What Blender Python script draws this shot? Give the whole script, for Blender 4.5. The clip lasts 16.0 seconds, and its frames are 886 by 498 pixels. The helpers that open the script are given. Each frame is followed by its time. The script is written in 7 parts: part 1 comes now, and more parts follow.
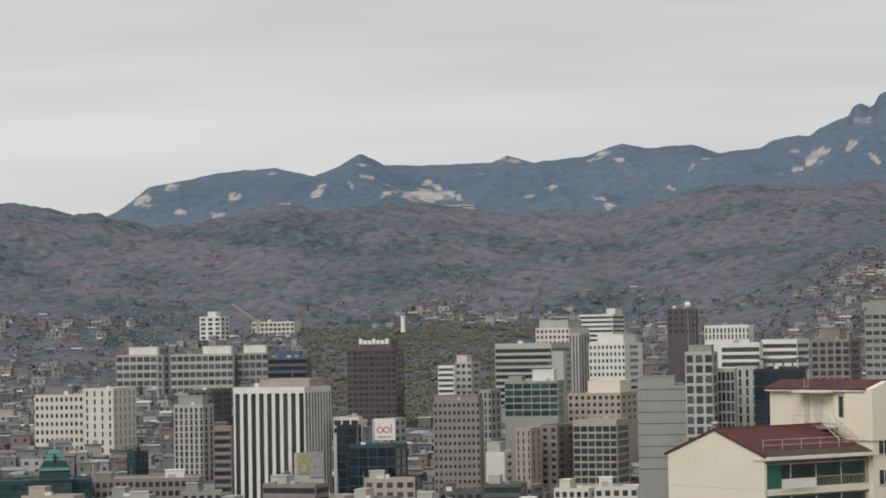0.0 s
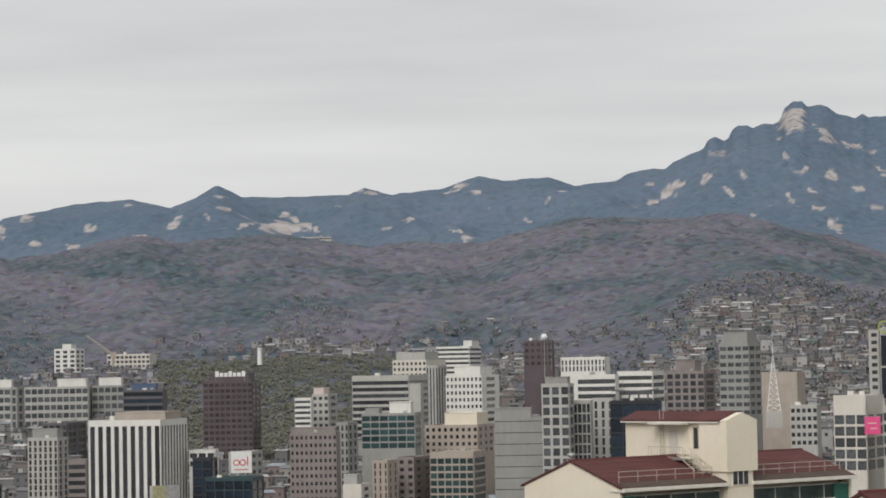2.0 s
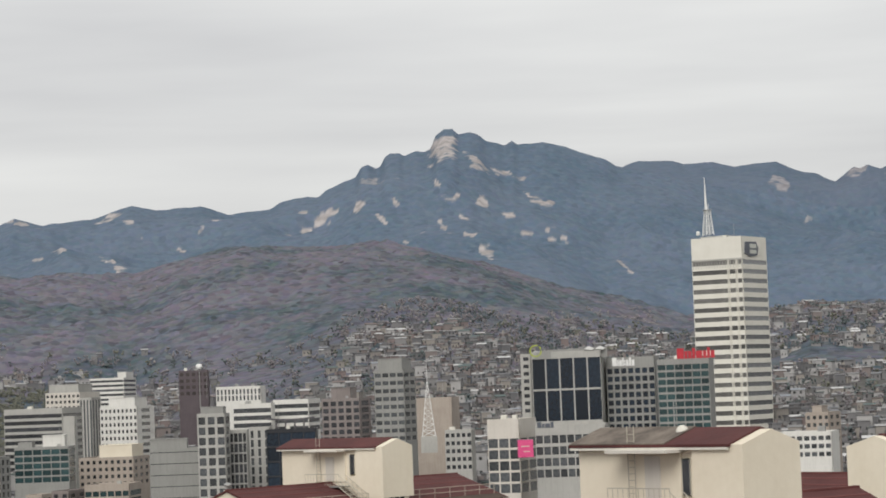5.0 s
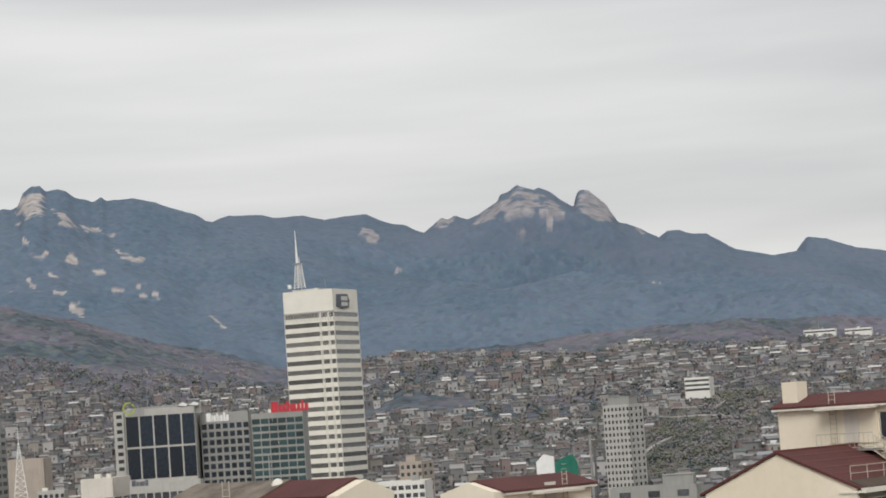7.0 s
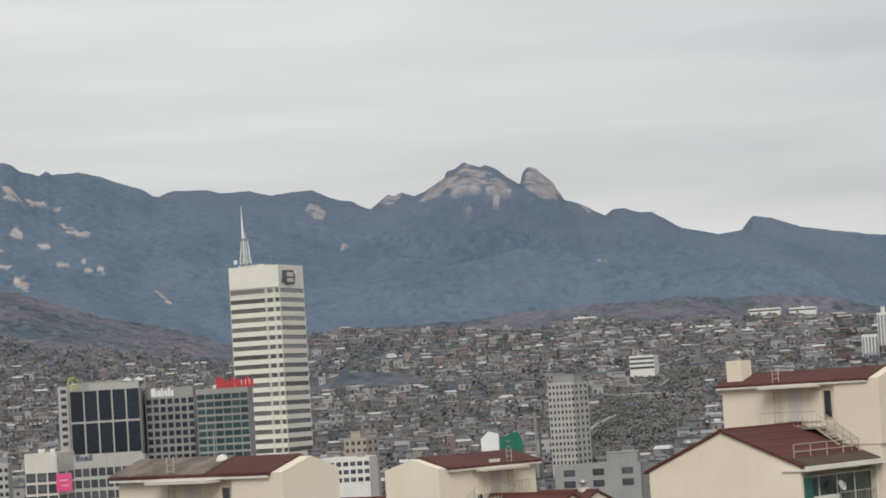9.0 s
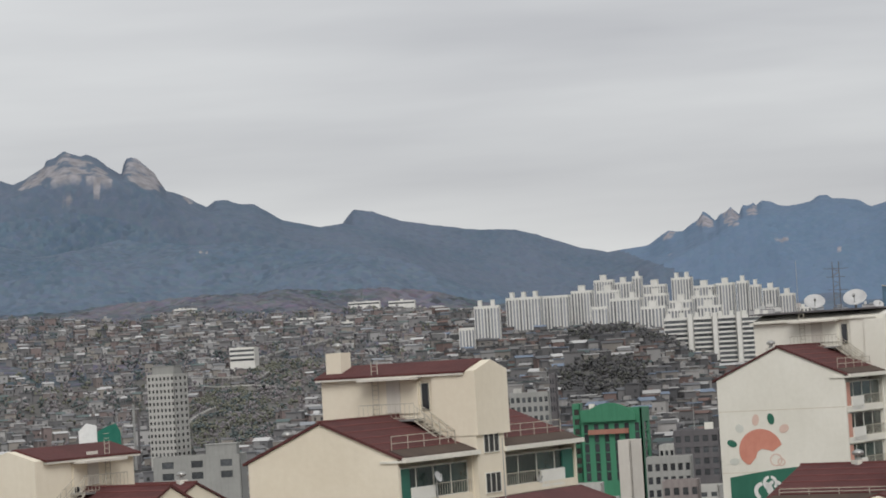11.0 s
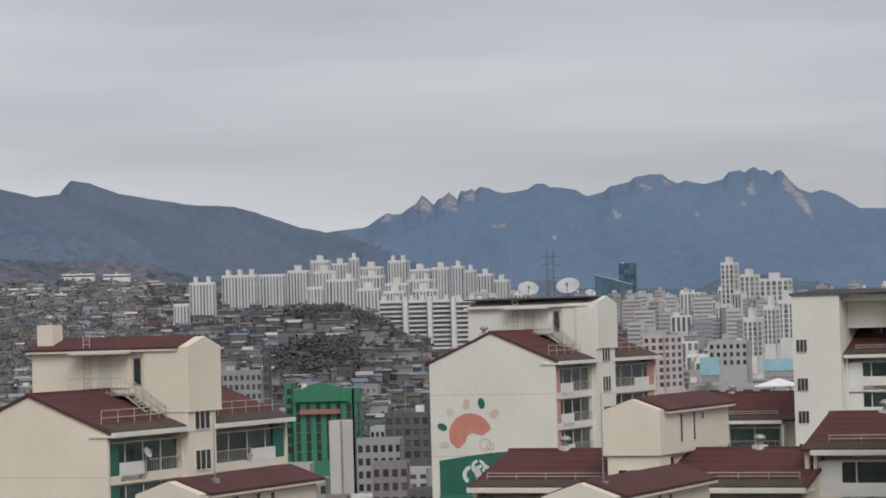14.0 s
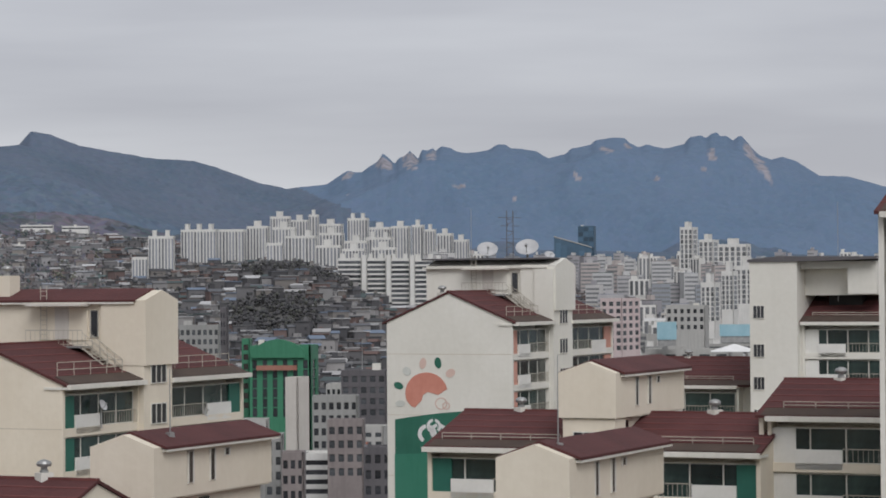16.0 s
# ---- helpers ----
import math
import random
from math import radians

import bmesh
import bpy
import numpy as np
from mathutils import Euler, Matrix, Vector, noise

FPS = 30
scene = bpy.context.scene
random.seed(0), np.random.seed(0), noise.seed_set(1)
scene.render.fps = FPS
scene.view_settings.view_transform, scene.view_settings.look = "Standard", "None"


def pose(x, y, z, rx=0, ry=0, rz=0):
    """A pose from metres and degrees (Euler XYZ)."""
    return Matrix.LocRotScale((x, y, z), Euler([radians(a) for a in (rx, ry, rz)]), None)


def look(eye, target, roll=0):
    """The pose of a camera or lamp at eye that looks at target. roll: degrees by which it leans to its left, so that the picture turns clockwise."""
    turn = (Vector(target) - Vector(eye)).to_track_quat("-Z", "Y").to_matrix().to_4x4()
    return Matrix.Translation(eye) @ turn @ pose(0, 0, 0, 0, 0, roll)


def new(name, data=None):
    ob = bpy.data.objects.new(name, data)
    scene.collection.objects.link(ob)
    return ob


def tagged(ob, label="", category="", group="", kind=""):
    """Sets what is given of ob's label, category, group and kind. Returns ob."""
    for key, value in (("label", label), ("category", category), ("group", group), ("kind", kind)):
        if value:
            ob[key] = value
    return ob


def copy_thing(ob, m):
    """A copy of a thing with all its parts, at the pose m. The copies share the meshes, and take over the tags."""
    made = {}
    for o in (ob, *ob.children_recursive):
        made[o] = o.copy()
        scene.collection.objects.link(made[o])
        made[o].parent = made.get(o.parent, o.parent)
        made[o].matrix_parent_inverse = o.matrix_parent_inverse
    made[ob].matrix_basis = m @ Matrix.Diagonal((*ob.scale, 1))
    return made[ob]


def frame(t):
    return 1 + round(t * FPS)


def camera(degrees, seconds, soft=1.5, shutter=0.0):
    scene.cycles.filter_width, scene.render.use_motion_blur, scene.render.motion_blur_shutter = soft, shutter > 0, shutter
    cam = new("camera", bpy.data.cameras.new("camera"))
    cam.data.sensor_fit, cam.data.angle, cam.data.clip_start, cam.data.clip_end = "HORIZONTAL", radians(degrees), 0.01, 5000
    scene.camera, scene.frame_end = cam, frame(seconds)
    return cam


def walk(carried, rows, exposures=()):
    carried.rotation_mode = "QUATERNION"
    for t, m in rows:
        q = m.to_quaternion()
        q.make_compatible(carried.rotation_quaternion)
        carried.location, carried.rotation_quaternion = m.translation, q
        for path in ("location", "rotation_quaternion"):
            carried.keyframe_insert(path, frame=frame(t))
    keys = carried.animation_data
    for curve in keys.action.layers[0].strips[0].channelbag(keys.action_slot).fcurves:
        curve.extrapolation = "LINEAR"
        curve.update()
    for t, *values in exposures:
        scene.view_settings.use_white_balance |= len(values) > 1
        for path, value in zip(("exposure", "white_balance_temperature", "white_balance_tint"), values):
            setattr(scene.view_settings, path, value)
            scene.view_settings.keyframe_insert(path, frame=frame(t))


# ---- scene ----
EYE = (0.0, 0.0, 48.0)
cam = camera(20.0, 16.0, soft=1.8)
# seconds, yaw, pitch, roll: a slow pan on the spot
ROWS = [
    (0.0, 0.000, 2.100, 1.000),
    (0.5, -0.351, 2.164, 0.733),
    (1.0, -0.705, 2.216, 0.977),
    (1.5, -1.617, 2.312, 1.138),
    (2.0, -3.273, 2.774, 1.072),
    (2.5, -5.993, 2.822, 0.910),
    (3.0, -8.627, 2.811, 1.390),
    (3.2, -9.620, 2.991, 1.655),
    (3.8, -10.750, 3.083, 1.885),
    (4.6, -10.950, 3.175, 2.116),
    (5.3, -11.735, 3.298, 2.423),
    (5.5, -12.447, 3.595, 2.737),
    (6.0, -15.551, 3.288, 3.050),
    (6.5, -18.528, 3.612, 3.923),
    (7.0, -20.539, 3.951, 3.872),
    (7.5, -20.650, 3.710, 3.898),
    (8.0, -20.921, 3.392, 3.918),
    (8.5, -21.096, 3.451, 3.800),
    (9.0, -21.731, 3.345, 3.551),
    (9.5, -23.417, 3.282, 3.490),
    (10.0, -26.036, 2.887, 3.437),
    (10.2, -27.223, 2.846, 3.213),
    (10.8, -30.100, 2.677, 3.300),
    (11.5, -31.900, 2.481, 3.402),
    (12.3, -32.412, 2.284, 3.503),
    (12.5, -32.569, 2.224, 3.653),
    (13.0, -34.081, 2.719, 3.693),
    (13.5, -34.985, 2.304, 2.829),
    (14.0, -37.196, 1.874, 1.633),
    (14.5, -36.599, 1.675, 1.350),
    (15.0, -38.177, 1.376, 1.074),
    (15.5, -38.199, 0.499, 1.352),
    (16.0, -38.101, 0.928, 0.437),
]
EXPOSURES = [(0.0, 0.0, 6350, 10), (3.0, 0.1, 6350, 11), (6.0, 0.15, 6400, 11), (9.0, 0.08, 6350, 11), (12.5, -0.1, 6150, 12), (16.0, -0.2, 6000, 14)]
walk(cam, [(t, pose(*EYE, 90 + pitch, 0, yaw) @ pose(0, 0, 0, 0, 0, -roll)) for t, yaw, pitch, roll in ROWS], EXPOSURES)

# ---- sky and light ----
world = bpy.data.worlds.new("overcast_sky")
scene.world = world
world.use_nodes = True


def make_sky(strength):
    nt = world.node_tree
    nt.nodes.clear()
    N, K = nt.nodes.new, nt.links.new
    out, bg = N("ShaderNodeOutputWorld"), N("ShaderNodeBackground")
    sky = N("ShaderNodeTexSky")
    sky.sky_type, sky.sun_disc = "NISHITA", False
    sky.sun_elevation, sky.sun_rotation = radians(42), radians(205)
    thin = N("ShaderNodeMix")
    thin.data_type, thin.inputs[0].default_value = "RGBA", 0.93
    dim = N("ShaderNodeMix")
    dim.data_type, dim.blend_type, dim.inputs[0].default_value = "RGBA", "MULTIPLY", 1.0
    dim.inputs[7].default_value = (0.10, 0.10, 0.10, 1)
    K(sky.outputs[0], dim.inputs[6])
    co = N("ShaderNodeTexCoord")
    # clouds lie in flat sheets: stretch the noise sideways
    stretch = N("ShaderNodeMapping")
    stretch.inputs["Scale"].default_value = (1.7, 1.7, 15.0)
    K(co.outputs["Generated"], stretch.inputs[0])
    clouds = N("ShaderNodeTexNoise")
    clouds.inputs["Scale"].default_value = 1.15
    clouds.inputs["Detail"].default_value = 5
    clouds.inputs["Roughness"].default_value = 0.48
    clouds.inputs["Distortion"].default_value = 0.2
    K(stretch.outputs[0], clouds.inputs["Vector"])
    ramp = N("ShaderNodeValToRGB")
    ramp.color_ramp.elements[0].position, ramp.color_ramp.elements[0].color = 0.34, (0.54, 0.532, 0.525, 1)
    ramp.color_ramp.elements[1].position, ramp.color_ramp.elements[1].color = 0.62, (0.765, 0.757, 0.722, 1)
    K(clouds.outputs[0], ramp.inputs[0])
    K(dim.outputs[2], thin.inputs[6])
    K(ramp.outputs[0], thin.inputs[7])
    K(thin.outputs[2], bg.inputs[0])
    bg.inputs[1].default_value = strength
    K(bg.outputs[0], out.inputs[0])


make_sky(0.97)
sun = new("sun", bpy.data.lights.new("sun", "SUN"))
sun.data.energy, sun.data.angle, sun.data.color = 2.1, radians(35), (1.0, 0.96, 0.89)
sun.matrix_world = look((0, 0, 900), (0.38 * 900, 0.82 * 900, 900 - 0.85 * 900))


# ---- materials ----
MATERIALS = {}


def surface(name, low, high, rough=0.8, size=3.0, fine=0.25, bump=0.3, metal=0.0, vary=0.0, islands=0.0, streaks=0.0, world_space=False):
    """Paint, concrete, plaster and the like: two colours mixed by a coarse and a fine grain, rain streaks, small relief."""
    if name in MATERIALS:
        return MATERIALS[name]
    m = bpy.data.materials.new(name)
    MATERIALS[name] = m
    m.use_nodes = True
    nt = m.node_tree
    N, K = nt.nodes.new, nt.links.new
    b = nt.nodes["Principled BSDF"]
    b.inputs["Metallic"].default_value = metal
    place = N("ShaderNodeNewGeometry").outputs["Position"] if world_space else N("ShaderNodeTexCoord").outputs["Object"]

    def grain(scale, detail, vector=place):
        n = N("ShaderNodeTexNoise")
        n.inputs["Scale"].default_value, n.inputs["Detail"].default_value = scale, detail
        K(vector, n.inputs["Vector"])
        return n.outputs[0]

    def maths(op, a, b_, clamp=False):
        n = N("ShaderNodeMath")
        n.operation, n.use_clamp = op, clamp
        for k, v in enumerate((a, b_)):
            if isinstance(v, (int, float)):
                n.inputs[k].default_value = v
            else:
                K(v, n.inputs[k])
        return n.outputs[0]

    coarse, small = grain(1 / size, 4), grain(1 / fine, 3)
    f = maths("ADD", maths("MULTIPLY", maths("SUBTRACT", coarse, 0.3), 1.6), maths("MULTIPLY", maths("SUBTRACT", small, 0.5), 0.7), True)
    if streaks:
        st = N("ShaderNodeMapping")
        st.inputs["Scale"].default_value = (1.6, 1.6, 0.09)
        K(place, st.inputs[0])
        f = maths("SUBTRACT", f, maths("MULTIPLY", maths("GREATER_THAN", grain(1.0, 3, st.outputs[0]), 0.56), streaks), True)
    mix = N("ShaderNodeMix")
    mix.data_type = "RGBA"
    mix.inputs[6].default_value, mix.inputs[7].default_value = (*low, 1), (*high, 1)
    K(f, mix.inputs[0])
    colour = mix.outputs[2]
    if vary or islands:
        rnd = N("ShaderNodeObjectInfo").outputs["Random"] if vary else N("ShaderNodeNewGeometry").outputs["Random Per Island"]
        hsv = N("ShaderNodeHueSaturation")
        amount = vary or islands
        K(maths("ADD", maths("MULTIPLY", rnd, amount), 1 - amount / 2), hsv.inputs["Value"])
        K(colour, hsv.inputs["Color"])
        colour = hsv.outputs[0]
    K(colour, b.inputs["Base Color"])
    K(maths("ADD", maths("MULTIPLY", small, 0.2), rough - 0.1, True), b.inputs["Roughness"])
    if bump:
        bp = N("ShaderNodeBump")
        bp.inputs["Strength"].default_value, bp.inputs["Distance"].default_value = bump, 0.05
        K(small, bp.inputs["Height"])
        K(bp.outputs[0], b.inputs["Normal"])
    return m


def palette(name, colours, rough=0.85, fine=0.6, objects=False):
    """One material whose colour jumps from piece to piece through a handful of paints."""
    m = surface(name, (0.5,) * 3, (0.6,) * 3, rough=rough, size=4.0, fine=fine, bump=0.2)
    nt = m.node_tree
    N, K = nt.nodes.new, nt.links.new
    rnd = N("ShaderNodeObjectInfo").outputs["Random"] if objects else N("ShaderNodeNewGeometry").outputs["Random Per Island"]
    ramp = N("ShaderNodeValToRGB")
    ramp.color_ramp.interpolation = "CONSTANT"
    e = ramp.color_ramp.elements
    while len(e) < len(colours):
        e.new(0.5)
    for k, c in enumerate(colours):
        e[k].position, e[k].color = k / len(colours), (*c, 1)
    K(rnd, ramp.inputs[0])
    b = nt.nodes["Principled BSDF"]
    grainy = b.inputs["Base Color"].links[0].from_socket
    mul = N("ShaderNodeMix")
    mul.data_type, mul.blend_type, mul.inputs[0].default_value = "RGBA", "MULTIPLY", 1.0
    lift = N("ShaderNodeMix")
    lift.data_type, lift.blend_type, lift.inputs[0].default_value = "RGBA", "MULTIPLY", 1.0
    lift.inputs[7].default_value = (1.75, 1.75, 1.75, 1)
    K(grainy, mul.inputs[6])
    K(ramp.outputs[0], mul.inputs[7])
    K(mul.outputs[2], lift.inputs[6])
    K(lift.outputs[2], b.inputs["Base Color"])
    return m


def glazing(name, low, high, rough=0.14):
    m = surface(name, low, high, rough=rough + 0.05, size=1.5, fine=0.8, bump=0.0, vary=0.9)
    m.node_tree.nodes["Principled BSDF"].inputs["Specular IOR Level"].default_value = 0.6
    return m


WALLS = {
    "cream": surface("cream_paint", (0.675, 0.607, 0.485), (0.765, 0.702, 0.578), 0.85, 5.0, 0.4, 0.25, streaks=0.08),
    "offwhite": surface("offwhite_paint", (0.66, 0.64, 0.565), (0.76, 0.74, 0.67), 0.85, 5.0, 0.4, 0.25, streaks=0.08),
    "white": surface("white_cladding", (0.60, 0.59, 0.55), (0.74, 0.73, 0.69), 0.7, 6.0, 0.8, 0.2, streaks=0.25),
    "warm": surface("warm_white_tile", (0.54, 0.505, 0.45), (0.65, 0.615, 0.555), 0.7, 6.0, 0.8, 0.2, streaks=0.2),
    "grey": surface("grey_panel", (0.25, 0.25, 0.235), (0.33, 0.33, 0.31), 0.65, 6.0, 0.8, 0.2, streaks=0.25),
    "palegrey": surface("pale_grey_concrete", (0.36, 0.355, 0.33), (0.47, 0.46, 0.43), 0.8, 6.0, 0.8, 0.25, streaks=0.3),
    "darkgrey": surface("dark_grey_panel", (0.085, 0.08, 0.085), (0.135, 0.125, 0.125), 0.5, 6.0, 0.8, 0.2, streaks=0.2),
    "violet": surface("dark_violet_brown_tile", (0.075, 0.058, 0.066), (0.115, 0.092, 0.098), 0.5, 6.0, 0.8, 0.2, streaks=0.2),
    "brown": surface("brown_tile", (0.20, 0.172, 0.163), (0.285, 0.252, 0.238), 0.75, 6.0, 0.8, 0.25, streaks=0.25),
    "tan": surface("tan_stone", (0.345, 0.295, 0.25), (0.45, 0.395, 0.34), 0.8, 6.0, 0.8, 0.25, streaks=0.25),
    "brick": surface("red_brick_wall", (0.27, 0.12, 0.085), (0.38, 0.19, 0.14), 0.85, 6.0, 0.6, 0.3, streaks=0.2),
    "green": surface("green_cladding", (0.035, 0.17, 0.09), (0.055, 0.225, 0.125), 0.55, 6.0, 0.8, 0.2, streaks=0.25),
    "teal": surface("dark_teal_panel", (0.02, 0.045, 0.05), (0.035, 0.07, 0.075), 0.45, 6.0, 0.8, 0.2),
    "black": surface("black_panel", (0.018, 0.02, 0.024), (0.032, 0.034, 0.04), 0.4, 6.0, 0.8, 0.2),
    # navy, lightened by distance haze put into the paint
    "blue": surface("hazed_blue_panel", (0.06, 0.09, 0.16), (0.09, 0.13, 0.21), 0.5, 6.0, 0.8, 0.2),
    "steelblue": surface("slate_blue_cladding", (0.055, 0.105, 0.155), (0.075, 0.135, 0.19), 0.6, 8.0, 1.5, 0.1),
    "pink": surface("pale_pink_paint", (0.54, 0.44, 0.42), (0.66, 0.57, 0.55), 0.8, 6.0, 0.8, 0.2, streaks=0.2),
}
GLASS = {
    "dark": glazing("dark_window_glass", (0.026, 0.028, 0.033), (0.065, 0.067, 0.072)),
    "mid": glazing("grey_window_glass", (0.05, 0.055, 0.06), (0.12, 0.125, 0.13)),
    "teal": glazing("teal_window_glass", (0.02, 0.048, 0.052), (0.045, 0.088, 0.09)),
    "blue": glazing("blue_window_glass", (0.008, 0.014, 0.024), (0.02, 0.035, 0.055)),
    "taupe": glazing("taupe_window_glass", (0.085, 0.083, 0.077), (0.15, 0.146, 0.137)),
    # for far buildings: distance haze is put into the glass colour
    "hazy": glazing("pale_haze_window_glass", (0.12, 0.125, 0.13), (0.22, 0.225, 0.23)),
    "balcony": glazing("greenish_balcony_glass", (0.016, 0.028, 0.026), (0.05, 0.085, 0.075)),
    # paler again: haze over the tall estate, put into its bays
    "bay": glazing("hazed_bay_glass", (0.17, 0.18, 0.20), (0.28, 0.29, 0.31), 0.4),
    # blue glass of far buildings with haze mixed into its colour
    "slate": glazing("hazed_slate_blue_glass", (0.045, 0.09, 0.135), (0.07, 0.125, 0.18), 0.3),
    "brown": glazing("bronze_window_glass", (0.04, 0.032, 0.03), (0.085, 0.07, 0.062)),
}
M_RED = surface("dark_red_roof_shingle", (0.066, 0.019, 0.018), (0.112, 0.034, 0.031), 0.9, 2.5, 0.25, 0.6, streaks=0.12)
M_METAL = surface("galvanised_steel", (0.30, 0.30, 0.29), (0.45, 0.45, 0.43), 0.45, 1.0, 0.2, 0.1, metal=0.6)
M_RAIL = surface("weathered_rail_paint", (0.36, 0.33, 0.27), (0.52, 0.48, 0.40), 0.7, 1.0, 0.2, 0.1)
M_TRIM = surface("white_trim_paint", (0.62, 0.60, 0.53), (0.76, 0.74, 0.67), 0.75, 2.0, 0.3, 0.1, streaks=0.2)
M_GREENPANEL = surface("green_balcony_panel", (0.015, 0.105, 0.075), (0.03, 0.16, 0.115), 0.6, 2.0, 0.3, 0.1)
M_PINKPANEL = surface("salmon_balcony_panel", (0.48, 0.24, 0.18), (0.60, 0.33, 0.26), 0.7, 2.0, 0.3, 0.1)
M_WHITEPANEL = surface("white_balcony_panel", (0.66, 0.65, 0.60), (0.80, 0.79, 0.74), 0.7, 2.0, 0.3, 0.1)
# near-black: shade put into the colour
M_DARK = surface("painted_shade", (0.02, 0.02, 0.02), (0.05, 0.048, 0.045), 0.9, 1.0, 0.3, 0.0, vary=0.5)
M_DECK = surface("mossy_roof_deck", (0.055, 0.038, 0.030), (0.095, 0.066, 0.048), 0.95, 1.5, 0.3, 0.4)
M_DISH = surface("weathered_dish_paint", (0.40, 0.40, 0.40), (0.54, 0.54, 0.53), 0.6, 1.0, 0.2, 0.1)
M_ROOFGREY = surface("grey_roof_membrane", (0.20, 0.20, 0.19), (0.34, 0.34, 0.32), 0.9, 4.0, 0.6, 0.3)

# Ridge lines: bearing in degrees (clockwise from +y) and height in metres, each ridge at its own distance.
WEST_RIDGE = [(-14.00, 244), (-10.00, 231), (-8.00, 219), (-7.41, 230), (-6.68, 268), (-5.94, 277), (-5.04, 288), (-3.76, 293), (-2.92, 281), (-2.34, 294), (-2.05, 306), (-1.82, 312), (-1.56, 304), (-1.31, 295), (-0.53, 294), (0.24, 295), (1.14, 296), (1.51, 305), (2.11, 295), (3.34, 303), (3.79, 313), (4.12, 319), (4.69, 312), (5.72, 315), (6.29, 303), (7.24, 308)]
WEST_SUMMIT = [(7.58, 319), (7.84, 323), (8.10, 324), (8.36, 323), (8.55, 331), (8.88, 341), (9.25, 350), (9.36, 362), (9.51, 366), (9.72, 360), (9.82, 364), (9.93, 377), (10.06, 381), (10.26, 380), (10.37, 376), (10.64, 383), (10.84, 381), (10.98, 385), (11.10, 403), (11.30, 412), (11.50, 412), (11.62, 404), (11.88, 406), (12.07, 402), (12.26, 393), (12.49, 390), (12.67, 385), (12.84, 392), (12.97, 386), (13.29, 387), (13.55, 388), (13.80, 385), (14.06, 381), (14.31, 374), (14.69, 366), (14.94, 361), (15.19, 350), (15.32, 348)]
SKYLINE_WEST = WEST_RIDGE + WEST_SUMMIT + [(16.50, 330), (19.00, 268), (24.00, 182), (30.00, 127), (52.00, 72)]
GRANITE_PEAKS = [(18.55, 363), (18.81, 364), (19.19, 352), (19.44, 347), (19.69, 344), (19.95, 335), (20.13, 330), (20.34, 340), (20.54, 351), (20.71, 348), (20.87, 354), (20.99, 349), (21.15, 345), (21.38, 351), (21.72, 364), (21.85, 369), (21.92, 379), (22.12, 383), (22.32, 393), (22.45, 388), (22.70, 383), (22.81, 386), (22.94, 382), (23.09, 377), (23.27, 366), (23.46, 358), (23.58, 352), (23.65, 369), (23.71, 376), (23.81, 379), (23.93, 376), (24.11, 366), (24.30, 356), (24.47, 336), (24.57, 325), (24.78, 322), (24.97, 318), (25.22, 308), (25.47, 299), (25.67, 308), (25.93, 308), (26.25, 301)]
SKYLINE_MIDDLE = [(-14.00, 177), (0.00, 242), (10.00, 307), (14.00, 346), (15.30, 366), (15.70, 374), (16.47, 372), (16.72, 366), (17.37, 368), (17.87, 359)] + GRANITE_PEAKS + [(26.55, 300), (27.16, 274), (28.03, 261), (28.57, 265), (29.70, 242), (30.70, 208), (31.70, 181), (32.70, 158), (33.50, 143), (36.00, 113), (52.00, 87)]
EAST_SPIRES = [(35.23, 235), (35.48, 238), (35.74, 252), (35.94, 262), (36.10, 259), (36.26, 259), (36.45, 269), (36.62, 277), (36.75, 292), (36.90, 282), (37.01, 272), (37.11, 283), (37.23, 287), (37.37, 296), (37.49, 286), (37.56, 282), (37.63, 298), (37.77, 296), (37.89, 300), (37.95, 294), (38.07, 304), (38.26, 301), (38.45, 293), (38.65, 290), (38.97, 293), (39.16, 296), (39.36, 306), (39.55, 306), (39.68, 298), (39.94, 297), (40.26, 292)]
EAST_SUMMIT = [(40.41, 284), (40.54, 280), (40.90, 287), (41.03, 297), (41.48, 303), (41.61, 312), (42.00, 316), (42.25, 315), (42.38, 305), (42.57, 298), (42.76, 303), (43.15, 295), (43.60, 302), (43.73, 315), (43.98, 318), (44.11, 313), (44.21, 320), (44.34, 323), (44.43, 315), (44.55, 317), (44.71, 308), (44.82, 315), (44.90, 316), (45.02, 305), (45.12, 295), (45.31, 280), (45.57, 273), (45.82, 278), (46.14, 269), (46.39, 256), (46.64, 244)]
SKYLINE_EAST = [(-14.00, 126), (20.00, 242), (26.00, 281), (28.07, 300), (28.52, 307), (28.80, 333), (29.25, 326), (29.87, 307), (30.90, 292), (31.53, 284), (32.44, 280), (32.88, 270), (33.39, 256), (33.95, 240), (34.53, 230)] + EAST_SPIRES + EAST_SUMMIT + [(47.27, 242), (48.12, 223), (51.00, 188)]
FRONT_HILL = [(-14.0, 185), (-12.0, 189), (-10.0, 180), (-9.5, 178), (-8.4, 170), (-7.9, 171), (-7.3, 164), (-6.5, 156), (-4.9, 165), (-4.3, 172), (-3.6, 177), (-2.9, 170), (-1.8, 173), (-0.8, 177), (-0.3, 175), (0.6, 170), (1.5, 164), (2.5, 167), (4.1, 165), (5.4, 178), (6.5, 187), (7.9, 184), (9.7, 180), (10.7, 175), (12.4, 159), (13.9, 138), (15.4, 125), (16.7, 107), (19.4, 110), (21.4, 106), (23.3, 107), (25.0, 108), (26.5, 107), (26.9, 115), (28.4, 106), (28.6, 106), (30.5, 102), (32.0, 88), (33.5, 82), (36.0, 74), (38.0, 60), (40.0, 54), (52.0, 54)]
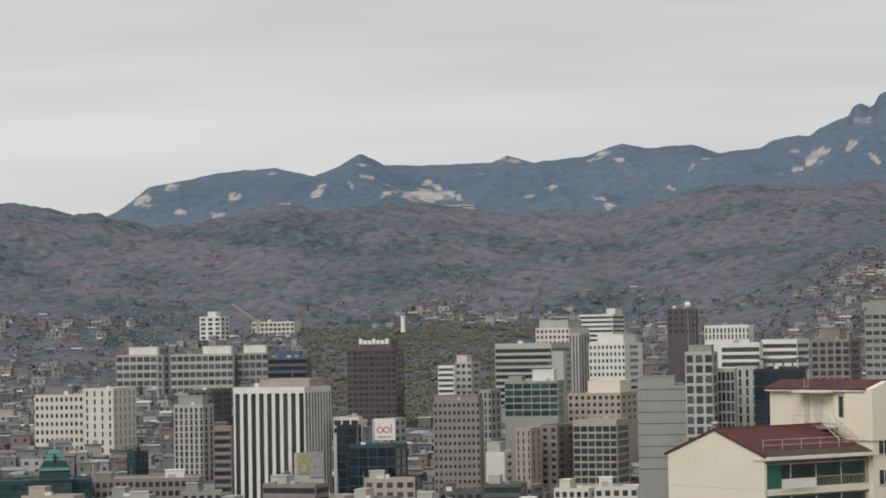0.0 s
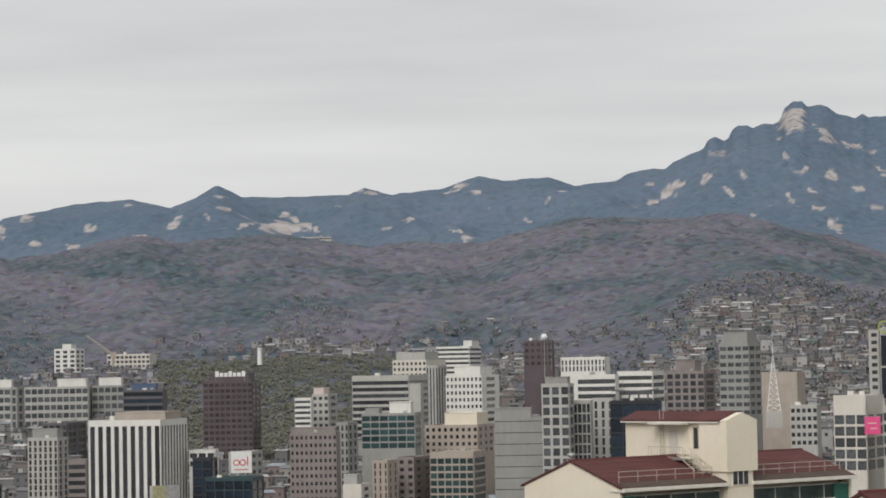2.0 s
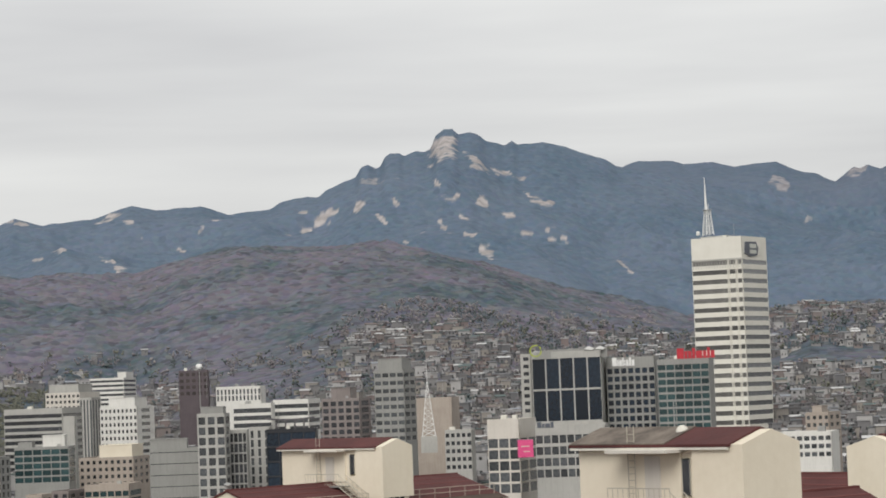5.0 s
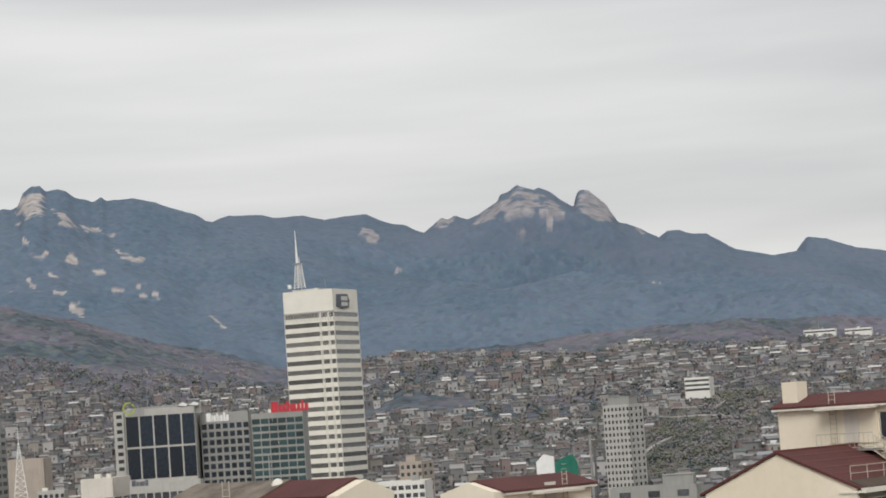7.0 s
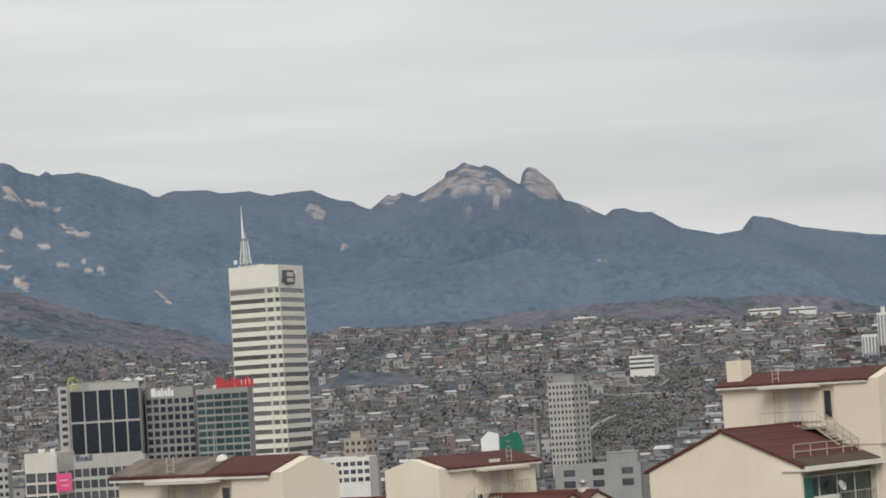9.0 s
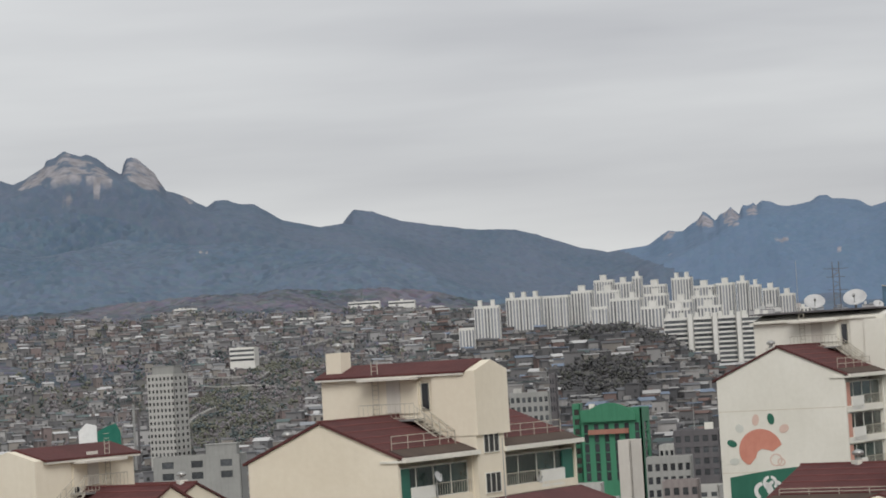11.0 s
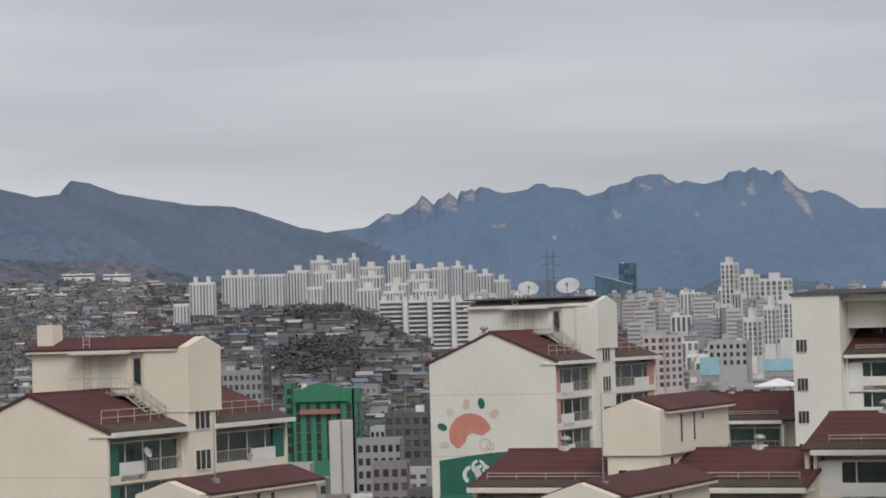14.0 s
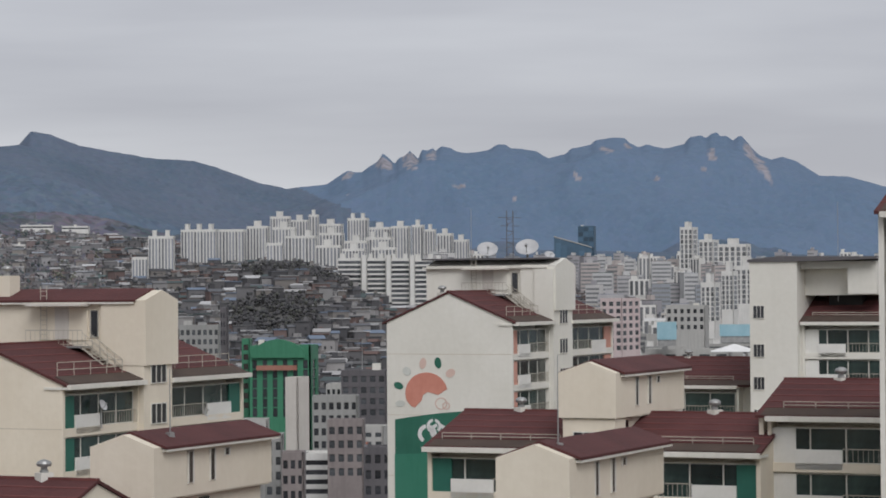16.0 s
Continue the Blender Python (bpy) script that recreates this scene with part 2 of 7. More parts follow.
HILL_FOOT = [(-14.0, 54), (-10.0, 55), (-8.1, 57), (-5.6, 56), (-3.2, 57), (-1.1, 58), (1.5, 58), (4.0, 57), (5.3, 70), (7.4, 81), (8.7, 92), (11.3, 97), (13.8, 76), (16.4, 65), (19.4, 94), (23.3, 84), (25.9, 90), (28.0, 87), (30.5, 79), (32.0, 73), (33.5, 69), (36.0, 64), (38.0, 48), (40.0, 41), (52.0, 41)]


# Bare granite: bearing, height, half length and half width in metres, and how steeply the slab falls to the east in degrees.
ROCKS_SUMMIT = [(11.29, 377, 32, 20, 70), (11.99, 348, 25, 10, 45), (12.63, 333, 26, 6, 20), (12.98, 323, 7, 6, 0), (9.56, 327, 19, 12, 30), (9.26, 283, 9, 7, -30), (8.54, 276, 20, 7, -25), (8.03, 283, 10, 5, 20), (9.77, 262, 14, 5, 50), (10.1, 286, 11, 6, 60), (10.96, 348, 8, 6, 40), (11.14, 309, 11, 5, 40), (11.52, 288, 10, 6, 0), (12.12, 284, 10, 6, 60), (11.7, 264, 11, 4, 10)]
ROCKS_EAST_FLANK = [(12.73, 268, 11, 4, 25), (13.32, 290, 18, 4, 50), (13.63, 282, 13, 5, -15), (11.15, 250, 12, 4, 45), (11.82, 233, 13, 3, 20), (12.19, 206, 14, 7, 50), (12.89, 182, 6, 3, 0), (13.68, 233, 15, 3, 55), (13.17, 235, 10, 3, -15), (13.47, 185, 5, 5, 40), (15.31, 186, 14, 3, 35), (10.46, 224, 7, 3, 30), (8.02, 256, 10, 4, -15), (8.47, 264, 12, 4, 0), (14.0, 231, 10, 3, 60)]
ROCKS_RIDGE = [(-0.37, 231, 32, 9, 5), (0.01, 239, 20, 4, 35), (-1.13, 233, 13, 3, -25), (-0.31, 251, 10, 4, -20), (2.03, 221, 10, 5, -25), (2.44, 232, 10, 5, -20), (3.5, 219, 7, 4, 40), (3.75, 206, 15, 4, 45), (4.3, 250, 6, 4, 0), (3.65, 299, 23, 6, -15), (4.09, 280, 10, 7, 20), (0.9, 267, 7, 3, 40), (5.24, 236, 10, 4, 30), (5.76, 262, 6, 6, 60), (6.09, 278, 6, 4, 30), (1.54, 296, 20, 4, 5), (0.44, 227, 9, 4, 60)]
ROCKS_WEST_END = [(-1.82, 280, 16, 6, 0), (-1.64, 255, 13, 5, -10), (-2.09, 241, 7, 3, 40), (-2.87, 231, 19, 6, -45), (-3.89, 281, 9, 7, 0), (-5.12, 208, 11, 7, -10), (-5.95, 219, 11, 7, -30), (-6.69, 224, 10, 9, 40), (-6.2, 262, 19, 9, -30), (-6.77, 240, 15, 10, -45), (-4.73, 232, 10, 4, -10), (-3.64, 216, 10, 6, 20), (-1.32, 229, 10, 3, -40), (-0.55, 227, 21, 6, 25)]
ROCKS_PEAKS = [(22.37, 356, 42, 27, 0), (21.64, 347, 26, 10, -30), (23.07, 344, 27, 14, 50), (22.99, 328, 25, 8, 60), (20.66, 342, 20, 9, -30), (18.91, 322, 17, 10, 50), (24.1, 342, 35, 27, 40), (25.03, 312, 16, 5, 30), (23.27, 289, 8, 4, 0), (19.44, 262, 8, 5, -40), (25.34, 201, 7, 3, 0), (22.57, 299, 24, 6, 30)]
ROCKS_SPIRES = [(36.75, 272, 16, 12, 40), (37.39, 273, 22, 14, 60), (37.87, 279, 14, 12, 60), (35.9, 250, 14, 8, -40), (45.25, 267, 47, 9, 58), (44.26, 274, 16, 9, 60), (41.87, 290, 12, 8, 40), (38.55, 222, 11, 5, 0), (37.29, 222, 7, 3, 0), (37.8, 228, 9, 3, -20), (35.93, 211, 9, 3, 0), (41.18, 238, 15, 5, 50), (42.97, 231, 8, 5, 0), (44.04, 248, 9, 6, 40), (39.8, 196, 9, 5, -30), (42.25, 297, 10, 8, 40)]


def along(line, bearing):
    """The height of a ridge line at a bearing, rounded between its summits and saddles."""
    xs, zs = np.array(line, float).T
    return np.interp(bearing, xs, zs)


def broad(line, bearing):
    """The same line with its small peaks averaged away, for the slopes below."""
    return sum(along(line, bearing + d) for d in np.linspace(-0.7, 0.7, 9)) / 9


def lattice(x, y, cell, seed):
    """Smooth random values between -1 and 1 on a square lattice."""
    x, y = np.asarray(x) / cell, np.asarray(y) / cell
    i, j = np.floor(x), np.floor(y)
    u, v = x - i, y - j
    u, v = u * u * (3 - 2 * u), v * v * (3 - 2 * v)

    def corner(a, b):
        s = np.sin(a * 127.1 + b * 311.7 + seed * 74.7) * 43758.5453
        return 2 * (s - np.floor(s)) - 1
    return (corner(i, j) * (1 - u) + corner(i + 1, j) * u) * (1 - v) + (corner(i, j + 1) * (1 - u) + corner(i + 1, j + 1) * u) * v


def rough_sum(x, y, cell, octaves, seed, ridged=False):
    total, amp = 0.0, 1.0
    for k in range(octaves):
        n = lattice(x, y, cell / 2 ** k, seed + k)
        total, amp = total + amp * ((1 - 2 * np.abs(n)) if ridged else n), amp * 0.5
    return total


def ground_height(bearing, r):
    """Height of the land, without trees, at a bearing in degrees and a distance in metres."""
    b, r = np.broadcast_arrays(np.asarray(bearing, float), np.asarray(r, float))
    inside = np.clip(np.minimum(b + 16, 54 - b) / 4, 0, 1)
    foot, front = along(HILL_FOOT, b), along(FRONT_HILL, b)
    west, middle, east = along(SKYLINE_WEST, b), along(SKYLINE_MIDDLE, b), along(SKYLINE_EAST, b)
    stops = [0, 650, 1000, 1350, 1700, 2000, 2300, 2650, 3100, 3500, 3560, 3700, 4000, 4300, 4450, 4800, 4990]
    west_b, middle_b, east_b = broad(SKYLINE_WEST, b), broad(SKYLINE_MIDDLE, b), broad(SKYLINE_EAST, b)
    behind = np.maximum(west, middle) - 60
    dip = np.clip((26 - b) / 4, 0, 1)
    levels = [0 * b, -15 * dip, foot * 0.18 - 17 * dip, foot * 0.55 - 11 * dip, foot, foot + 0.62 * (front - foot), front,
              np.maximum(front - 45, 20), front + 0.42 * (np.maximum(west_b, middle_b) - front) - 12, west, np.maximum(west - 10, middle_b - 38), middle, np.minimum(behind - 25, middle_b - 45),
              east_b - 50, east, east - 70, east - 110]
    z = np.zeros_like(r)
    for k in range(len(stops) - 1):
        f = np.clip((r - stops[k]) / (stops[k + 1] - stops[k]), 0, 1)
        z = np.where((r >= stops[k]) & (r <= stops[k + 1]), levels[k] + (levels[k + 1] - levels[k]) * f, z)
    # the crowded hill in front of the tall estate
    z = z + 27 * np.exp(-((b - 34.4) / 2.3) ** 2 - ((r - 1240) / 230) ** 2)
    return z * inside


def spur_relief(b, r):
    """Gullies and spurs on the slopes, none at the crests."""
    x, y = r * np.sin(np.radians(b)), r * np.cos(np.radians(b))
    slope = np.clip((r - 1750) / 200, 0, 1) * np.clip(np.abs(r - 2300) / 180, 0, 1) * np.clip(np.abs(r - 3600) / 200 - 0.9, 0, 1) * np.clip(np.abs(r - 4450) / 200, 0, 1)
    far = np.clip((r - 2400) / 600, 0, 1)
    return slope * (rough_sum(x, y, 300, 3, 3, True) * (9 + 16 * far) + rough_sum(x, y, 90, 2, 9) * (2 + far))


def land(bearing, r):
    return ground_height(bearing, r) + spur_relief(np.asarray(bearing, float), np.asarray(r, float))


def rock_cover(B, R, X, Y, Z):
    """How much of the slope is bare rock, from 0 to 1: slabs with ragged, streaked edges."""
    cover = np.zeros_like(Z)
    bs = B[:, 0]
    for patches, r0, r1 in ((ROCKS_SUMMIT, 2750, 3530), (ROCKS_EAST_FLANK, 2750, 3530), (ROCKS_RIDGE, 2750, 3530), (ROCKS_WEST_END, 2750, 3530), (ROCKS_PEAKS, 2900, 3760), (ROCKS_SPIRES, 4100, 4480)):
        band = np.where((R[0] > r0) & (R[0] < r1))[0]
        for b, z, a, w, tilt in patches:
            cols = np.where(np.abs(bs - b) < 1.3)[0]
            k = np.ix_(cols, band)
            u, v = np.radians(B[k] - b) * R[k], Z[k] - z
            u = u + rough_sum(u + 500, v, 17, 2, b) * 5
            v = v + rough_sum(u, v + 300, 13, 2, b + 5) * 4
            c, q = math.cos(radians(tilt)), math.sin(radians(tilt))
            p = ((u * c - v * q) / a) ** 2 + ((u * q + v * c) / w) ** 2
            cover[k] = np.maximum(cover[k], np.clip(1.35 - p, 0, 1))
    streak = rough_sum(X * 0.8 + Z * 0.9, Y * 0.4 + Z * 0.8, 10, 3, 61)
    specks = np.clip(rough_sum(X + Z, Y, 26, 3, 71) * 2.2 - 2.2, 0, 1) * (R > 2950) * (R < 3520) * (B < 15) * (B > -7.5)
    return np.clip(np.clip((cover - 0.44 + 0.6 * streak) * 1.7, 0, 1) * np.clip(cover * 4, 0, 1) + 0.6 * specks, 0, 1)


def terrain():
    rs = np.concatenate([np.array([0.0, 200, 420]), np.arange(650, 1700, 22), np.arange(1700, 2330, 6.5), np.arange(2330, 2900, 40), np.arange(2900, 3520, 8), np.arange(3520, 3720, 8),
                         np.arange(3730, 4150, 60), np.arange(4150, 4470, 9), np.arange(4480, 4991, 85)])
    bs = np.concatenate([np.arange(-180, -16, 8), np.arange(-16, -11.5, 0.5), np.arange(-11.5, 49.5, 0.048), np.arange(49.5, 54, 0.5), np.arange(54, 180, 8)])
    B, R = np.meshgrid(bs, rs, indexing="ij")
    Z = land(B, R)
    X, Y = R * np.sin(np.radians(B)), R * np.cos(np.radians(B))
    wooded = np.clip((R - 1690) / 60, 0, 1) * np.clip(np.minimum(B + 16, 54 - B) / 4, 0, 1)
    # tree tops: bumps the size of a crown, smaller on bare rock summits
    canopy = rough_sum(X, Y, 13, 2, 21) * 2.2 + np.abs(lattice(X, Y, 5.5, 40)) * 2.0
    rock = rock_cover(B, R, X, Y, Z)
    Z = Z + wooded * (1 - rock) * (canopy - 1.6) * np.where(R < 2800, 0.8, np.where(R < 3530, 0.38, 0.28)) + rock * (np.abs(rough_sum(X, Z, 15, 3, 77)) * 2.2 - 1.0)
    n, m = B.shape
    verts = np.stack([X, Y, Z], -1).reshape(-1, 3)
    idx = np.arange(n * m).reshape(n, m)
    nxt = np.roll(idx, -1, axis=0)
    faces = np.stack([idx[:, :-1], idx[:, 1:], nxt[:, 1:], nxt[:, :-1]], -1).reshape(-1, 4)
    me = bpy.data.meshes.new("ground")
    me.vertices.add(len(verts))
    me.vertices.foreach_set("co", verts.ravel())
    me.loops.add(faces.size)
    me.loops.foreach_set("vertex_index", faces.ravel())
    me.polygons.add(len(faces))
    me.polygons.foreach_set("loop_start", np.arange(0, faces.size, 4))
    me.update(calc_edges=True)
    me.polygons.foreach_set("use_smooth", np.ones(len(faces), bool))
    me.attributes.new("rock", "FLOAT", "POINT").data.foreach_set("value", rock.astype(np.float32).ravel())
    far = R.reshape(n, m)[:, :-1].reshape(-1)
    side = B.reshape(n, m)[:, :-1].reshape(-1)
    high = Z.reshape(n, m)[:, :-1].reshape(-1)
    # material by distance: farther ranges take woods with more haze in the colour
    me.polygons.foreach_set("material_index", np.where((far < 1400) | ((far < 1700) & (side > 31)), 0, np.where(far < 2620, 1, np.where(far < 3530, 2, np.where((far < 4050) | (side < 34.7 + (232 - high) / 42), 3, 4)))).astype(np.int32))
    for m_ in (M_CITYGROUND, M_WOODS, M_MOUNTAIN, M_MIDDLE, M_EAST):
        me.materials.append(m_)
    me.update()
    return tagged(new("ground", me), "city ground rising to wooded hills and granite mountains", "ground", kind="structure")


def woods(name, bare, pine, dusty, rock, tone_size, crown, crowns=0.4):
    """Leafless woodland with stands of pine, pale blossom and outcrops of granite."""
    m = bpy.data.materials.new(name)
    m.use_nodes = True
    nt = m.node_tree
    N, K = nt.nodes.new, nt.links.new
    b = nt.nodes["Principled BSDF"]
    b.inputs["Roughness"].default_value = 0.95
    b.inputs["Specular IOR Level"].default_value = 0.1
    geo = N("ShaderNodeNewGeometry")

    def grain(scale, detail, rough=0.5):
        n = N("ShaderNodeTexNoise")
        n.inputs["Scale"].default_value, n.inputs["Detail"].default_value, n.inputs["Roughness"].default_value = scale, detail, rough
        K(geo.outputs["Position"], n.inputs["Vector"])
        return n.outputs[0]

    def step(v, lo, hi):
        n = N("ShaderNodeMapRange")
        n.inputs["From Min"].default_value, n.inputs["From Max"].default_value = lo, hi
        K(v, n.inputs["Value"])
        return n.outputs[0]

    def blend(f, a, c):
        n = N("ShaderNodeMix")
        n.data_type = "RGBA"
        K(f, n.inputs[0])
        for k, v in ((6, a), (7, c)):
            if isinstance(v, tuple):
                n.inputs[k].default_value = (*v, 1)
            else:
                K(v, n.inputs[k])
        return n.outputs[2]
    c = blend(step(grain(1 / tone_size, 5, 0.6), 0.42, 0.62), bare, pine)
    c = blend(step(grain(1 / 9.0, 4, 0.65), 0.45, 0.9), c, dusty)
    cell = N("ShaderNodeTexVoronoi")
    cell.inputs["Scale"].default_value = 1 / crown
    K(geo.outputs["Position"], cell.inputs["Vector"])
    shade = N("ShaderNodeMix")
    shade.data_type, shade.blend_type, shade.inputs[0].default_value = "RGBA", "MULTIPLY", crowns
    K(c, shade.inputs[6])
    hue = N("ShaderNodeHueSaturation")
    hue.inputs["Saturation"].default_value = 0.25
    hue.inputs["Value"].default_value = 1.5
    K(cell.outputs["Color"], hue.inputs["Color"])
    K(hue.outputs[0], shade.inputs[7])
    c = shade.outputs[2]
    if rock:
        bare_rock = N("ShaderNodeAttribute")
        bare_rock.attribute_name = "rock"
        ragged = N("ShaderNodeMath")
        ragged.operation = "MULTIPLY_ADD"
        K(grain(1 / 6, 4, 0.6), ragged.inputs[0])
        ragged.inputs[1].default_value = 0.7
        K(bare_rock.outputs["Fac"], ragged.inputs[2])
        faces = blend(step(grain(1 / 14, 4), 0.35, 0.65), tuple(0.68 * v for v in rock), rock)
        c = blend(step(ragged.outputs[0], 0.5, 1.15), c, faces)
    K(c, b.inputs["Base Color"])
    bump = N("ShaderNodeBump")
    bump.inputs["Strength"].default_value, bump.inputs["Distance"].default_value = 0.35, 1.5
    K(cell.outputs["Distance"], bump.inputs["Height"])
    bump.invert = True
    K(bump.outputs[0], b.inputs["Normal"])
    return m


M_CITYGROUND = surface("city_ground", (0.075, 0.074, 0.070), (0.135, 0.13, 0.12), 0.95, 30, 4, 0.3, world_space=True)
# Distance haze is put into these colours: bluer and paler towards the far ranges.
M_WOODS = woods("hazed_leafless_hill_woods", (0.120, 0.117, 0.142), (0.060, 0.084, 0.098), (0.166, 0.163, 0.186), None, 95, 6.0, 0.5)
M_MOUNTAIN = woods("hazed_mountain_woods", (0.106, 0.140, 0.188), (0.086, 0.124, 0.170), (0.138, 0.166, 0.208), (0.395, 0.37, 0.362), 150, 8.0, 0.2)
M_MIDDLE = woods("hazed_summit_woods", (0.108, 0.136, 0.182), (0.090, 0.124, 0.168), (0.130, 0.152, 0.194), (0.29, 0.283, 0.30), 170, 9.0, 0.13)
M_EAST = woods("hazed_distant_mountain_woods", (0.122, 0.172, 0.246), (0.110, 0.162, 0.234), (0.142, 0.187, 0.258), (0.30, 0.29, 0.315), 200, 11.0, 0.08)
terrain()


# ---- building kit ----
class Solid:
    """Collects boxes and prisms, then makes one mesh."""

    def __init__(self):
        self.v, self.f, self.m = [], [], []

    def add(self, verts, faces, slot=0):
        k = len(self.v)
        self.v += verts
        self.f += [tuple(k + i for i in f) for f in faces]
        self.m += [slot] * len(faces)
        return self

    def box(self, x0, x1, y0, y1, z0, z1, slot=0):
        return self.add([(x0, y0, z0), (x1, y0, z0), (x1, y1, z0), (x0, y1, z0), (x0, y0, z1), (x1, y0, z1), (x1, y1, z1), (x0, y1, z1)],
                        [(3, 2, 1, 0), (4, 5, 6, 7), (0, 1, 5, 4), (1, 2, 6, 5), (2, 3, 7, 6), (3, 0, 4, 7)], slot)

    def prism(self, outline, axis, a, b, slot=0):
        """A flat outline pushed along an axis: along x the outline is (y, z), along y (x, z), along z (x, y)."""
        n = len(outline)

        def put(p, d):
            return {"x": (d, p[0], p[1]), "y": (p[0], d, p[1]), "z": (p[0], p[1], d)}[axis]
        caps = [tuple(range(n - 1, -1, -1)), tuple(range(n, 2 * n))]
        sides = [(i, (i + 1) % n, n + (i + 1) % n, n + i) for i in range(n)]
        return self.add([put(p, a) for p in outline] + [put(p, b) for p in outline], caps + sides, slot)

    def rod(self, p, q, r, n=6, r2=None, slot=0):
        p, q = Vector(p), Vector(q)
        d = (q - p).normalized()
        s = d.orthogonal().normalized()
        t = d.cross(s)
        ring = [s * math.cos(2 * math.pi * k / n) + t * math.sin(2 * math.pi * k / n) for k in range(n)]
        r2 = r if r2 is None else r2
        return self.add([tuple(p + r * w) for w in ring] + [tuple(q + r2 * w) for w in ring],
                        [tuple(range(n - 1, -1, -1)), tuple(range(n, 2 * n))] + [(k, (k + 1) % n, n + (k + 1) % n, n + k) for k in range(n)], slot)

    def lathe(self, profile, centre=(0, 0, 0), n=14, slot=0):
        """A profile of (radius, height) turned round the z axis."""
        cx, cy, cz = centre
        rows = len(profile)
        verts = [(cx + r * math.cos(2 * math.pi * k / n), cy + r * math.sin(2 * math.pi * k / n), cz + z) for r, z in profile for k in range(n)]
        faces = [(i * n + k, i * n + (k + 1) % n, (i + 1) * n + (k + 1) % n, (i + 1) * n + k) for i in range(rows - 1) for k in range(n)]
        return self.add(verts, faces + [tuple(range(n - 1, -1, -1)), tuple(range((rows - 1) * n, rows * n))], slot)

    def mesh(self, name, *materials):
        me = bpy.data.meshes.new(name)
        me.from_pydata(self.v, [], self.f)
        for m in materials:
            me.materials.append(m)
        if len(materials) > 1:
            me.polygons.foreach_set("material_index", self.m)
        bm = bmesh.new()
        bm.from_mesh(me)
        bmesh.ops.recalc_face_normals(bm, faces=bm.faces)
        bm.to_mesh(me)
        bm.free()
        return me


def thing(name, label, category, m, group="", kind=""):
    ob = new(name)
    ob.empty_display_size = 0.5
    ob.matrix_world = m
    return tagged(ob, label, category, group, kind)


def part(name, solid, material, parent, label="", at=(0, 0, 0)):
    """One mesh object under a thing or a part. solid may be a Solid or a mesh already made."""
    mesh = solid.mesh(name, *(material if isinstance(material, (tuple, list)) else (material,))) if isinstance(solid, Solid) else solid
    ob = new(name, mesh)
    ob.parent = parent
    ob.location = at
    return tagged(ob, label) if label else ob


TAKEN = []


TABLE_B, TABLE_R = np.arange(-20, 58.01, 0.1), np.arange(0, 3201, 10.0)
TABLE = land(*np.meshgrid(TABLE_B, TABLE_R, indexing="ij")).tolist()


def ground_at(x, y):
    """Height of the land at a place, from a table."""
    u = min(max((math.degrees(math.atan2(x, y)) + 20) * 10, 0), len(TABLE) - 2)
    v = min(math.hypot(x, y) / 10, len(TABLE[0]) - 2)
    i, j = int(u), int(v)
    u, v = u - i, v - j
    return (TABLE[i][j] * (1 - u) + TABLE[i + 1][j] * u) * (1 - v) + (TABLE[i][j + 1] * (1 - u) + TABLE[i + 1][j + 1] * u) * v


def pierced_wall(us, zs, solid, depth, place):
    """A wall of one piece: cells between the lines us and zs, some of them open, with reveals of that depth. place(u, d, z) gives the local point."""
    s = Solid()
    index = {}

    def vert(i, j, k):
        if (i, j, k) not in index:
            index[i, j, k] = len(s.v)
            s.v.append(place(us[i], k * depth, zs[j]))
        return index[i, j, k]
    nu, nz = len(us) - 1, len(zs) - 1
    for i in range(nu):
        for j in range(nz):
            if not solid(i, j):
                continue
            s.f.append((vert(i, j, 0), vert(i + 1, j, 0), vert(i + 1, j + 1, 0), vert(i, j + 1, 0)))
            for di, dj, a, b in ((-1, 0, (i, j), (i, j + 1)), (1, 0, (i + 1, j), (i + 1, j + 1)), (0, -1, (i, j), (i + 1, j)), (0, 1, (i, j + 1), (i + 1, j + 1))):
                if not (0 <= i + di < nu and 0 <= j + dj < nz and solid(i + di, j + dj)):
                    s.f.append((vert(*a, 0), vert(*b, 0), vert(*b, 1), vert(*a, 1)))
    s.m = [0] * len(s.f)
    return s


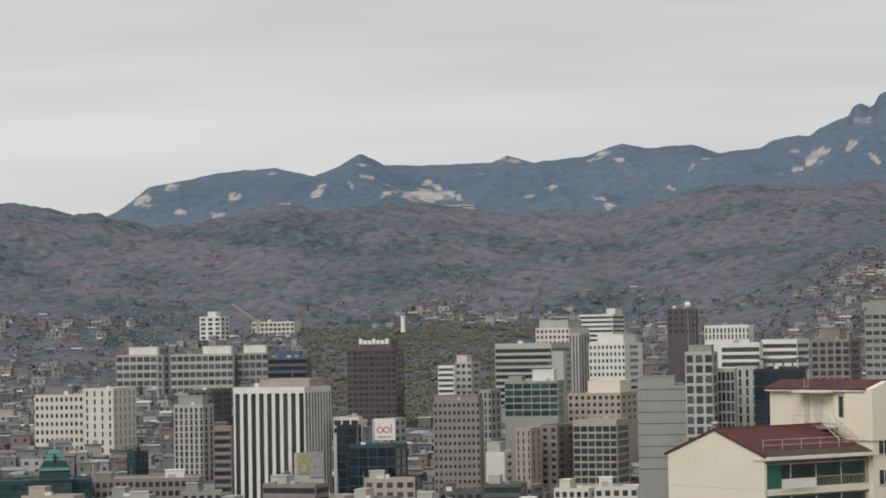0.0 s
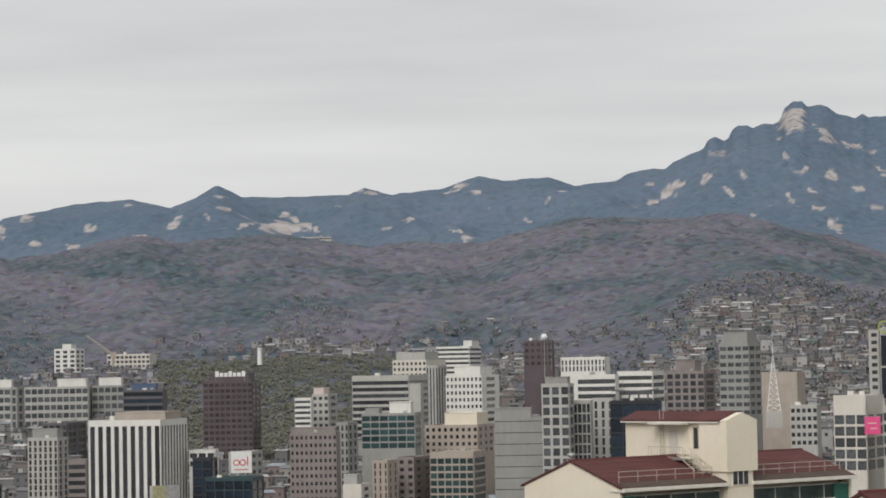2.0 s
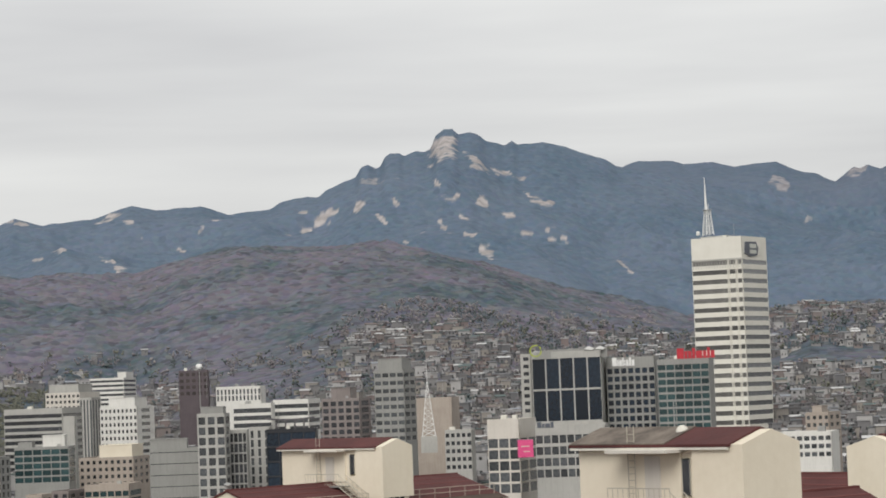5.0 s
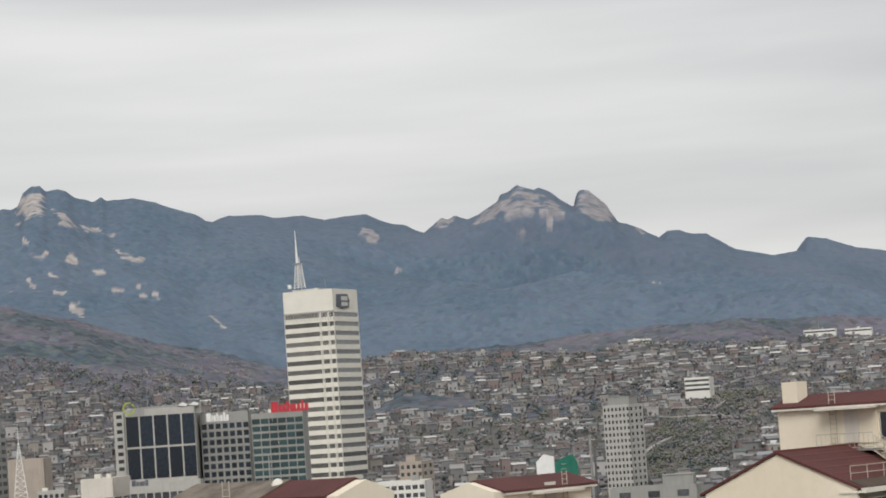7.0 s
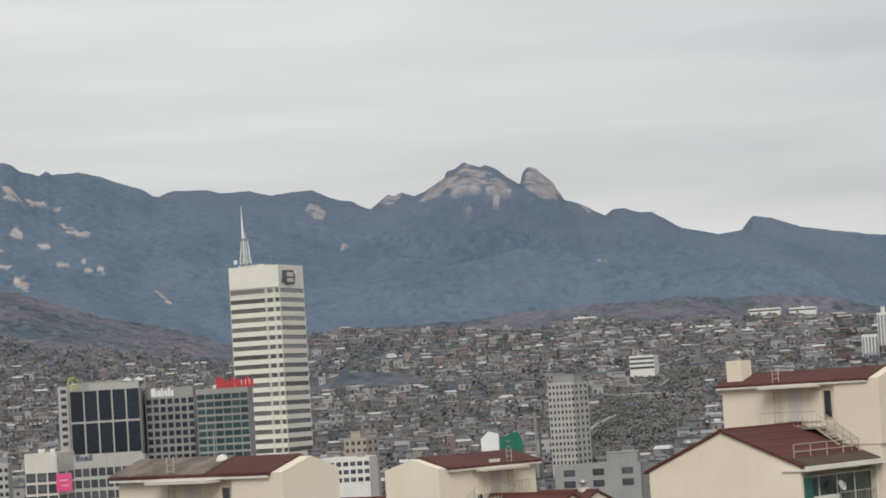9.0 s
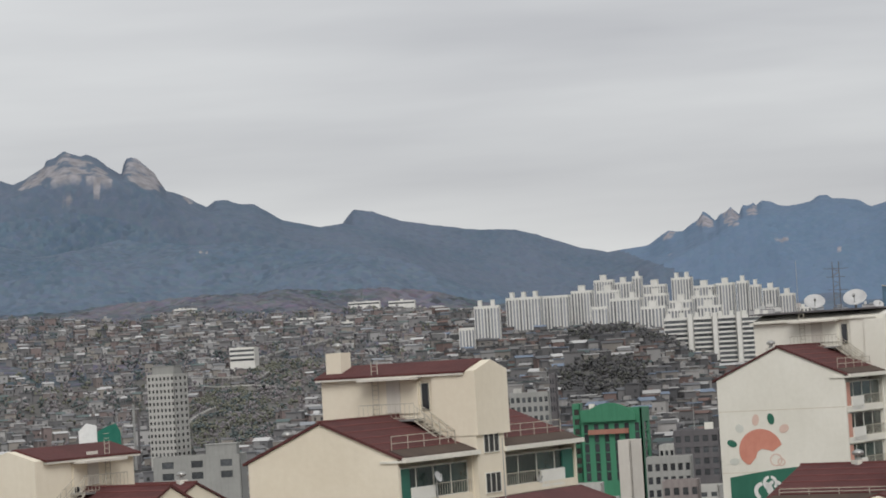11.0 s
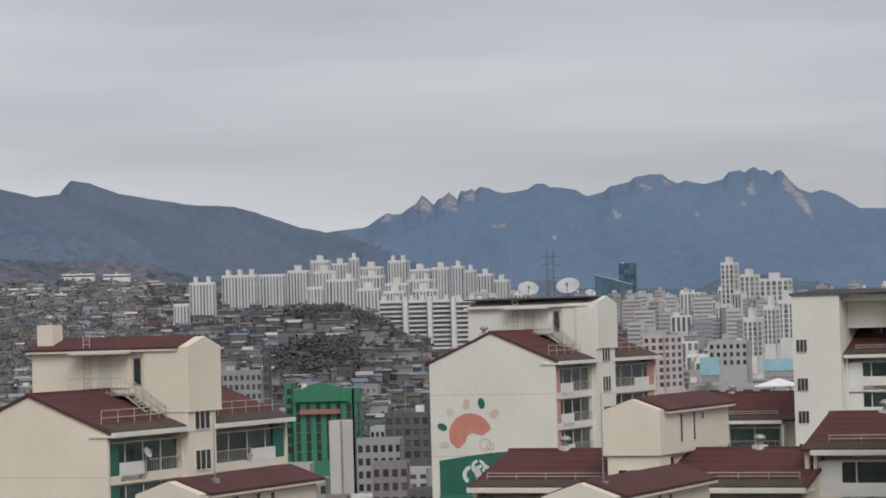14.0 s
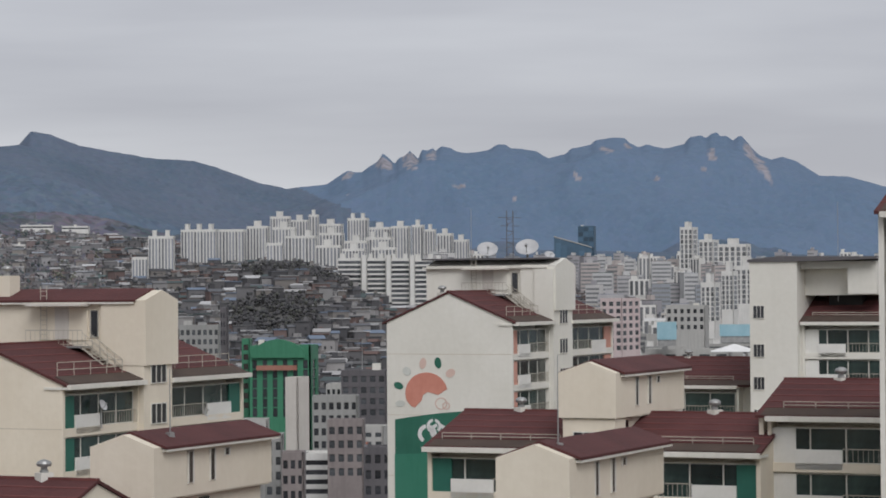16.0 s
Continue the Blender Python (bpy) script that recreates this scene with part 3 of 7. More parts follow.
def tower(name, label, x, y, turn, wl, wr, top, wall, glass, nl, nr, rows, storey, pier=0.35, span=0.4, cap=1.2, plant=(), inset=0.35, side=None, category="building"):
    """A building with its near corner at (x, y): one face runs wl metres to the left of it, the other wr metres away from it.
    nl, nr: windows across each face; pier and span: the share of wall between them, sideways and upwards."""
    base = min(ground_at(x, y), ground_at(x * 1.03, y * 1.03)) - 2
    h = top - base
    root = thing(name, label, category, pose(x, y, base, 0, 0, turn))
    c, s = math.cos(radians(turn)), math.sin(radians(turn))
    TAKEN.append((x - wl / 2 * c - wr / 2 * s, y - wl / 2 * s + wr / 2 * c, (wl + wr) * 0.3))
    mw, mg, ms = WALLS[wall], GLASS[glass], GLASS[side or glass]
    e = inset
    rows = min(rows, int((h - cap) / storey))
    low = max(0.3, h - cap - rows * storey)
    part("core", Solid().box(-wl, -e, e, wr, 0, h - 0.9), mw, root)
    for face, n, w in (("front_wall", nl, wl), ("side_wall", nr, wr)):
        if face == "front_wall":
            def place(u, d, z):
                return (-wl + u, d, z)
        else:
            def place(u, d, z):
                return (-d, u, z)
        if not n:
            part(face, pierced_wall([0, w], [0, h], lambda i, j: True, e, place), mw, root)
            continue
        many = n if pier > 0 else 1
        pitch = w / many
        half = max(pitch * pier, 0.3) / 2
        us = [0.0]
        for k in range(many):
            us += [k * pitch + half, (k + 1) * pitch - half]
        us.append(w)
        zs = [0.0, low]
        if span > 0:
            for j in range(rows):
                zs += [low + j * storey + storey * span, low + (j + 1) * storey]
        else:
            zs.append(low + rows * storey)
        zs.append(h)
        # lines at even places open upwards, so a cell is a window when both its indices are odd and even in turn
        if span > 0:
            part(face, pierced_wall(us, zs, lambda i, j: not (i % 2 == 1 and j >= 2 and j % 2 == 0 and j < len(zs) - 2), e, place), mw, root)
            up, hh = rows, storey * (1 - span)
        else:
            part(face, pierced_wall(us, zs, lambda i, j: not (i % 2 == 1 and j == 1), e, place), mw, root)
            up, hh = 1, rows * storey
        ww = pitch - 2 * half
        if face == "front_wall":
            pane = Solid().box(-ww / 2, ww / 2, e - 0.14, e - 0.02, 0, hh).mesh("window", mg)
        else:
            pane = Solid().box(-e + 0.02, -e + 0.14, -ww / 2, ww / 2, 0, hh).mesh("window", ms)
        for j in range(up):
            z = low + (j + 1) * storey - hh if span > 0 else low
            for k in range(many):
                u = (k + 0.5) * pitch
                part("window", pane, mg, root, at=(-wl + u, 0, z) if face == "front_wall" else (0, u, z))
    part("parapet", Solid().prism([(-wl, e + 0.01), (-wl, wr), (-e - 0.01, wr), (-e - 0.01, wr - e), (-wl + e, wr - e), (-wl + e, e + 0.01)], "z", h - 0.9, h), mw, root)
    part("roof", Solid().box(-wl + e, -e, e, wr - e, h - 0.9, h - 0.6), M_ROOFGREY, root)
    # small roof clutter, different on each building
    rnd = random.Random(int(abs(x) * 13 + abs(y) * 7))
    if wl > 9 and category == "building":
        for k in range(rnd.randint(1, 2)):
            a, b = -wl * rnd.uniform(0.15, 0.85), wr * rnd.uniform(0.15, 0.4)
            q = rnd.uniform(0.5, 1.1)
            part("roof_unit", Solid().box(a - q, a + q, b - q, b + q, h - 0.6, h + rnd.uniform(0.6, 1.5)), rnd.choice((M_TRIM, M_METAL, WALLS["palegrey"])), root)
        if rnd.random() < 0.5:
            a = -wl * rnd.uniform(0.1, 0.9)
            part("roof_mast", Solid().rod((a, wr * 0.3, h - 0.6), (a, wr * 0.3, h + rnd.uniform(4, 9)), 0.12, 5, 0.05), M_METAL, root)
    for (u0, u1, v0, v1, hp, pm) in plant:
        room = Solid().box(-wl + wl * u0, -wl + wl * u1, wr * v0, wr * v1, h - 0.6, h + hp)
        room.box(-wl + wl * u0 - 0.15, -wl + wl * u1 + 0.15, wr * v0 - 0.15, wr * v1 + 0.15, h + hp, h + hp + 0.25)
        part("plant_room", room, WALLS[pm], root)
    return root


# ---- named buildings of the town ----
tower('office_building', 'wide white office building with a grid of small dark windows', -151, 1049, 2.2, 20.2, 9.0, 28.5, 'warm', 'dark', 10, 0, 11, 3.39, pier=0.5, span=0.5, plant=((0.2, 0.75, 0.2, 0.8, 3, 'brown'),))
tower('office_building', 'tall warm white stair tower with narrow slit windows', -138, 1046, -12.5, 13.4, 27.9, 30.9, 'warm', 'dark', 4, 5, 12, 3.37, pier=0.75, span=0.35)
tower('low_office', 'brown low office building with a long row of dark windows', -78, 796, 2.6, 33.2, 20.9, 6.4, 'brown', 'dark', 16, 0, 3, 2.88, pier=0.35, span=0.45, plant=((0.66, 0.84, 0.2, 0.5, 2, 'white'), (0.0, 0.15, 0.1, 0.6, 1.5, 'brown')))
tower('ribbed_tower', 'dark grey office tower with pale vertical ribs', -92, 956, -14.5, 12.1, 11.4, 25.6, 'palegrey', 'brown', 6, 2, 13, 2.38, pier=0.5, span=0.2, plant=((0.1, 0.9, 0.2, 0.8, 3, 'grey'),))
tower('office_building', 'dark slab office beside the ribbed tower', -106, 1145, -9.7, 11.4, 34.6, 27.7, 'darkgrey', 'dark', 4, 2, 12, 3.10, pier=0.3, span=0.4)
tower('office_building', 'dark brown office building with strip windows', -79, 927, -0.1, 6.7, 12.0, 18.0, 'brown', 'dark', 1, 0, 9, 2.93, pier=0, span=0.45, cap=2)
tower('glass_box', 'small dark teal glass building', -118, 953, -18.0, 3.3, 12.2, 8.2, 'teal', 'teal', 3, 3, 4, 3.02, pier=0.1, span=0.15)
tower('apartment_slab', 'grey apartment slab with long balcony bands', -157, 1371, 1.5, 22.1, 21.4, 43.4, 'palegrey', 'mid', 6, 0, 9, 4.35, pier=0.15, span=0.4, plant=((0.3, 1.0, 0.2, 0.8, 4, 'white'),), category='apartment block')
tower('apartment_slab', 'dark end wall of a grey apartment slab', -148, 1322, -18.6, 3.9, 8.4, 43.5, 'grey', 'mid', 1, 1, 12, 4.19, pier=0.5, span=0.3, category='apartment block')
tower('apartment_slab', 'long grey apartment slab with balcony bands', -114, 1355, -0.2, 33.8, 21.2, 43.3, 'palegrey', 'mid', 10, 0, 9, 4.28, pier=0.15, span=0.4, plant=((0.5, 0.95, 0.2, 0.8, 4, 'white'),), category='apartment block')
tower('apartment_slab', 'grey apartment slab with a blank stair end', -96, 1367, -1.0, 17.2, 21.4, 43.5, 'grey', 'mid', 5, 0, 9, 4.31, pier=0.2, span=0.4, plant=((0.2, 0.9, 0.2, 0.8, 4, 'white'),), category='apartment block')
tower('office_building', 'blue office under construction with banded floors', -71, 1298, -6.9, 20.7, 11.8, 41.1, 'darkgrey', 'blue', 1, 0, 5, 3.51, pier=0, span=0.4, plant=((0.2, 0.8, 0.2, 0.8, 3, 'blue'),))
tower('hill_apartment', 'white apartment block at the foot of the hill', -146, 1644, -14.9, 14.9, 16.3, 66.8, 'white', 'mid', 3, 2, 5, 2.97, pier=0.4, span=0.4, plant=((0.3, 0.7, 0.2, 0.8, 3, 'white'),), category='apartment block')
tower('school_building', 'cream school building on the hill foot', -99, 1657, -6.6, 28.4, 26.1, 62.8, 'warm', 'mid', 10, 0, 3, 2.99, pier=0.3, span=0.4)
tower('striped_tower', 'white office tower with dark glass between tall fins', -49, 879, -16.8, 26.9, 27.3, 32.9, 'white', 'dark', 9, 9, 13, 2.87, pier=0.42, span=0, cap=2.2, plant=((0.25, 0.95, 0.3, 0.9, 2.4, 'tan'),))
tower('dark_tower', 'dark violet office tower with fine floor lines', -22, 1140, -10.9, 23.1, 16.2, 45.3, 'violet', 'brown', 9, 2, 13, 2.69, pier=0.25, span=0.45, plant=((0.15, 0.9, 0.1, 0.9, 3.2, 'violet'),))
tower('office_building', 'dark blue glass office with pale floor lines', -16, 800, -13.8, 15.5, 14.1, 15.5, 'teal', 'blue', 5, 2, 6, 3.06, pier=0.06, span=0.12)
tower('office_building', 'black glass building beside the fin tower', -30, 839, -13.0, 6.8, 6.6, 20.6, 'black', 'blue', 2, 1, 8, 2.83, pier=0.12, span=0.2)
tower('office_building', 'white low office with square windows', -31, 899, -6.0, 9.4, 8.8, 21.5, 'white', 'dark', 3, 0, 2, 2.83, pier=0.2, span=0.4)
tower('sign_building', 'pale roof building carrying a billboard', -21, 930, -18.7, 6.7, 18.6, 19.6, 'palegrey', 'mid', 2, 3, 3, 2.93, pier=0.4, span=0.5)
tower('brown_office', 'brown tiled office building with deep square windows', 12, 880, -5.8, 16.5, 13.8, 27.3, 'brown', 'dark', 10, 0, 12, 2.67, pier=0.5, span=0.55, plant=((0.0, 0.95, 0.2, 0.8, 1.5, 'brown'),))
tower('office_building', 'narrow grey office with a dark glass strip', 17, 930, -21.1, 4.9, 9.9, 29.7, 'grey', 'dark', 3, 2, 10, 2.93, pier=0.5, span=0.35)
tower('office_building', 'white and blue banded low office', 4, 1100, -5.2, 7.2, 11.5, 37.3, 'white', 'mid', 1, 0, 6, 2.35, pier=0, span=0.5)
tower('office_building', 'pale office with a stepped roof', 12, 1120, -15.6, 7.8, 14.8, 38.7, 'palegrey', 'mid', 3, 1, 6, 3.02, pier=0.4, span=0.5, plant=((0.0, 0.6, 0.2, 0.8, 2.5, 'pink'),))
tower('banded_office', 'grey office building with dark window bands', 49, 1149, -20.5, 27.6, 29.1, 46.4, 'palegrey', 'dark', 1, 1, 10, 2.97, pier=0, span=0.42, cap=2.6)
tower('office_building', 'plain grey slab tower on the banded office', 54, 1139, -7.7, 5.4, 11.8, 42.5, 'palegrey', 'dark', 0, 0, 1, 3.08)
tower('teal_office', 'teal glass office building with a white roof box', 43, 959, -8.6, 20.6, 21.0, 32.2, 'grey', 'teal', 6, 1, 5, 2.59, pier=0.05, span=0.25, cap=1, plant=((0.5, 0.9, 0.2, 0.7, 4, 'white'), (0.05, 0.3, 0.2, 0.7, 1.6, 'grey')))
tower('office_building', 'stepped grey office with a blue roof edge', 66, 1328, -22.9, 19.1, 30.3, 54.0, 'warm', 'dark', 8, 0, 4, 2.99, pier=0.45, span=0.5, plant=((0.05, 0.9, 0.1, 0.8, 4, 'palegrey'),))
tower('office_building', 'grey ribbed office stair block', 70, 1288, -23.1, 6.8, 12.8, 50.8, 'palegrey', 'mid', 4, 3, 10, 3.19, pier=0.5, span=0)
tower('office_building', 'long white office with strip windows', 95, 1417, -18.8, 19.8, 26.2, 61.6, 'white', 'mid', 1, 1, 6, 2.55, pier=0, span=0.5, plant=((0.75, 1, 0.2, 0.8, 3, 'white'),))
tower('white_grid_office', 'white office building with a grid of square windows', 86, 1197, -24.1, 18.7, 24.0, 45.7, 'white', 'dark', 9, 1, 8, 3.24, pier=0.5, span=0.5, plant=((0.2, 0.9, 0.1, 0.8, 4, 'white'),))
tower('tan_office', 'tan stone office building with paired windows', 69, 988, -18.0, 21.8, 26.2, 26.6, 'tan', 'dark', 9, 3, 4, 2.78, pier=0.5, span=0.5, plant=((0.35, 0.95, 0.1, 0.8, 4.5, 'cream'),))
tower('office_building', 'brown stone office with teal glass bays', 61, 898, -17.9, 16.3, 18.6, 19.1, 'tan', 'teal', 6, 1, 8, 2.63, pier=0.14, span=0.28, cap=2.5)
tower('office_building', 'brown building with a dark vertical slit', 30, 889, -23.9, 6.0, 9.7, 16.9, 'tan', 'dark', 3, 2, 8, 2.60, pier=0.7, span=0.3)
tower('office_building', 'brown office block with small square windows', 40, 904, -24.5, 6.6, 16.5, 17.3, 'brown', 'dark', 2, 2, 8, 2.65, pier=0.5, span=0.5)
tower('office_building', 'cream blank block with a low parapet', 20, 860, -19.4, 6.9, 10.1, 9.9, 'warm', 'mid', 0, 1, 6, 2.51, pier=0.5, span=0.5, plant=((0, 0.7, 0.1, 0.6, 3, 'palegrey'),))
tower('office_building', 'brown low block by the car park', 27, 800, -16.9, 10.8, 14.1, 1.7, 'brown', 'mid', 6, 1, 2, 2.52, pier=0.3, span=0.4)
# its thin window strips stand for the dark joints between panels
tower('panel_building', 'large grey building with wide horizontal panels', 81, 846, -9.4, 16.5, 11.0, 31.8, 'grey', 'mid', 1, 0, 8, 3.82, pier=0, span=0.93, inset=0.2, plant=((0.0, 0.75, 0.2, 0.8, 3, 'grey'),))
tower('frame_tower', 'grey concrete frame tower with open square bays', 88, 825, -16.1, 9.4, 8.6, 43.1, 'palegrey', 'mid', 3, 1, 9, 3.36, pier=0.28, span=0.28, plant=((0.1, 0.9, 0.2, 0.8, 2, 'grey'),))
tower('ladder_tower', 'slim grey tower with ladder-like floor slabs', 96, 834, -12.6, 7.5, 7.2, 37.3, 'palegrey', 'dark', 5, 0, 7, 3.40, pier=0.18, span=0.16)
tower('office_building', 'pale grey column office beside the ladder tower', 106, 853, -13.1, 7.3, 9.2, 37.7, 'palegrey', 'mid', 3, 0, 7, 3.09, pier=0.6, span=0.2)
tower('dark_glass_office', 'dark blue glass office with a canopy roof frame', 116, 812, -13.1, 16.2, 8.4, 37.2, 'black', 'blue', 4, 0, 5, 4.80, pier=0.06, span=0.12)
tower('office_building', 'cream office with strip windows', 132, 1052, -11.1, 16.3, 17.1, 45.2, 'white', 'mid', 1, 0, 4, 3.10, pier=0, span=0.4, cap=2)
tower('office_building', 'white office with grey strip windows', 150, 1069, -22.0, 15.8, 20.0, 46.3, 'white', 'mid', 1, 1, 4, 3.16, pier=0, span=0.45, cap=2)
tower('office_building', 'white ribbed hall with narrow windows', 153, 1261, -14.9, 22.8, 16.4, 53.6, 'white', 'mid', 12, 0, 2, 3.14, pier=0.5, span=0.2, cap=1.5)
tower('brown_grid_office', 'brown concrete office with a deep window grid', 159, 987, -24.2, 15.7, 16.3, 46.1, 'brown', 'dark', 5, 1, 6, 2.81, pier=0.3, span=0.35, plant=((0.2, 0.7, 0.2, 0.8, 4, 'brown'),))
tower('grey_glass_tower', 'grey green glass tower with banded floors', 166, 925, -30.2, 11.9, 12.5, 56.1, 'grey', 'mid', 4, 2, 9, 2.96, pier=0.2, span=0.5, plant=((0.1, 0.9, 0.1, 0.9, 4, 'grey'),))
tower('office_building', 'low beige hall with blank walls', 195, 981, -21.2, 15.5, 17.1, 45.0, 'tan', 'mid', 0, 0, 2, 3.15)
tower('office_building', 'grey office with small windows below the hall', 178, 862, -17.6, 9.5, 11.5, 33.8, 'palegrey', 'dark', 5, 0, 5, 2.77, pier=0.35, span=0.5)
tower('mall', 'white shopping building with tall glazed bays', 193, 735, -17.7, 21.3, 16.6, 36.0, 'palegrey', 'mid', 9, 0, 4, 3.42, pier=0.16, span=0.3, cap=3)
tower('mall_end', 'cream corner block of the shopping building', 170, 751, -27.7, 10.2, 20.5, 38.3, 'warm', 'mid', 3, 2, 5, 3.46, pier=0.12, span=0.2, cap=6)
tower('black_glass_office', 'black glass office building with pale vertical fins', 228, 871, -18.7, 24.9, 29.9, 60.1, 'palegrey', 'blue', 5, 0, 2, 11.5, pier=0.1, span=0.06, cap=2.5)
tower('office_building', 'pale flank of the black glass office', 205, 882, -16.1, 3.9, 11.8, 59.7, 'palegrey', 'dark', 1, 0, 8, 2.65, pier=0.5, span=0.5)
tower('grid_office', 'grey office building with square deep windows', 249, 875, -20.9, 17.6, 19.1, 57.2, 'grey', 'blue', 7, 0, 8, 2.87, pier=0.28, span=0.35, cap=4)
tower('teal_glass_office', 'teal glass office building with floor bands', 262, 851, -22.1, 18.4, 18.6, 55.7, 'grey', 'teal', 6, 0, 9, 2.60, pier=0.05, span=0.3, cap=2)
# the side face takes a paler glass than the front
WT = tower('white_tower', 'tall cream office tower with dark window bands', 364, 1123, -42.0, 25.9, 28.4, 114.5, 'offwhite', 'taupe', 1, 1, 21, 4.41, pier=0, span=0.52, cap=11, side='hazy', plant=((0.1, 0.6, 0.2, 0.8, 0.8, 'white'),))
_top = 114.5 - WT.matrix_world.translation.z
for _u in (-7.6, -6.9, -3.4, -2.7):
    part("corner_fin", Solid().box(_u - 0.16, _u + 0.16, -0.22, 0.3, 0, _top - 11), WALLS["offwhite"], WT)
for _k in range(19):
    part("crown_fin", Solid().box(-25.4 + _k * 1.38, -25.1 + _k * 1.38, -0.16, 0.02, _top - 14.6, _top - 10.8), WALLS["palegrey"], WT)
part("crown_band", Solid().box(-25.9, 0, -0.2, -0.004, _top - 10.8, _top - 10.2), WALLS["palegrey"], WT)
tower('grey_apartment_tower', 'grey residential tower with square windows', 415, 910, -46.5, 11.4, 14.5, 50.5, 'palegrey', 'dark', 7, 3, 13, 2.5, pier=0.5, span=0.5, plant=((0.1, 0.9, 0.2, 0.8, 3, 'grey'),), category='apartment block')
tower('office_building', 'low grey concrete hall with a saw roof', 280, 576, -33.9, 22.4, 11.4, 28.4, 'grey', 'mid', 3, 0, 2, 2.88, pier=0.6, span=0.4, plant=((0.6, 0.95, 0.1, 0.6, 2.5, 'grey'),))
tower('office_building', 'tan residential block among low houses', 304, 847, -34.7, 8.6, 15.8, 35.0, 'tan', 'mid', 4, 2, 4, 2.63, pier=0.45, span=0.5, plant=((0.2, 0.6, 0.2, 0.7, 2, 'tan'),))
tower('long_school', 'long white school building on the slope', 521, 1353, -25.1, 63.7, 48.1, 48.2, 'white', 'mid', 22, 0, 2, 2.94, pier=0.35, span=0.45)
tower('office_building', 'white school stair block', 501, 1350, -25.3, 4.5, 18.7, 52.6, 'white', 'mid', 0, 0, 1, 2.91)
tower('office_building', 'white office with window bands', 237, 659, -27.8, 15.8, 14.9, 32.6, 'white', 'mid', 8, 0, 3, 2.20, pier=0.25, span=0.45)
tower('office_building', 'white clinic building on the hill', 600, 1210, -34.4, 13.6, 15.2, 63.2, 'white', 'mid', 1, 0, 3, 2.43, pier=0, span=0.5)
tower('green_building', 'bright green building with a rounded roof gable', 299, 426, -45.0, 12.8, 9.6, 36.7, 'green', 'dark', 6, 1, 6, 1.99, pier=0.55, span=0.1, cap=3)
tower('green_annex', 'green and brown stair annex of the green building', 294, 441, -38.7, 1.7, 5.5, 38.0, 'green', 'brown', 1, 0, 7, 2.03, pier=0.4, span=0.4)
tower('office_building', 'beige blank slab building in front of the green one', 268, 386, -64.8, 2.7, 4.2, 31.9, 'warm', 'mid', 0, 0, 3, 1.80)
tower('car_park', 'low white building with long dark floor openings', 255, 346, -41.3, 11.6, 7.9, 20.2, 'white', 'dark', 1, 0, 4, 1.64, pier=0, span=0.5, plant=((0.55, 0.95, 0.1, 0.5, 1.4, 'brick'),))
tower('office_building', 'grey office behind the green building', 329, 453, -44.0, 5.7, 9.2, 27.2, 'palegrey', 'dark', 5, 0, 3, 2.02, pier=0.4, span=0.45)
tower('office_building', 'low grey workshop with a flat roof', 299, 401, -44.7, 8.0, 8.2, 20.9, 'palegrey', 'mid', 4, 0, 2, 1.80, pier=0.4, span=0.5)
tower('office_building', 'low grey concrete block beside the green building', 224, 331, -37.1, 4.2, 5.0, 27.7, 'palegrey', 'dark', 4, 0, 4, 2.3, pier=0.4, span=0.45)
tower('office_building', 'small grey house with a flat roof', 220, 321, -37.4, 2.8, 5.0, 25.9, 'grey', 'mid', 2, 0, 4, 2.3, pier=0.4, span=0.45)
tower('office_building', 'small brown house with square windows', 217, 311, -37.9, 3.4, 5.0, 23.7, 'brown', 'dark', 3, 0, 4, 2.3, pier=0.4, span=0.45)
tower('office_building', 'grey office with a row of small windows', 265, 363, -39.2, 8.1, 5.7, 29.2, 'grey', 'dark', 6, 0, 4, 2.3, pier=0.4, span=0.45)
tower('office_building', 'brown low workshop behind the car park', 248, 338, -39.3, 6.1, 5.0, 26.5, 'brown', 'mid', 4, 0, 4, 2.3, pier=0.4, span=0.45)
tower('office_building', 'dark low workshop with strip windows', 223, 297, -39.9, 4.2, 5.0, 24.9, 'darkgrey', 'dark', 3, 0, 4, 2.3, pier=0.4, span=0.45)
tower('office_building', 'dark flat shed with a pale roof edge', 311, 416, -39.7, 9.3, 6.5, 31.5, 'darkgrey', 'mid', 5, 0, 4, 2.3, pier=0.4, span=0.45)
tower('office_building', 'grey office block below the crowded hill', 337, 519, -36.0, 9.7, 6.8, 39.8, 'grey', 'mid', 7, 0, 4, 2.3, pier=0.4, span=0.45)
tower('office_building', 'slim dark tower among the houses', 350, 535, -36.3, 1.9, 5.0, 43.8, 'darkgrey', 'dark', 3, 0, 4, 2.3, pier=0.4, span=0.45)
tower('office_building', 'pale pink and white apartment block', 604, 667, -67.2, 8.5, 15.5, 44.5, 'pink', 'mid', 3, 3, 7, 2.63, pier=0.4, span=0.4, category='apartment block')
tower('office_building', 'pastel shop building with coloured panels', 421, 427, -48.6, 20.1, 11.7, 33.4, 'palegrey', 'mid', 5, 0, 2, 2.70, pier=0.4, span=0.4)
tower('office_building', 'grey concrete office with a window grid', 556, 575, -50.0, 12.4, 12.1, 42.5, 'palegrey', 'dark', 6, 0, 3, 2.52, pier=0.5, span=0.45)
tower('office_building', 'slim slate blue tower in the distance', 1724, 1946, -49.5, 16.5, 16.9, 112.8, 'steelblue', 'slate', 3, 0, 6, 5.26, pier=0.1, span=0.2)
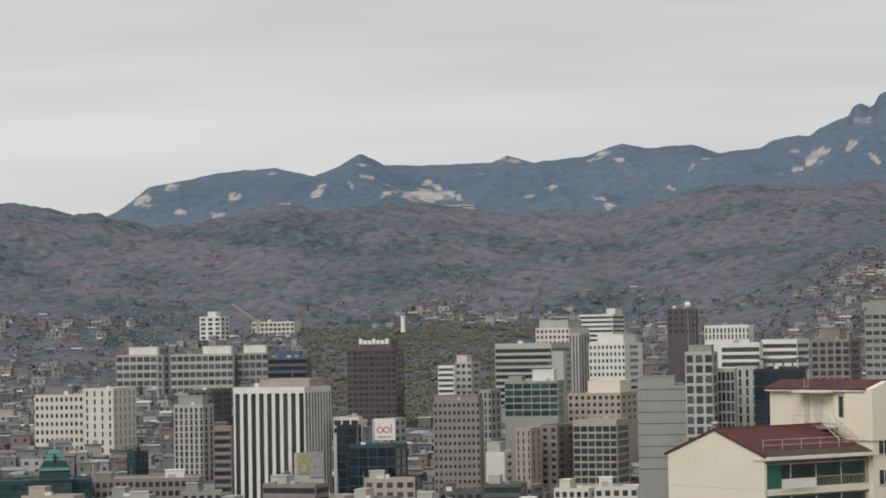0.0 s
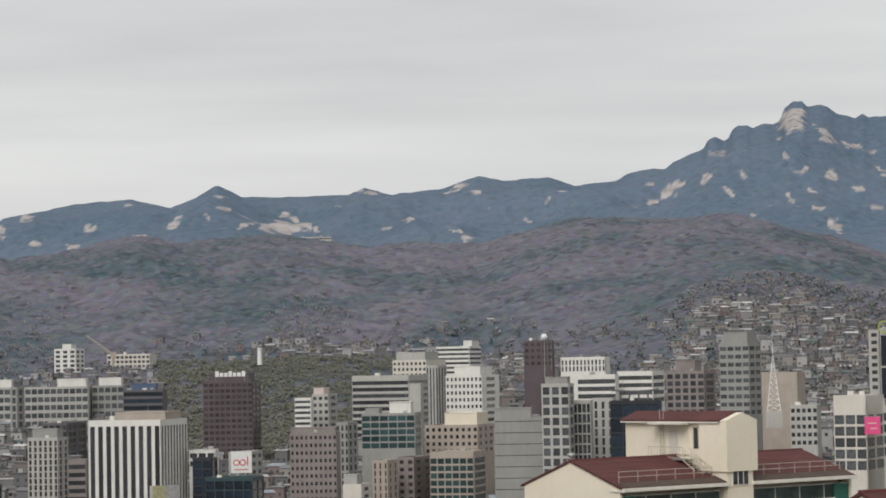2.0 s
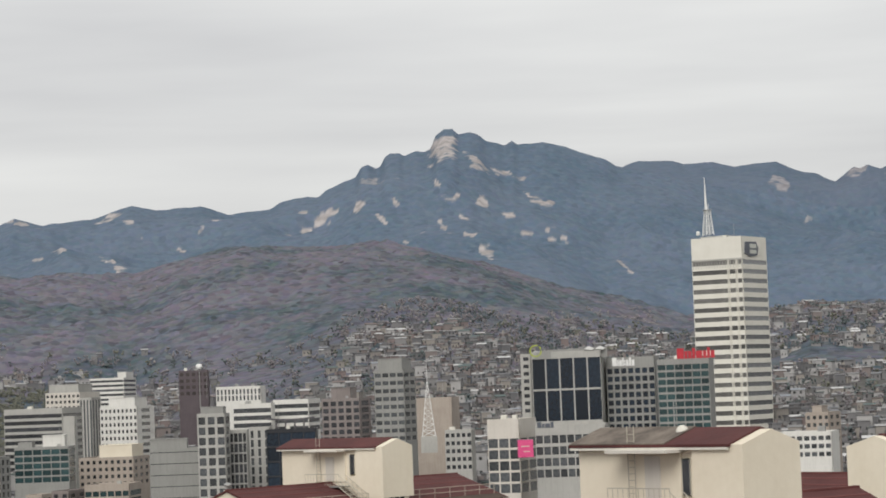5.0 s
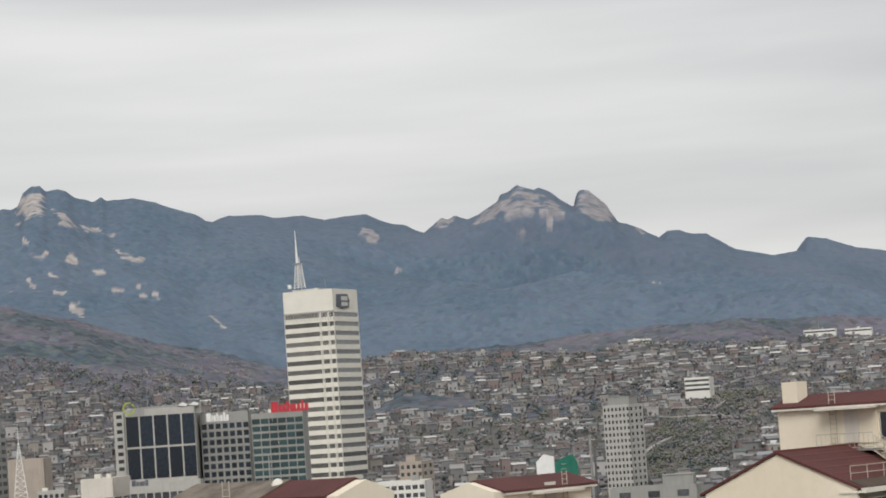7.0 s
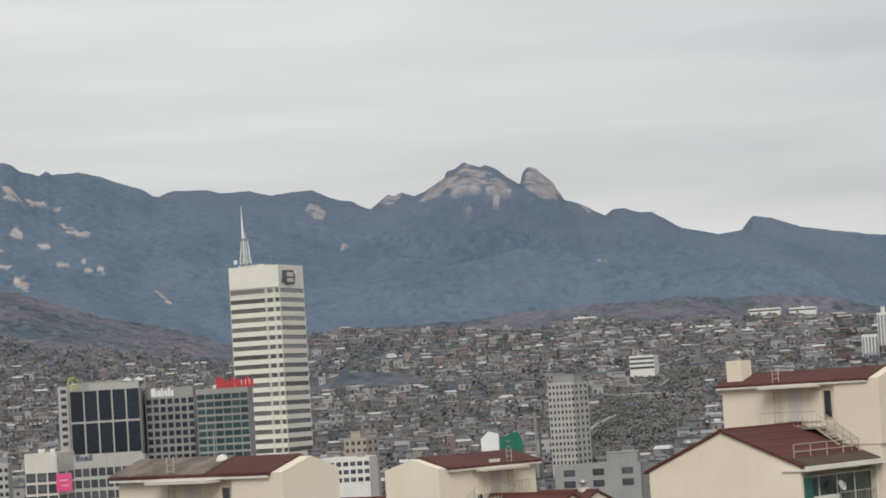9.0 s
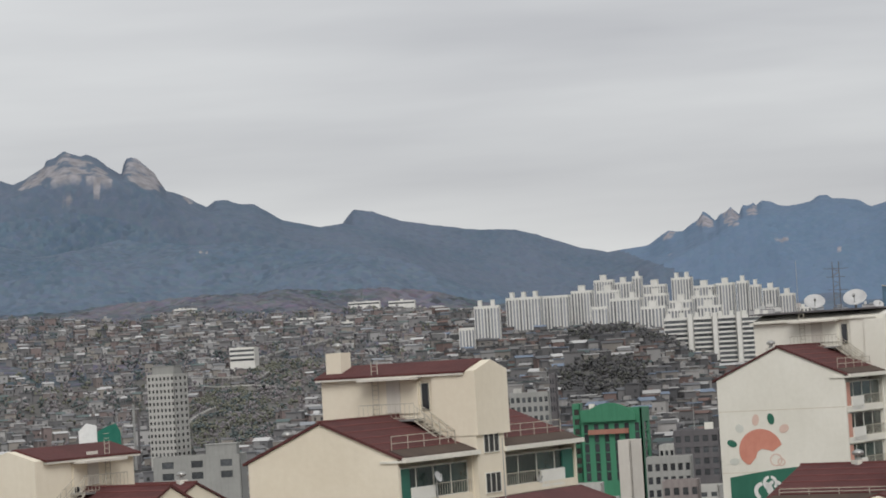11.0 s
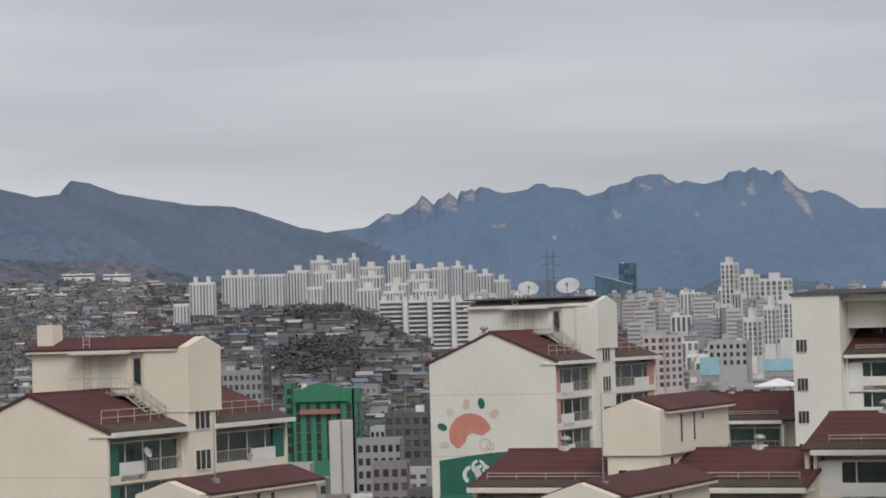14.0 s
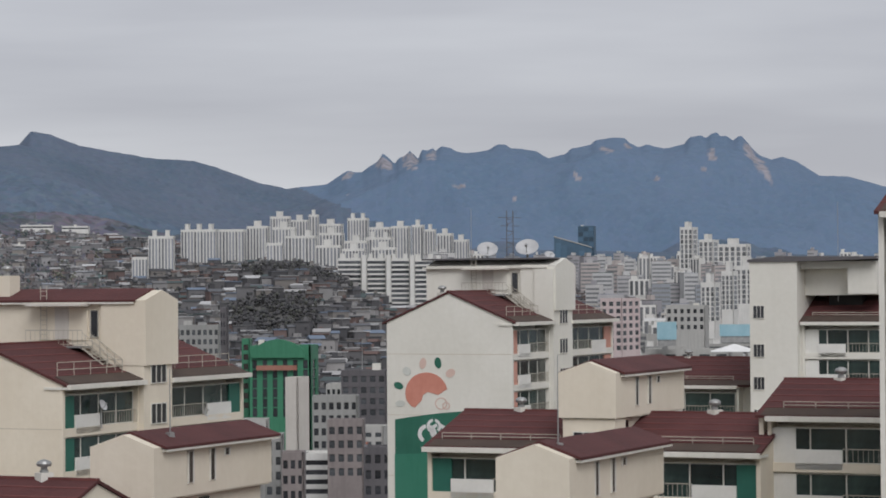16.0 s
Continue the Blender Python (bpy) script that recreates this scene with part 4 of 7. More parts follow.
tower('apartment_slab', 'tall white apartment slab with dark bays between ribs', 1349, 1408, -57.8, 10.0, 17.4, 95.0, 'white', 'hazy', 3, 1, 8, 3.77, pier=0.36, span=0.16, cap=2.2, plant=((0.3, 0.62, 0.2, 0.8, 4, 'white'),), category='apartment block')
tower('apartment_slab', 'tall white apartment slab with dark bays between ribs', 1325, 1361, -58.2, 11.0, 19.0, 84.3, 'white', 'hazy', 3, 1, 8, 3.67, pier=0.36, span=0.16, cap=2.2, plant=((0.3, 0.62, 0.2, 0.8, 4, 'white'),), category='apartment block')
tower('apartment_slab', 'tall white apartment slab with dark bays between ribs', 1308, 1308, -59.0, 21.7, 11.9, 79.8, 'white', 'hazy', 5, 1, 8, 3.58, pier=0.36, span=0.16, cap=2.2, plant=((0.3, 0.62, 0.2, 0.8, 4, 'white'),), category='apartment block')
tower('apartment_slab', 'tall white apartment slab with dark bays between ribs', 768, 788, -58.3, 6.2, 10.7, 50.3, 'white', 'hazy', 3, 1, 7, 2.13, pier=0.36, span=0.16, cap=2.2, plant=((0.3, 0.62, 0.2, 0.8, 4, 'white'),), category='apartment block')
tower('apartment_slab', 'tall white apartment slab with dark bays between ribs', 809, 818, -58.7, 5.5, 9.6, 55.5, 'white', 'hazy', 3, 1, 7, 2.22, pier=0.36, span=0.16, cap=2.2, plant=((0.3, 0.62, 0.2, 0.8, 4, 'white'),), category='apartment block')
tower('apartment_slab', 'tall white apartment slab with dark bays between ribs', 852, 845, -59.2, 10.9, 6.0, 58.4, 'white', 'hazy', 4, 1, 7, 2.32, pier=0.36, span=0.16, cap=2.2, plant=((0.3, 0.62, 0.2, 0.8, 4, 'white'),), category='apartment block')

tower('hill_building', 'low white villa with a flat roof on the wooded hill', 755, 1611, -30.1, 16.0, 8.0, 97.5, 'white', 'mid', 1, 0, 1, 2.2, pier=0, span=0.5, category='building')
tower('hill_building', 'white low villas on the hill crest', 755, 1435, -32.8, 15.0, 8.0, 83.0, 'white', 'mid', 1, 0, 1, 2.2, pier=0, span=0.5, category='building')
tower('hill_building', 'long white house with two terraces', 767, 1404, -33.6, 11.0, 8.0, 78.5, 'white', 'mid', 1, 0, 1, 2.2, pier=0, span=0.5, category='building')
tower('hill_building', 'pale low school wing on the hill crest', 924, 1648, -34.3, 24.0, 8.0, 98.5, 'white', 'mid', 1, 0, 1, 2.2, pier=0, span=0.5, category='building')
tower('hill_building', 'pale low school wing on the hill crest', 947, 1635, -35.1, 20.0, 8.0, 97.5, 'white', 'mid', 1, 0, 1, 2.2, pier=0, span=0.5, category='building')
tower('hill_building', 'long low pale barrack on the hill top', 29, 2289, -2.0, 30.0, 6.0, 172.0, 'palegrey', 'mid', 1, 0, 1, 2.2, pier=0, span=0.5, category='building')

# the tall estate behind the crowded hill: bearings of both ends, distance, roof height, lift houses
ESTATE_BACK = [(31.02, 31.40, 1450, 68.1, 0), (31.38, 31.99, 1480, 80.7, 2), (32.08, 32.94, 1560, 86.5, 3), (32.96, 33.58, 1580, 86.9, 0), (33.60, 34.12, 1600, 89.4, 1), (34.13, 34.60, 1700, 98.4, 1), (34.60, 35.03, 1720, 96.6, 1), (35.03, 35.25, 1740, 100.7, 1), (35.25, 35.79, 1740, 94.3, 1), (35.89, 36.38, 1720, 97.5, 2), (36.38, 36.89, 1680, 90.2, 1), (36.89, 37.33, 1680, 90.9, 1), (37.37, 37.65, 1640, 90.5, 1), (37.67, 37.92, 1700, 89.0, 1), (37.94, 38.31, 1720, 86.6, 1), (38.31, 38.67, 1740, 82.7, 1)]
ESTATE_FRONT = [(34.17, 34.73, 1560, 87.6, 1), (34.45, 35.19, 1540, 81.8, 2), (35.24, 35.81, 1560, 83.9, 1), (35.81, 36.38, 1530, 78.3, 1), (36.30, 36.92, 1570, 81.1, 2), (35.17, 35.76, 1480, 74.7, 1), (34.06, 34.45, 1490, 76.5, 0), (35.78, 36.32, 1470, 72.5, 1), (36.44, 37.02, 1490, 73.4, 1)]
ESTATE_LOW = [(35.70, 36.24, 1330, 65.1), (36.35, 36.80, 1330, 65.0), (36.89, 37.34, 1325, 64.8), (37.40, 37.94, 1320, 64.4)]


def estate():
    for b0, b1, r, top, lifts in ESTATE_BACK + ESTATE_FRONT:
        w = r * radians(b1 - b0)
        turn = -b1 - (14 if r > 1500 else 6)
        plant = [((k + 0.32) / lifts, (k + 0.62) / lifts, 0.2, 0.8, 3.2, "white") for k in range(lifts)]
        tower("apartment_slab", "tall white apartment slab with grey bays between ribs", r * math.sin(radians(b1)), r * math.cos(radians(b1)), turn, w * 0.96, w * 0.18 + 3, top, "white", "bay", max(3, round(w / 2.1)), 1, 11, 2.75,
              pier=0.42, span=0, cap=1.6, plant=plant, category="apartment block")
    for b0, b1, r, top in ESTATE_LOW:
        w = r * radians(b1 - b0)
        x, y = r * math.sin(radians(b1)), r * math.cos(radians(b1))
        tower("apartment_slab", "white apartment slab with long dark balcony bands", x, y, -b1 - 4, w, 8.0, top, "white", "mid", 1, 0, 12, 2.5, pier=0, span=0.38, cap=1.5, plant=((0.1, 0.3, 0.2, 0.8, 2.2, "white"), (0.65, 0.85, 0.2, 0.8, 2.2, "white")), category="apartment block")
        tower("stair_core", "narrow white stair core between two slabs", x * 0.996 + 2.2, y * 0.996 - 1.6, -b1 - 4, 2.6, 5.0, top + 1.6, "white", "mid", 0, 0, 2, 2.5, category="apartment block")


estate()


# ---- the near apartment blocks ----
STOREY = 2.5
M_JOINT = surface("weathered_wall_joint", (0.50, 0.45, 0.36), (0.62, 0.56, 0.45), 0.9, 1.5, 0.2, 0.1)
M_SEAM = surface("roof_seam_metal", (0.10, 0.028, 0.025), (0.17, 0.055, 0.048), 0.8, 1.5, 0.2, 0.2)
SHARED = {}


def shared(key, make, *materials):
    if key not in SHARED:
        SHARED[key] = make().mesh(key[0], *materials)
    return SHARED[key]


def railing(length, height=1.0, gap=0.28, bar=0.022):
    s = Solid()
    s.box(0, length, -bar, bar, height - 0.05, height).box(0, length, -bar, bar, 0.08, 0.12)
    n = max(2, round(length / gap))
    for k in range(n + 1):
        x = k * length / n
        s.box(x - bar / 2, x + bar / 2, -bar / 2, bar / 2, 0, height - 0.05)
    return s


def roof_rail(length, height=0.95):
    s = Solid()
    for z in (height, height * 0.55):
        s.rod((0, 0, z), (length, 0, z), 0.03, 5)
    n = max(1, round(length / 1.9))
    for k in range(n + 1):
        s.rod((k * length / n, 0, 0), (k * length / n, 0, height), 0.028, 5)
    return s


def sliding_window(w, h, panes):
    """The frame of a sliding window in one piece; the panes are parts of their own."""
    t = 0.06
    us = [0.0, t]
    for k in range(1, panes):
        us += [k * w / panes - t / 2, k * w / panes + t / 2]
    us += [w - t, w]
    return pierced_wall(us, [0, t, h - t, h], lambda i, j: not (i % 2 == 1 and j == 1), 0.08, lambda u, d, z: (u, d, z))


def ventilator():
    return Solid().lathe([(0.2, 0), (0.2, 0.14), (0.15, 0.18), (0.15, 0.3), (0.33, 0.34), (0.36, 0.45), (0.3, 0.56), (0.14, 0.63), (0.02, 0.65)], n=14)


def gable(y0, y1, ze, rise):
    return [(y0, 0), (y1, 0), (y1, ze), ((y0 + y1) / 2, ze + rise), (y0, ze)]


def sloped_roof(root, x0, x1, y0, y1, ze, rise, over=0.35, thick=0.16):
    """A ridge along x: a folded slab with slim raised seams across the slope and a ridge cap, each a part."""
    ym = (y0 + y1) / 2
    k = rise / (ym - y0)
    za = ze - k * over
    slab = Solid().prism([(y0 - over, za), (ym, ze + rise), (y1 + over, za), (y1 + over, za + thick), (ym, ze + rise + thick), (y0 - over, za + thick)], "x", x0, x1)
    roof = part("roof", slab, M_RED, root, "dark red shingle roof with seams")
    length = x1 - x0 - 0.04
    for sign, ya in ((1, y0 - over), (-1, y1 + over)):
        seam = Solid().prism([(0, -0.02), (sign * 0.09, k * 0.09 - 0.02), (sign * 0.09, k * 0.09 + 0.035), (0, 0.035)], "x", 0, length).mesh("roof_seam", M_SEAM)
        for f in (0.2, 0.36, 0.52, 0.68, 0.84):
            part("roof_seam", seam, None, roof, at=(x0 + 0.02, ya + (ym - ya) * f, za + thick + (ze + rise - za) * f))
    part("ridge_cap", Solid().box(x0, x1, ym - 0.14, ym + 0.14, ze + rise + thick - 0.05, ze + rise + thick + 0.06), M_SEAM, roof)
    return roof


def stairs(run, rise, width, steps=9):
    s = Solid()
    for k in range(steps):
        s.box(k * run / steps, (k + 1) * run / steps + 0.03, 0, width, rise * (k + 0.9) / steps - 0.03, rise * (k + 0.9) / steps)
    for y in (0.0, width):
        s.rod((0, y, 0), (run, y, rise), 0.05, 5)
        for z in (0.5, 0.95):
            s.rod((0, y, z), (run, y, rise + z), 0.022, 5)
        for k in range(0, steps + 1, 2):
            s.rod((k * run / steps, y, rise * k / steps), (k * run / steps, y, rise * k / steps + 0.95), 0.022, 5)
    return s


def balcony_bay(root, x0, w, top, storeys, accent, mirror, wall, rail_share=0.36):
    """One flat's width of balconies: slab edges, glazing, a coloured and a white panel, a rail."""
    p, gw = -0.05, w - 0.25
    nb = 3 if w < 6 else 4
    frame = shared(("window_frame", round(gw, 2)), lambda: sliding_window(gw, STOREY - 0.55, nb), M_TRIM)
    pane = shared(("pane", round(gw / nb, 2)), lambda: Solid().box(0.05, gw / nb - 0.05, 0.03, 0.05, 0.06, STOREY - 0.62), GLASS["balcony"])
    cw, ww = w * 0.16, w * (0.84 - 0.16 - rail_share + 0.0)
    rw = w - cw - ww
    slab = shared(("balcony_slab", round(w, 2)), lambda: Solid().box(0, w, 0.0, 1.25, -0.2, 0.3), WALLS[wall])
    colour = shared(("coloured_panel", round(cw, 2), accent.name), lambda: Solid().box(0, cw, 0.0, 0.09, 0.12, STOREY - 0.3), accent)
    white = shared(("white_panel", round(ww, 2)), lambda: Solid().box(0, ww, -0.06, 0.06, -0.05, 1.05), M_WHITEPANEL)
    rail = shared(("balcony_rail", round(rw, 2)), lambda: railing(rw), M_RAIL)
    for j in range(storeys):
        z = top - (j + 1) * STOREY
        part("balcony_slab", slab, None, root, at=(x0, 0, z))
        b = part("window_frame", frame, None, root, at=(x0 + 0.12, p + 0.25, z + 0.3))
        for k in range(nb):
            part("pane", pane, None, b, at=(k * gw / nb, 0.012 * (k % 2), 0))
        xs = (x0, x0 + cw, x0 + cw + ww) if not mirror else (x0 + w - cw, x0 + rw, x0)
        part("coloured_panel", colour, None, root, at=(xs[0], 0.14, z))
        part("white_panel", white, None, root, at=(xs[1], 0.06, z))
        part("balcony_rail", rail, None, root, at=(xs[2], 0.06, z + 0.12))


def block(label, x, y, turn, length, depth, eave, rise, bays, wall, accent, storeys=6, pent=None, door_side=0, roof_x=(0, 0), group="apartment blocks on the slope"):
    """An apartment block; x runs along the balcony front (at y = 0, facing -y), y into the depth. bays: ('flat' or 'stair', start, width).
    pent: (start, width, wall top height) of the lift house that crosses the roof."""
    root = thing("apartment_block", label, "apartment block", pose(x, y, 0, 0, 0, turn), group)
    W = WALLS[wall]
    ym = depth / 2
    body = Solid()
    body.prism([(1.2, 0), (depth, 0), (depth, eave), (ym, eave + rise), (1.2, eave + rise * 1.2 / ym)], "x", 0.25, length - 0.25)
    part("body", body, W, root)
    for x0 in (0, length - 0.25):
        part("gable_wall", Solid().prism(gable(0, depth, eave, rise), "x", x0, x0 + 0.25), W, root)
    sloped_roof(root, -0.12, length + 0.12, 0, depth, eave + 0.02, rise)
    for kind, x0, w in bays:
        if kind == "flat":
            part("gutter", Solid().prism([(-0.62, eave - 0.26), (1.2, eave - 0.26), (1.2, eave - 0.12), (-0.3, eave - 0.12), (-0.3, eave + 0.02), (-0.62, eave + 0.02)], "x", x0 - 0.1, x0 + w + 0.1), M_TRIM, root)
    for j in range(4):
        part("wall_joint", Solid().box(-0.006, 0.0, 0.05, depth - 0.05, eave - 2.6 - j * 2 * STOREY, eave - 2.55 - j * 2 * STOREY), M_JOINT, root)
    deck = Solid().prism([(-0.35, eave - 0.02), (0.7, eave + rise * 0.7 / ym + 0.19), (0.7, eave + rise * 0.7 / ym + 0.22), (-0.35, eave + 0.1)], "x", 0.2, length - 0.2)
    part("roof_edge_deck", deck, M_DECK, root)
    low = eave - storeys * STOREY - 0.35
    for kind, x0, w in bays:
        if kind == "flat":
            balcony_bay(root, x0 + 0.12, w - 0.24, eave - 0.35, storeys, accent, (bays[0][1] != x0), wall)
            part("lower_front", Solid().box(x0, x0 + w, 0.1, 1.2, 0, low), W, root)
            r = part("roof_rail", roof_rail(w - 1.2, 0.95 if turn > 0 else 0.42), M_RAIL, root, at=(x0 + 0.6, 0.75, eave + 0.35))
        else:
            part("stair_front", Solid().box(x0, x0 + w, -0.42, 1.3, 0, (pent[2] if pent and abs(pent[0] - x0) < 2 else eave) - 0.3), W, root)
            f = shared(("stair_window", 1.5), lambda: sliding_window(1.9, 1.3, 3), M_TRIM)
            g = shared(("stair_pane", 1.5), lambda: Solid().box(0.04, 1.86, 0.03, 0.05, 0.05, 1.25), GLASS["dark"])
            for j in range(storeys):
                b = part("stair_window", f, None, root, at=(x0 + w / 2 - 0.95, -0.49, eave - 0.25 - j * STOREY))
                part("pane", g, None, b)
    for x0 in sorted({b[1] for b in bays} | {b[1] + b[2] for b in bays}):
        if 0.3 < x0 < length - 0.3:
            part("party_wall", Solid().box(x0 - 0.1, x0 + 0.1, -0.04, 1.25, 0, eave - 0.3), W, root)
    if pent:
        lift_house(root, pent, depth, eave, rise, W, door_side)
    return root


def lift_house(root, pent, depth, eave, rise, W, door_side):
    x0, w, top = pent[:3]
    # the machine room stands out over a narrower shaft
    foot = eave + 0.9 if door_side else top - 2.5
    low = eave - 0.5 if door_side else foot
    shell = Solid().prism([(x0, low), (x0 + w, low), (x0 + w, top), (x0 + w / 2, top + 0.55), (x0, top)], "y", 1.0, depth + 0.2)
    head = Solid().prism([(x0 - 0.25, foot), (x0 + w + 0.12, foot), (x0 + w + 0.12, top), (x0 + w / 2, top + 0.62), (x0 - 0.25, top)], "y", -0.58, 2.6)
    house = part("lift_house", shell, W, root)
    part("head_wall", head, W, house)
    if not door_side:
        part("shaft", Solid().box(x0 + 0.3, x0 + w - 0.35, 0.1, depth - 0.4, eave - 0.5, foot), W, house)
        part("soffit_joint", Solid().box(x0 - 0.1, x0 + w - 0.02, -0.42, depth + 0.05, foot - 0.07, foot - 0.004), M_JOINT, house)
        for yy in (1.6, 4.6):
            part("shaft_window", Solid().box(x0 + w - 0.4, x0 + w - 0.3, yy, yy + 1.0, foot - 1.0, foot - 0.25), GLASS["dark"], house)
    cover = Solid()
    if len(pent) > 3:
        cover.box(x0 - 0.42, x0 + w + 0.42, -0.2, depth + 0.45, top + 0.5, top + 0.64)
    for a, b in () if len(pent) > 3 else ((x0 - 0.42, x0 + w / 2), (x0 + w + 0.42, x0 + w / 2)):
        za = top - 0.1
        cover.prism([(a, za), (b, top + 0.62), (b, top + 0.74), (a, za + 0.13)], "y", 0.1, depth + 0.45)
    part("lift_house_roof", cover, M_RED if len(pent) == 3 else WALLS["darkgrey"], house)
    part("lift_house_eave", Solid().box(x0 - 0.4, x0 + w + 0.4, 0.2, depth + 0.4, top - 0.22, top - 0.1), M_TRIM, house)
    h = top - eave
    if door_side:
        # a recess with a door, a grating, its rail and the stairs down to the roof; o points out of the wall
        o = door_side
        xf = x0 if o < 0 else x0 + w
        yd = depth * 0.36

        def slab(x1, x2, y1, y2, z1, z2):
            return Solid().box(min(xf + o * x1, xf + o * x2), max(xf + o * x1, xf + o * x2), y1, y2, z1, z2)
        part("door_surround", slab(-0.02, 0.12, yd - 0.2, yd + 3.4, eave + rise + 0.25, top - 0.25), W, house)
        part("steel_door", slab(0.1, 0.17, yd + 1.1, yd + 2.1, eave + rise + 0.3, eave + rise + 2.3), WALLS["warm"], house)
        part("door_canopy", slab(0, 1.25, yd - 0.4, yd + 3.6, top - 0.34, top - 0.2), WALLS["warm"], house)
        part("landing", slab(0, 1.2, yd - 0.5, yd + 3.6, eave + rise * 0.9, eave + rise * 0.9 + 0.12), M_METAL, house)
        lr = part("landing_rail", railing(4.1, 1.0, 0.35), M_RAIL, house, at=(xf + o * 1.15, yd - 0.5, eave + rise * 0.9 + 0.12))
        lr.rotation_euler[2] = radians(90)
        st = part("roof_stairs", stairs(2.4, rise * 0.75, 0.8), M_RAIL, house, at=(xf + o * 0.75 + 0.4, yd - 2.85, eave + 0.35))
        st.rotation_euler[2] = radians(90)
        f = shared(("slit_window", 0.55), lambda: sliding_window(0.6, 1.7, 1), M_TRIM)
        g = shared(("slit_pane", 0.55), lambda: Solid().box(0.05, 0.55, 0.03, 0.05, 0.05, 1.65), GLASS["dark"])
        sl = part("slit_window", f, None, house, at=(xf + (0.09 if o > 0 else 0.0), 2.9, top - 2.3))
        sl.rotation_euler[2] = radians(90)
        part("pane", g, None, sl)
        lad = Solid()
        for yy in (yd + 2.6, yd + 3.05):
            lad.rod((xf + o * 0.3, yy, eave + rise), (xf + o * 0.3, yy, top + 0.9), 0.025, 5)
        for k in range(12):
            lad.rod((xf + o * 0.3, yd + 2.6, eave + rise + 0.3 * k), (xf + o * 0.3, yd + 3.05, eave + rise + 0.3 * k), 0.018, 5)
        part("roof_ladder", lad, M_RAIL, house)
    else:
        xf = x0 + w
        for yy, z0, z1 in ((2.9, 1.9, 0.25), (5.1, 1.9, 0.25), (6.6, 0.75, 0.3)):
            part("slit_window", Solid().box(xf - 0.02, xf + 0.05, yy, yy + 0.42, top - z0, top - z1 - 0.12), GLASS["brown"], house)
            part("slit_frame", Solid().box(xf + 0.005, xf + 0.09, yy - 0.08, yy, top - z0 - 0.05, top - z1 - 0.07).box(xf + 0.005, xf + 0.09, yy + 0.42, yy + 0.5, top - z0 - 0.05, top - z1 - 0.07), M_TRIM, house)


def roof_vent(x, y, z):
    v = thing("roof_ventilator", "weathered metal roof ventilator with a domed cap", "ventilator", pose(x, y, z), "roof ventilators")
    part("stub", shared(("stub",), lambda: Solid().box(-0.32, 0.32, -0.32, 0.32, -1.0, 0.04), M_TRIM), None, v)
    part("cap", shared(("vent_cap",), ventilator, M_METAL), None, v)
    return v


def dish(x, y, z, size, heading, tilt=35, label="white satellite dish on a short mast"):
    d = thing("satellite_dish", label, "satellite dish", pose(x, y, z, 0, 0, heading), "satellite dishes")
    r = size / 2
    bowl = Solid()
    prof = [(r * k / 6, 0.32 * r * (k / 6) ** 2) for k in range(7)]
    bowl.lathe([(0.01, 0.0)] + prof[1:] + [(r * 0.985, 0.33 * r)] + [(p[0] * 0.98, p[1] + 0.025 * r) for p in prof[:0:-1]] + [(0.01, 0.03 * r)], n=20)
    b = part("bowl", bowl, M_DISH, d, at=(0, 0, r * 1.0))
    b.rotation_euler = (radians(90 - tilt), 0, 0)
    part("mast", Solid().rod((0, 0.1 * r, -1.0), (0, 0.05, r), 0.05 * max(1, size), 8), M_METAL, d)
    part("feed_arm", Solid().rod((0, -0.1 * r, 0.35 * r), (0, -0.85 * r, r * 1.35), 0.02 * max(1, size), 6).rod((0, -0.8 * r, r * 1.28), (0, -0.95 * r, r * 1.45), 0.06 * max(1, size), 8), M_METAL, d)
    return d


STANDARD = [("flat", 0, 8.5), ("stair", 8.5, 3.4), ("flat", 11.9, 10.1)]
SIDE = [("flat", 0, 8.5), ("stair", 8.5, 3.1), ("flat", 11.6, 8.2)]
block("cream apartment block with green balcony panels and a red roof", 72.8, 128.8, 28, 22.0, 10.8, 42.6, 2.2, STANDARD, "cream", M_GREENPANEL, pent=(8.7, 3.6, 47.5), door_side=-1)
block("white apartment block with a painted end wall and salmon panels", 129.6, 156.3, 28, 23.7, 11.2, 45.3, 2.4, [("flat", 0, 8.1), ("stair", 8.1, 4.4), ("flat", 12.5, 11.2)], "offwhite", M_PINKPANEL, pent=(8.5, 4.2, 50.0, True), door_side=-1)
block("cream apartment block with a long red roof and railings", 25.0, 198.4, 35.5, 27.0, 11.6, 38.4, 2.0, [("flat", 0, 11.6), ("stair", 11.6, 3.0), ("flat", 14.6, 12.4)], "cream", M_GREENPANEL, pent=(11.7, 3.2, 43.5), door_side=-1)
LB = block("cream apartment block with a lift house close to the viewer", 26.4, 102.8, 28, 22.0, 10.2, 40.1, 2.2, STANDARD, "cream", M_GREENPANEL, pent=(8.6, 3.3, 45.1), door_side=-1)
M_TORN = surface("torn_roof_membrane", (0.085, 0.07, 0.058), (0.26, 0.22, 0.18), 0.95, 1.2, 0.25, 0.4)
for _a in (8.18, 12.32):
    part("torn_membrane", Solid().prism([(_a, 45.14), (10.25, 45.85), (10.25, 45.9), (_a, 45.19)], "y", 4.2, 10.6), M_TORN, LB, "torn brown and grey roof membrane")
block("cream apartment block with its lift house facing the town", 48.3, 151.8, -62, 20.0, 8.6, 39.7, 2.0, [("flat", 0, 9.9), ("stair", 9.9, 3.9), ("flat", 13.8, 6.2)], "cream", M_GREENPANEL, pent=(9.9, 3.9, 43.7), door_side=1)
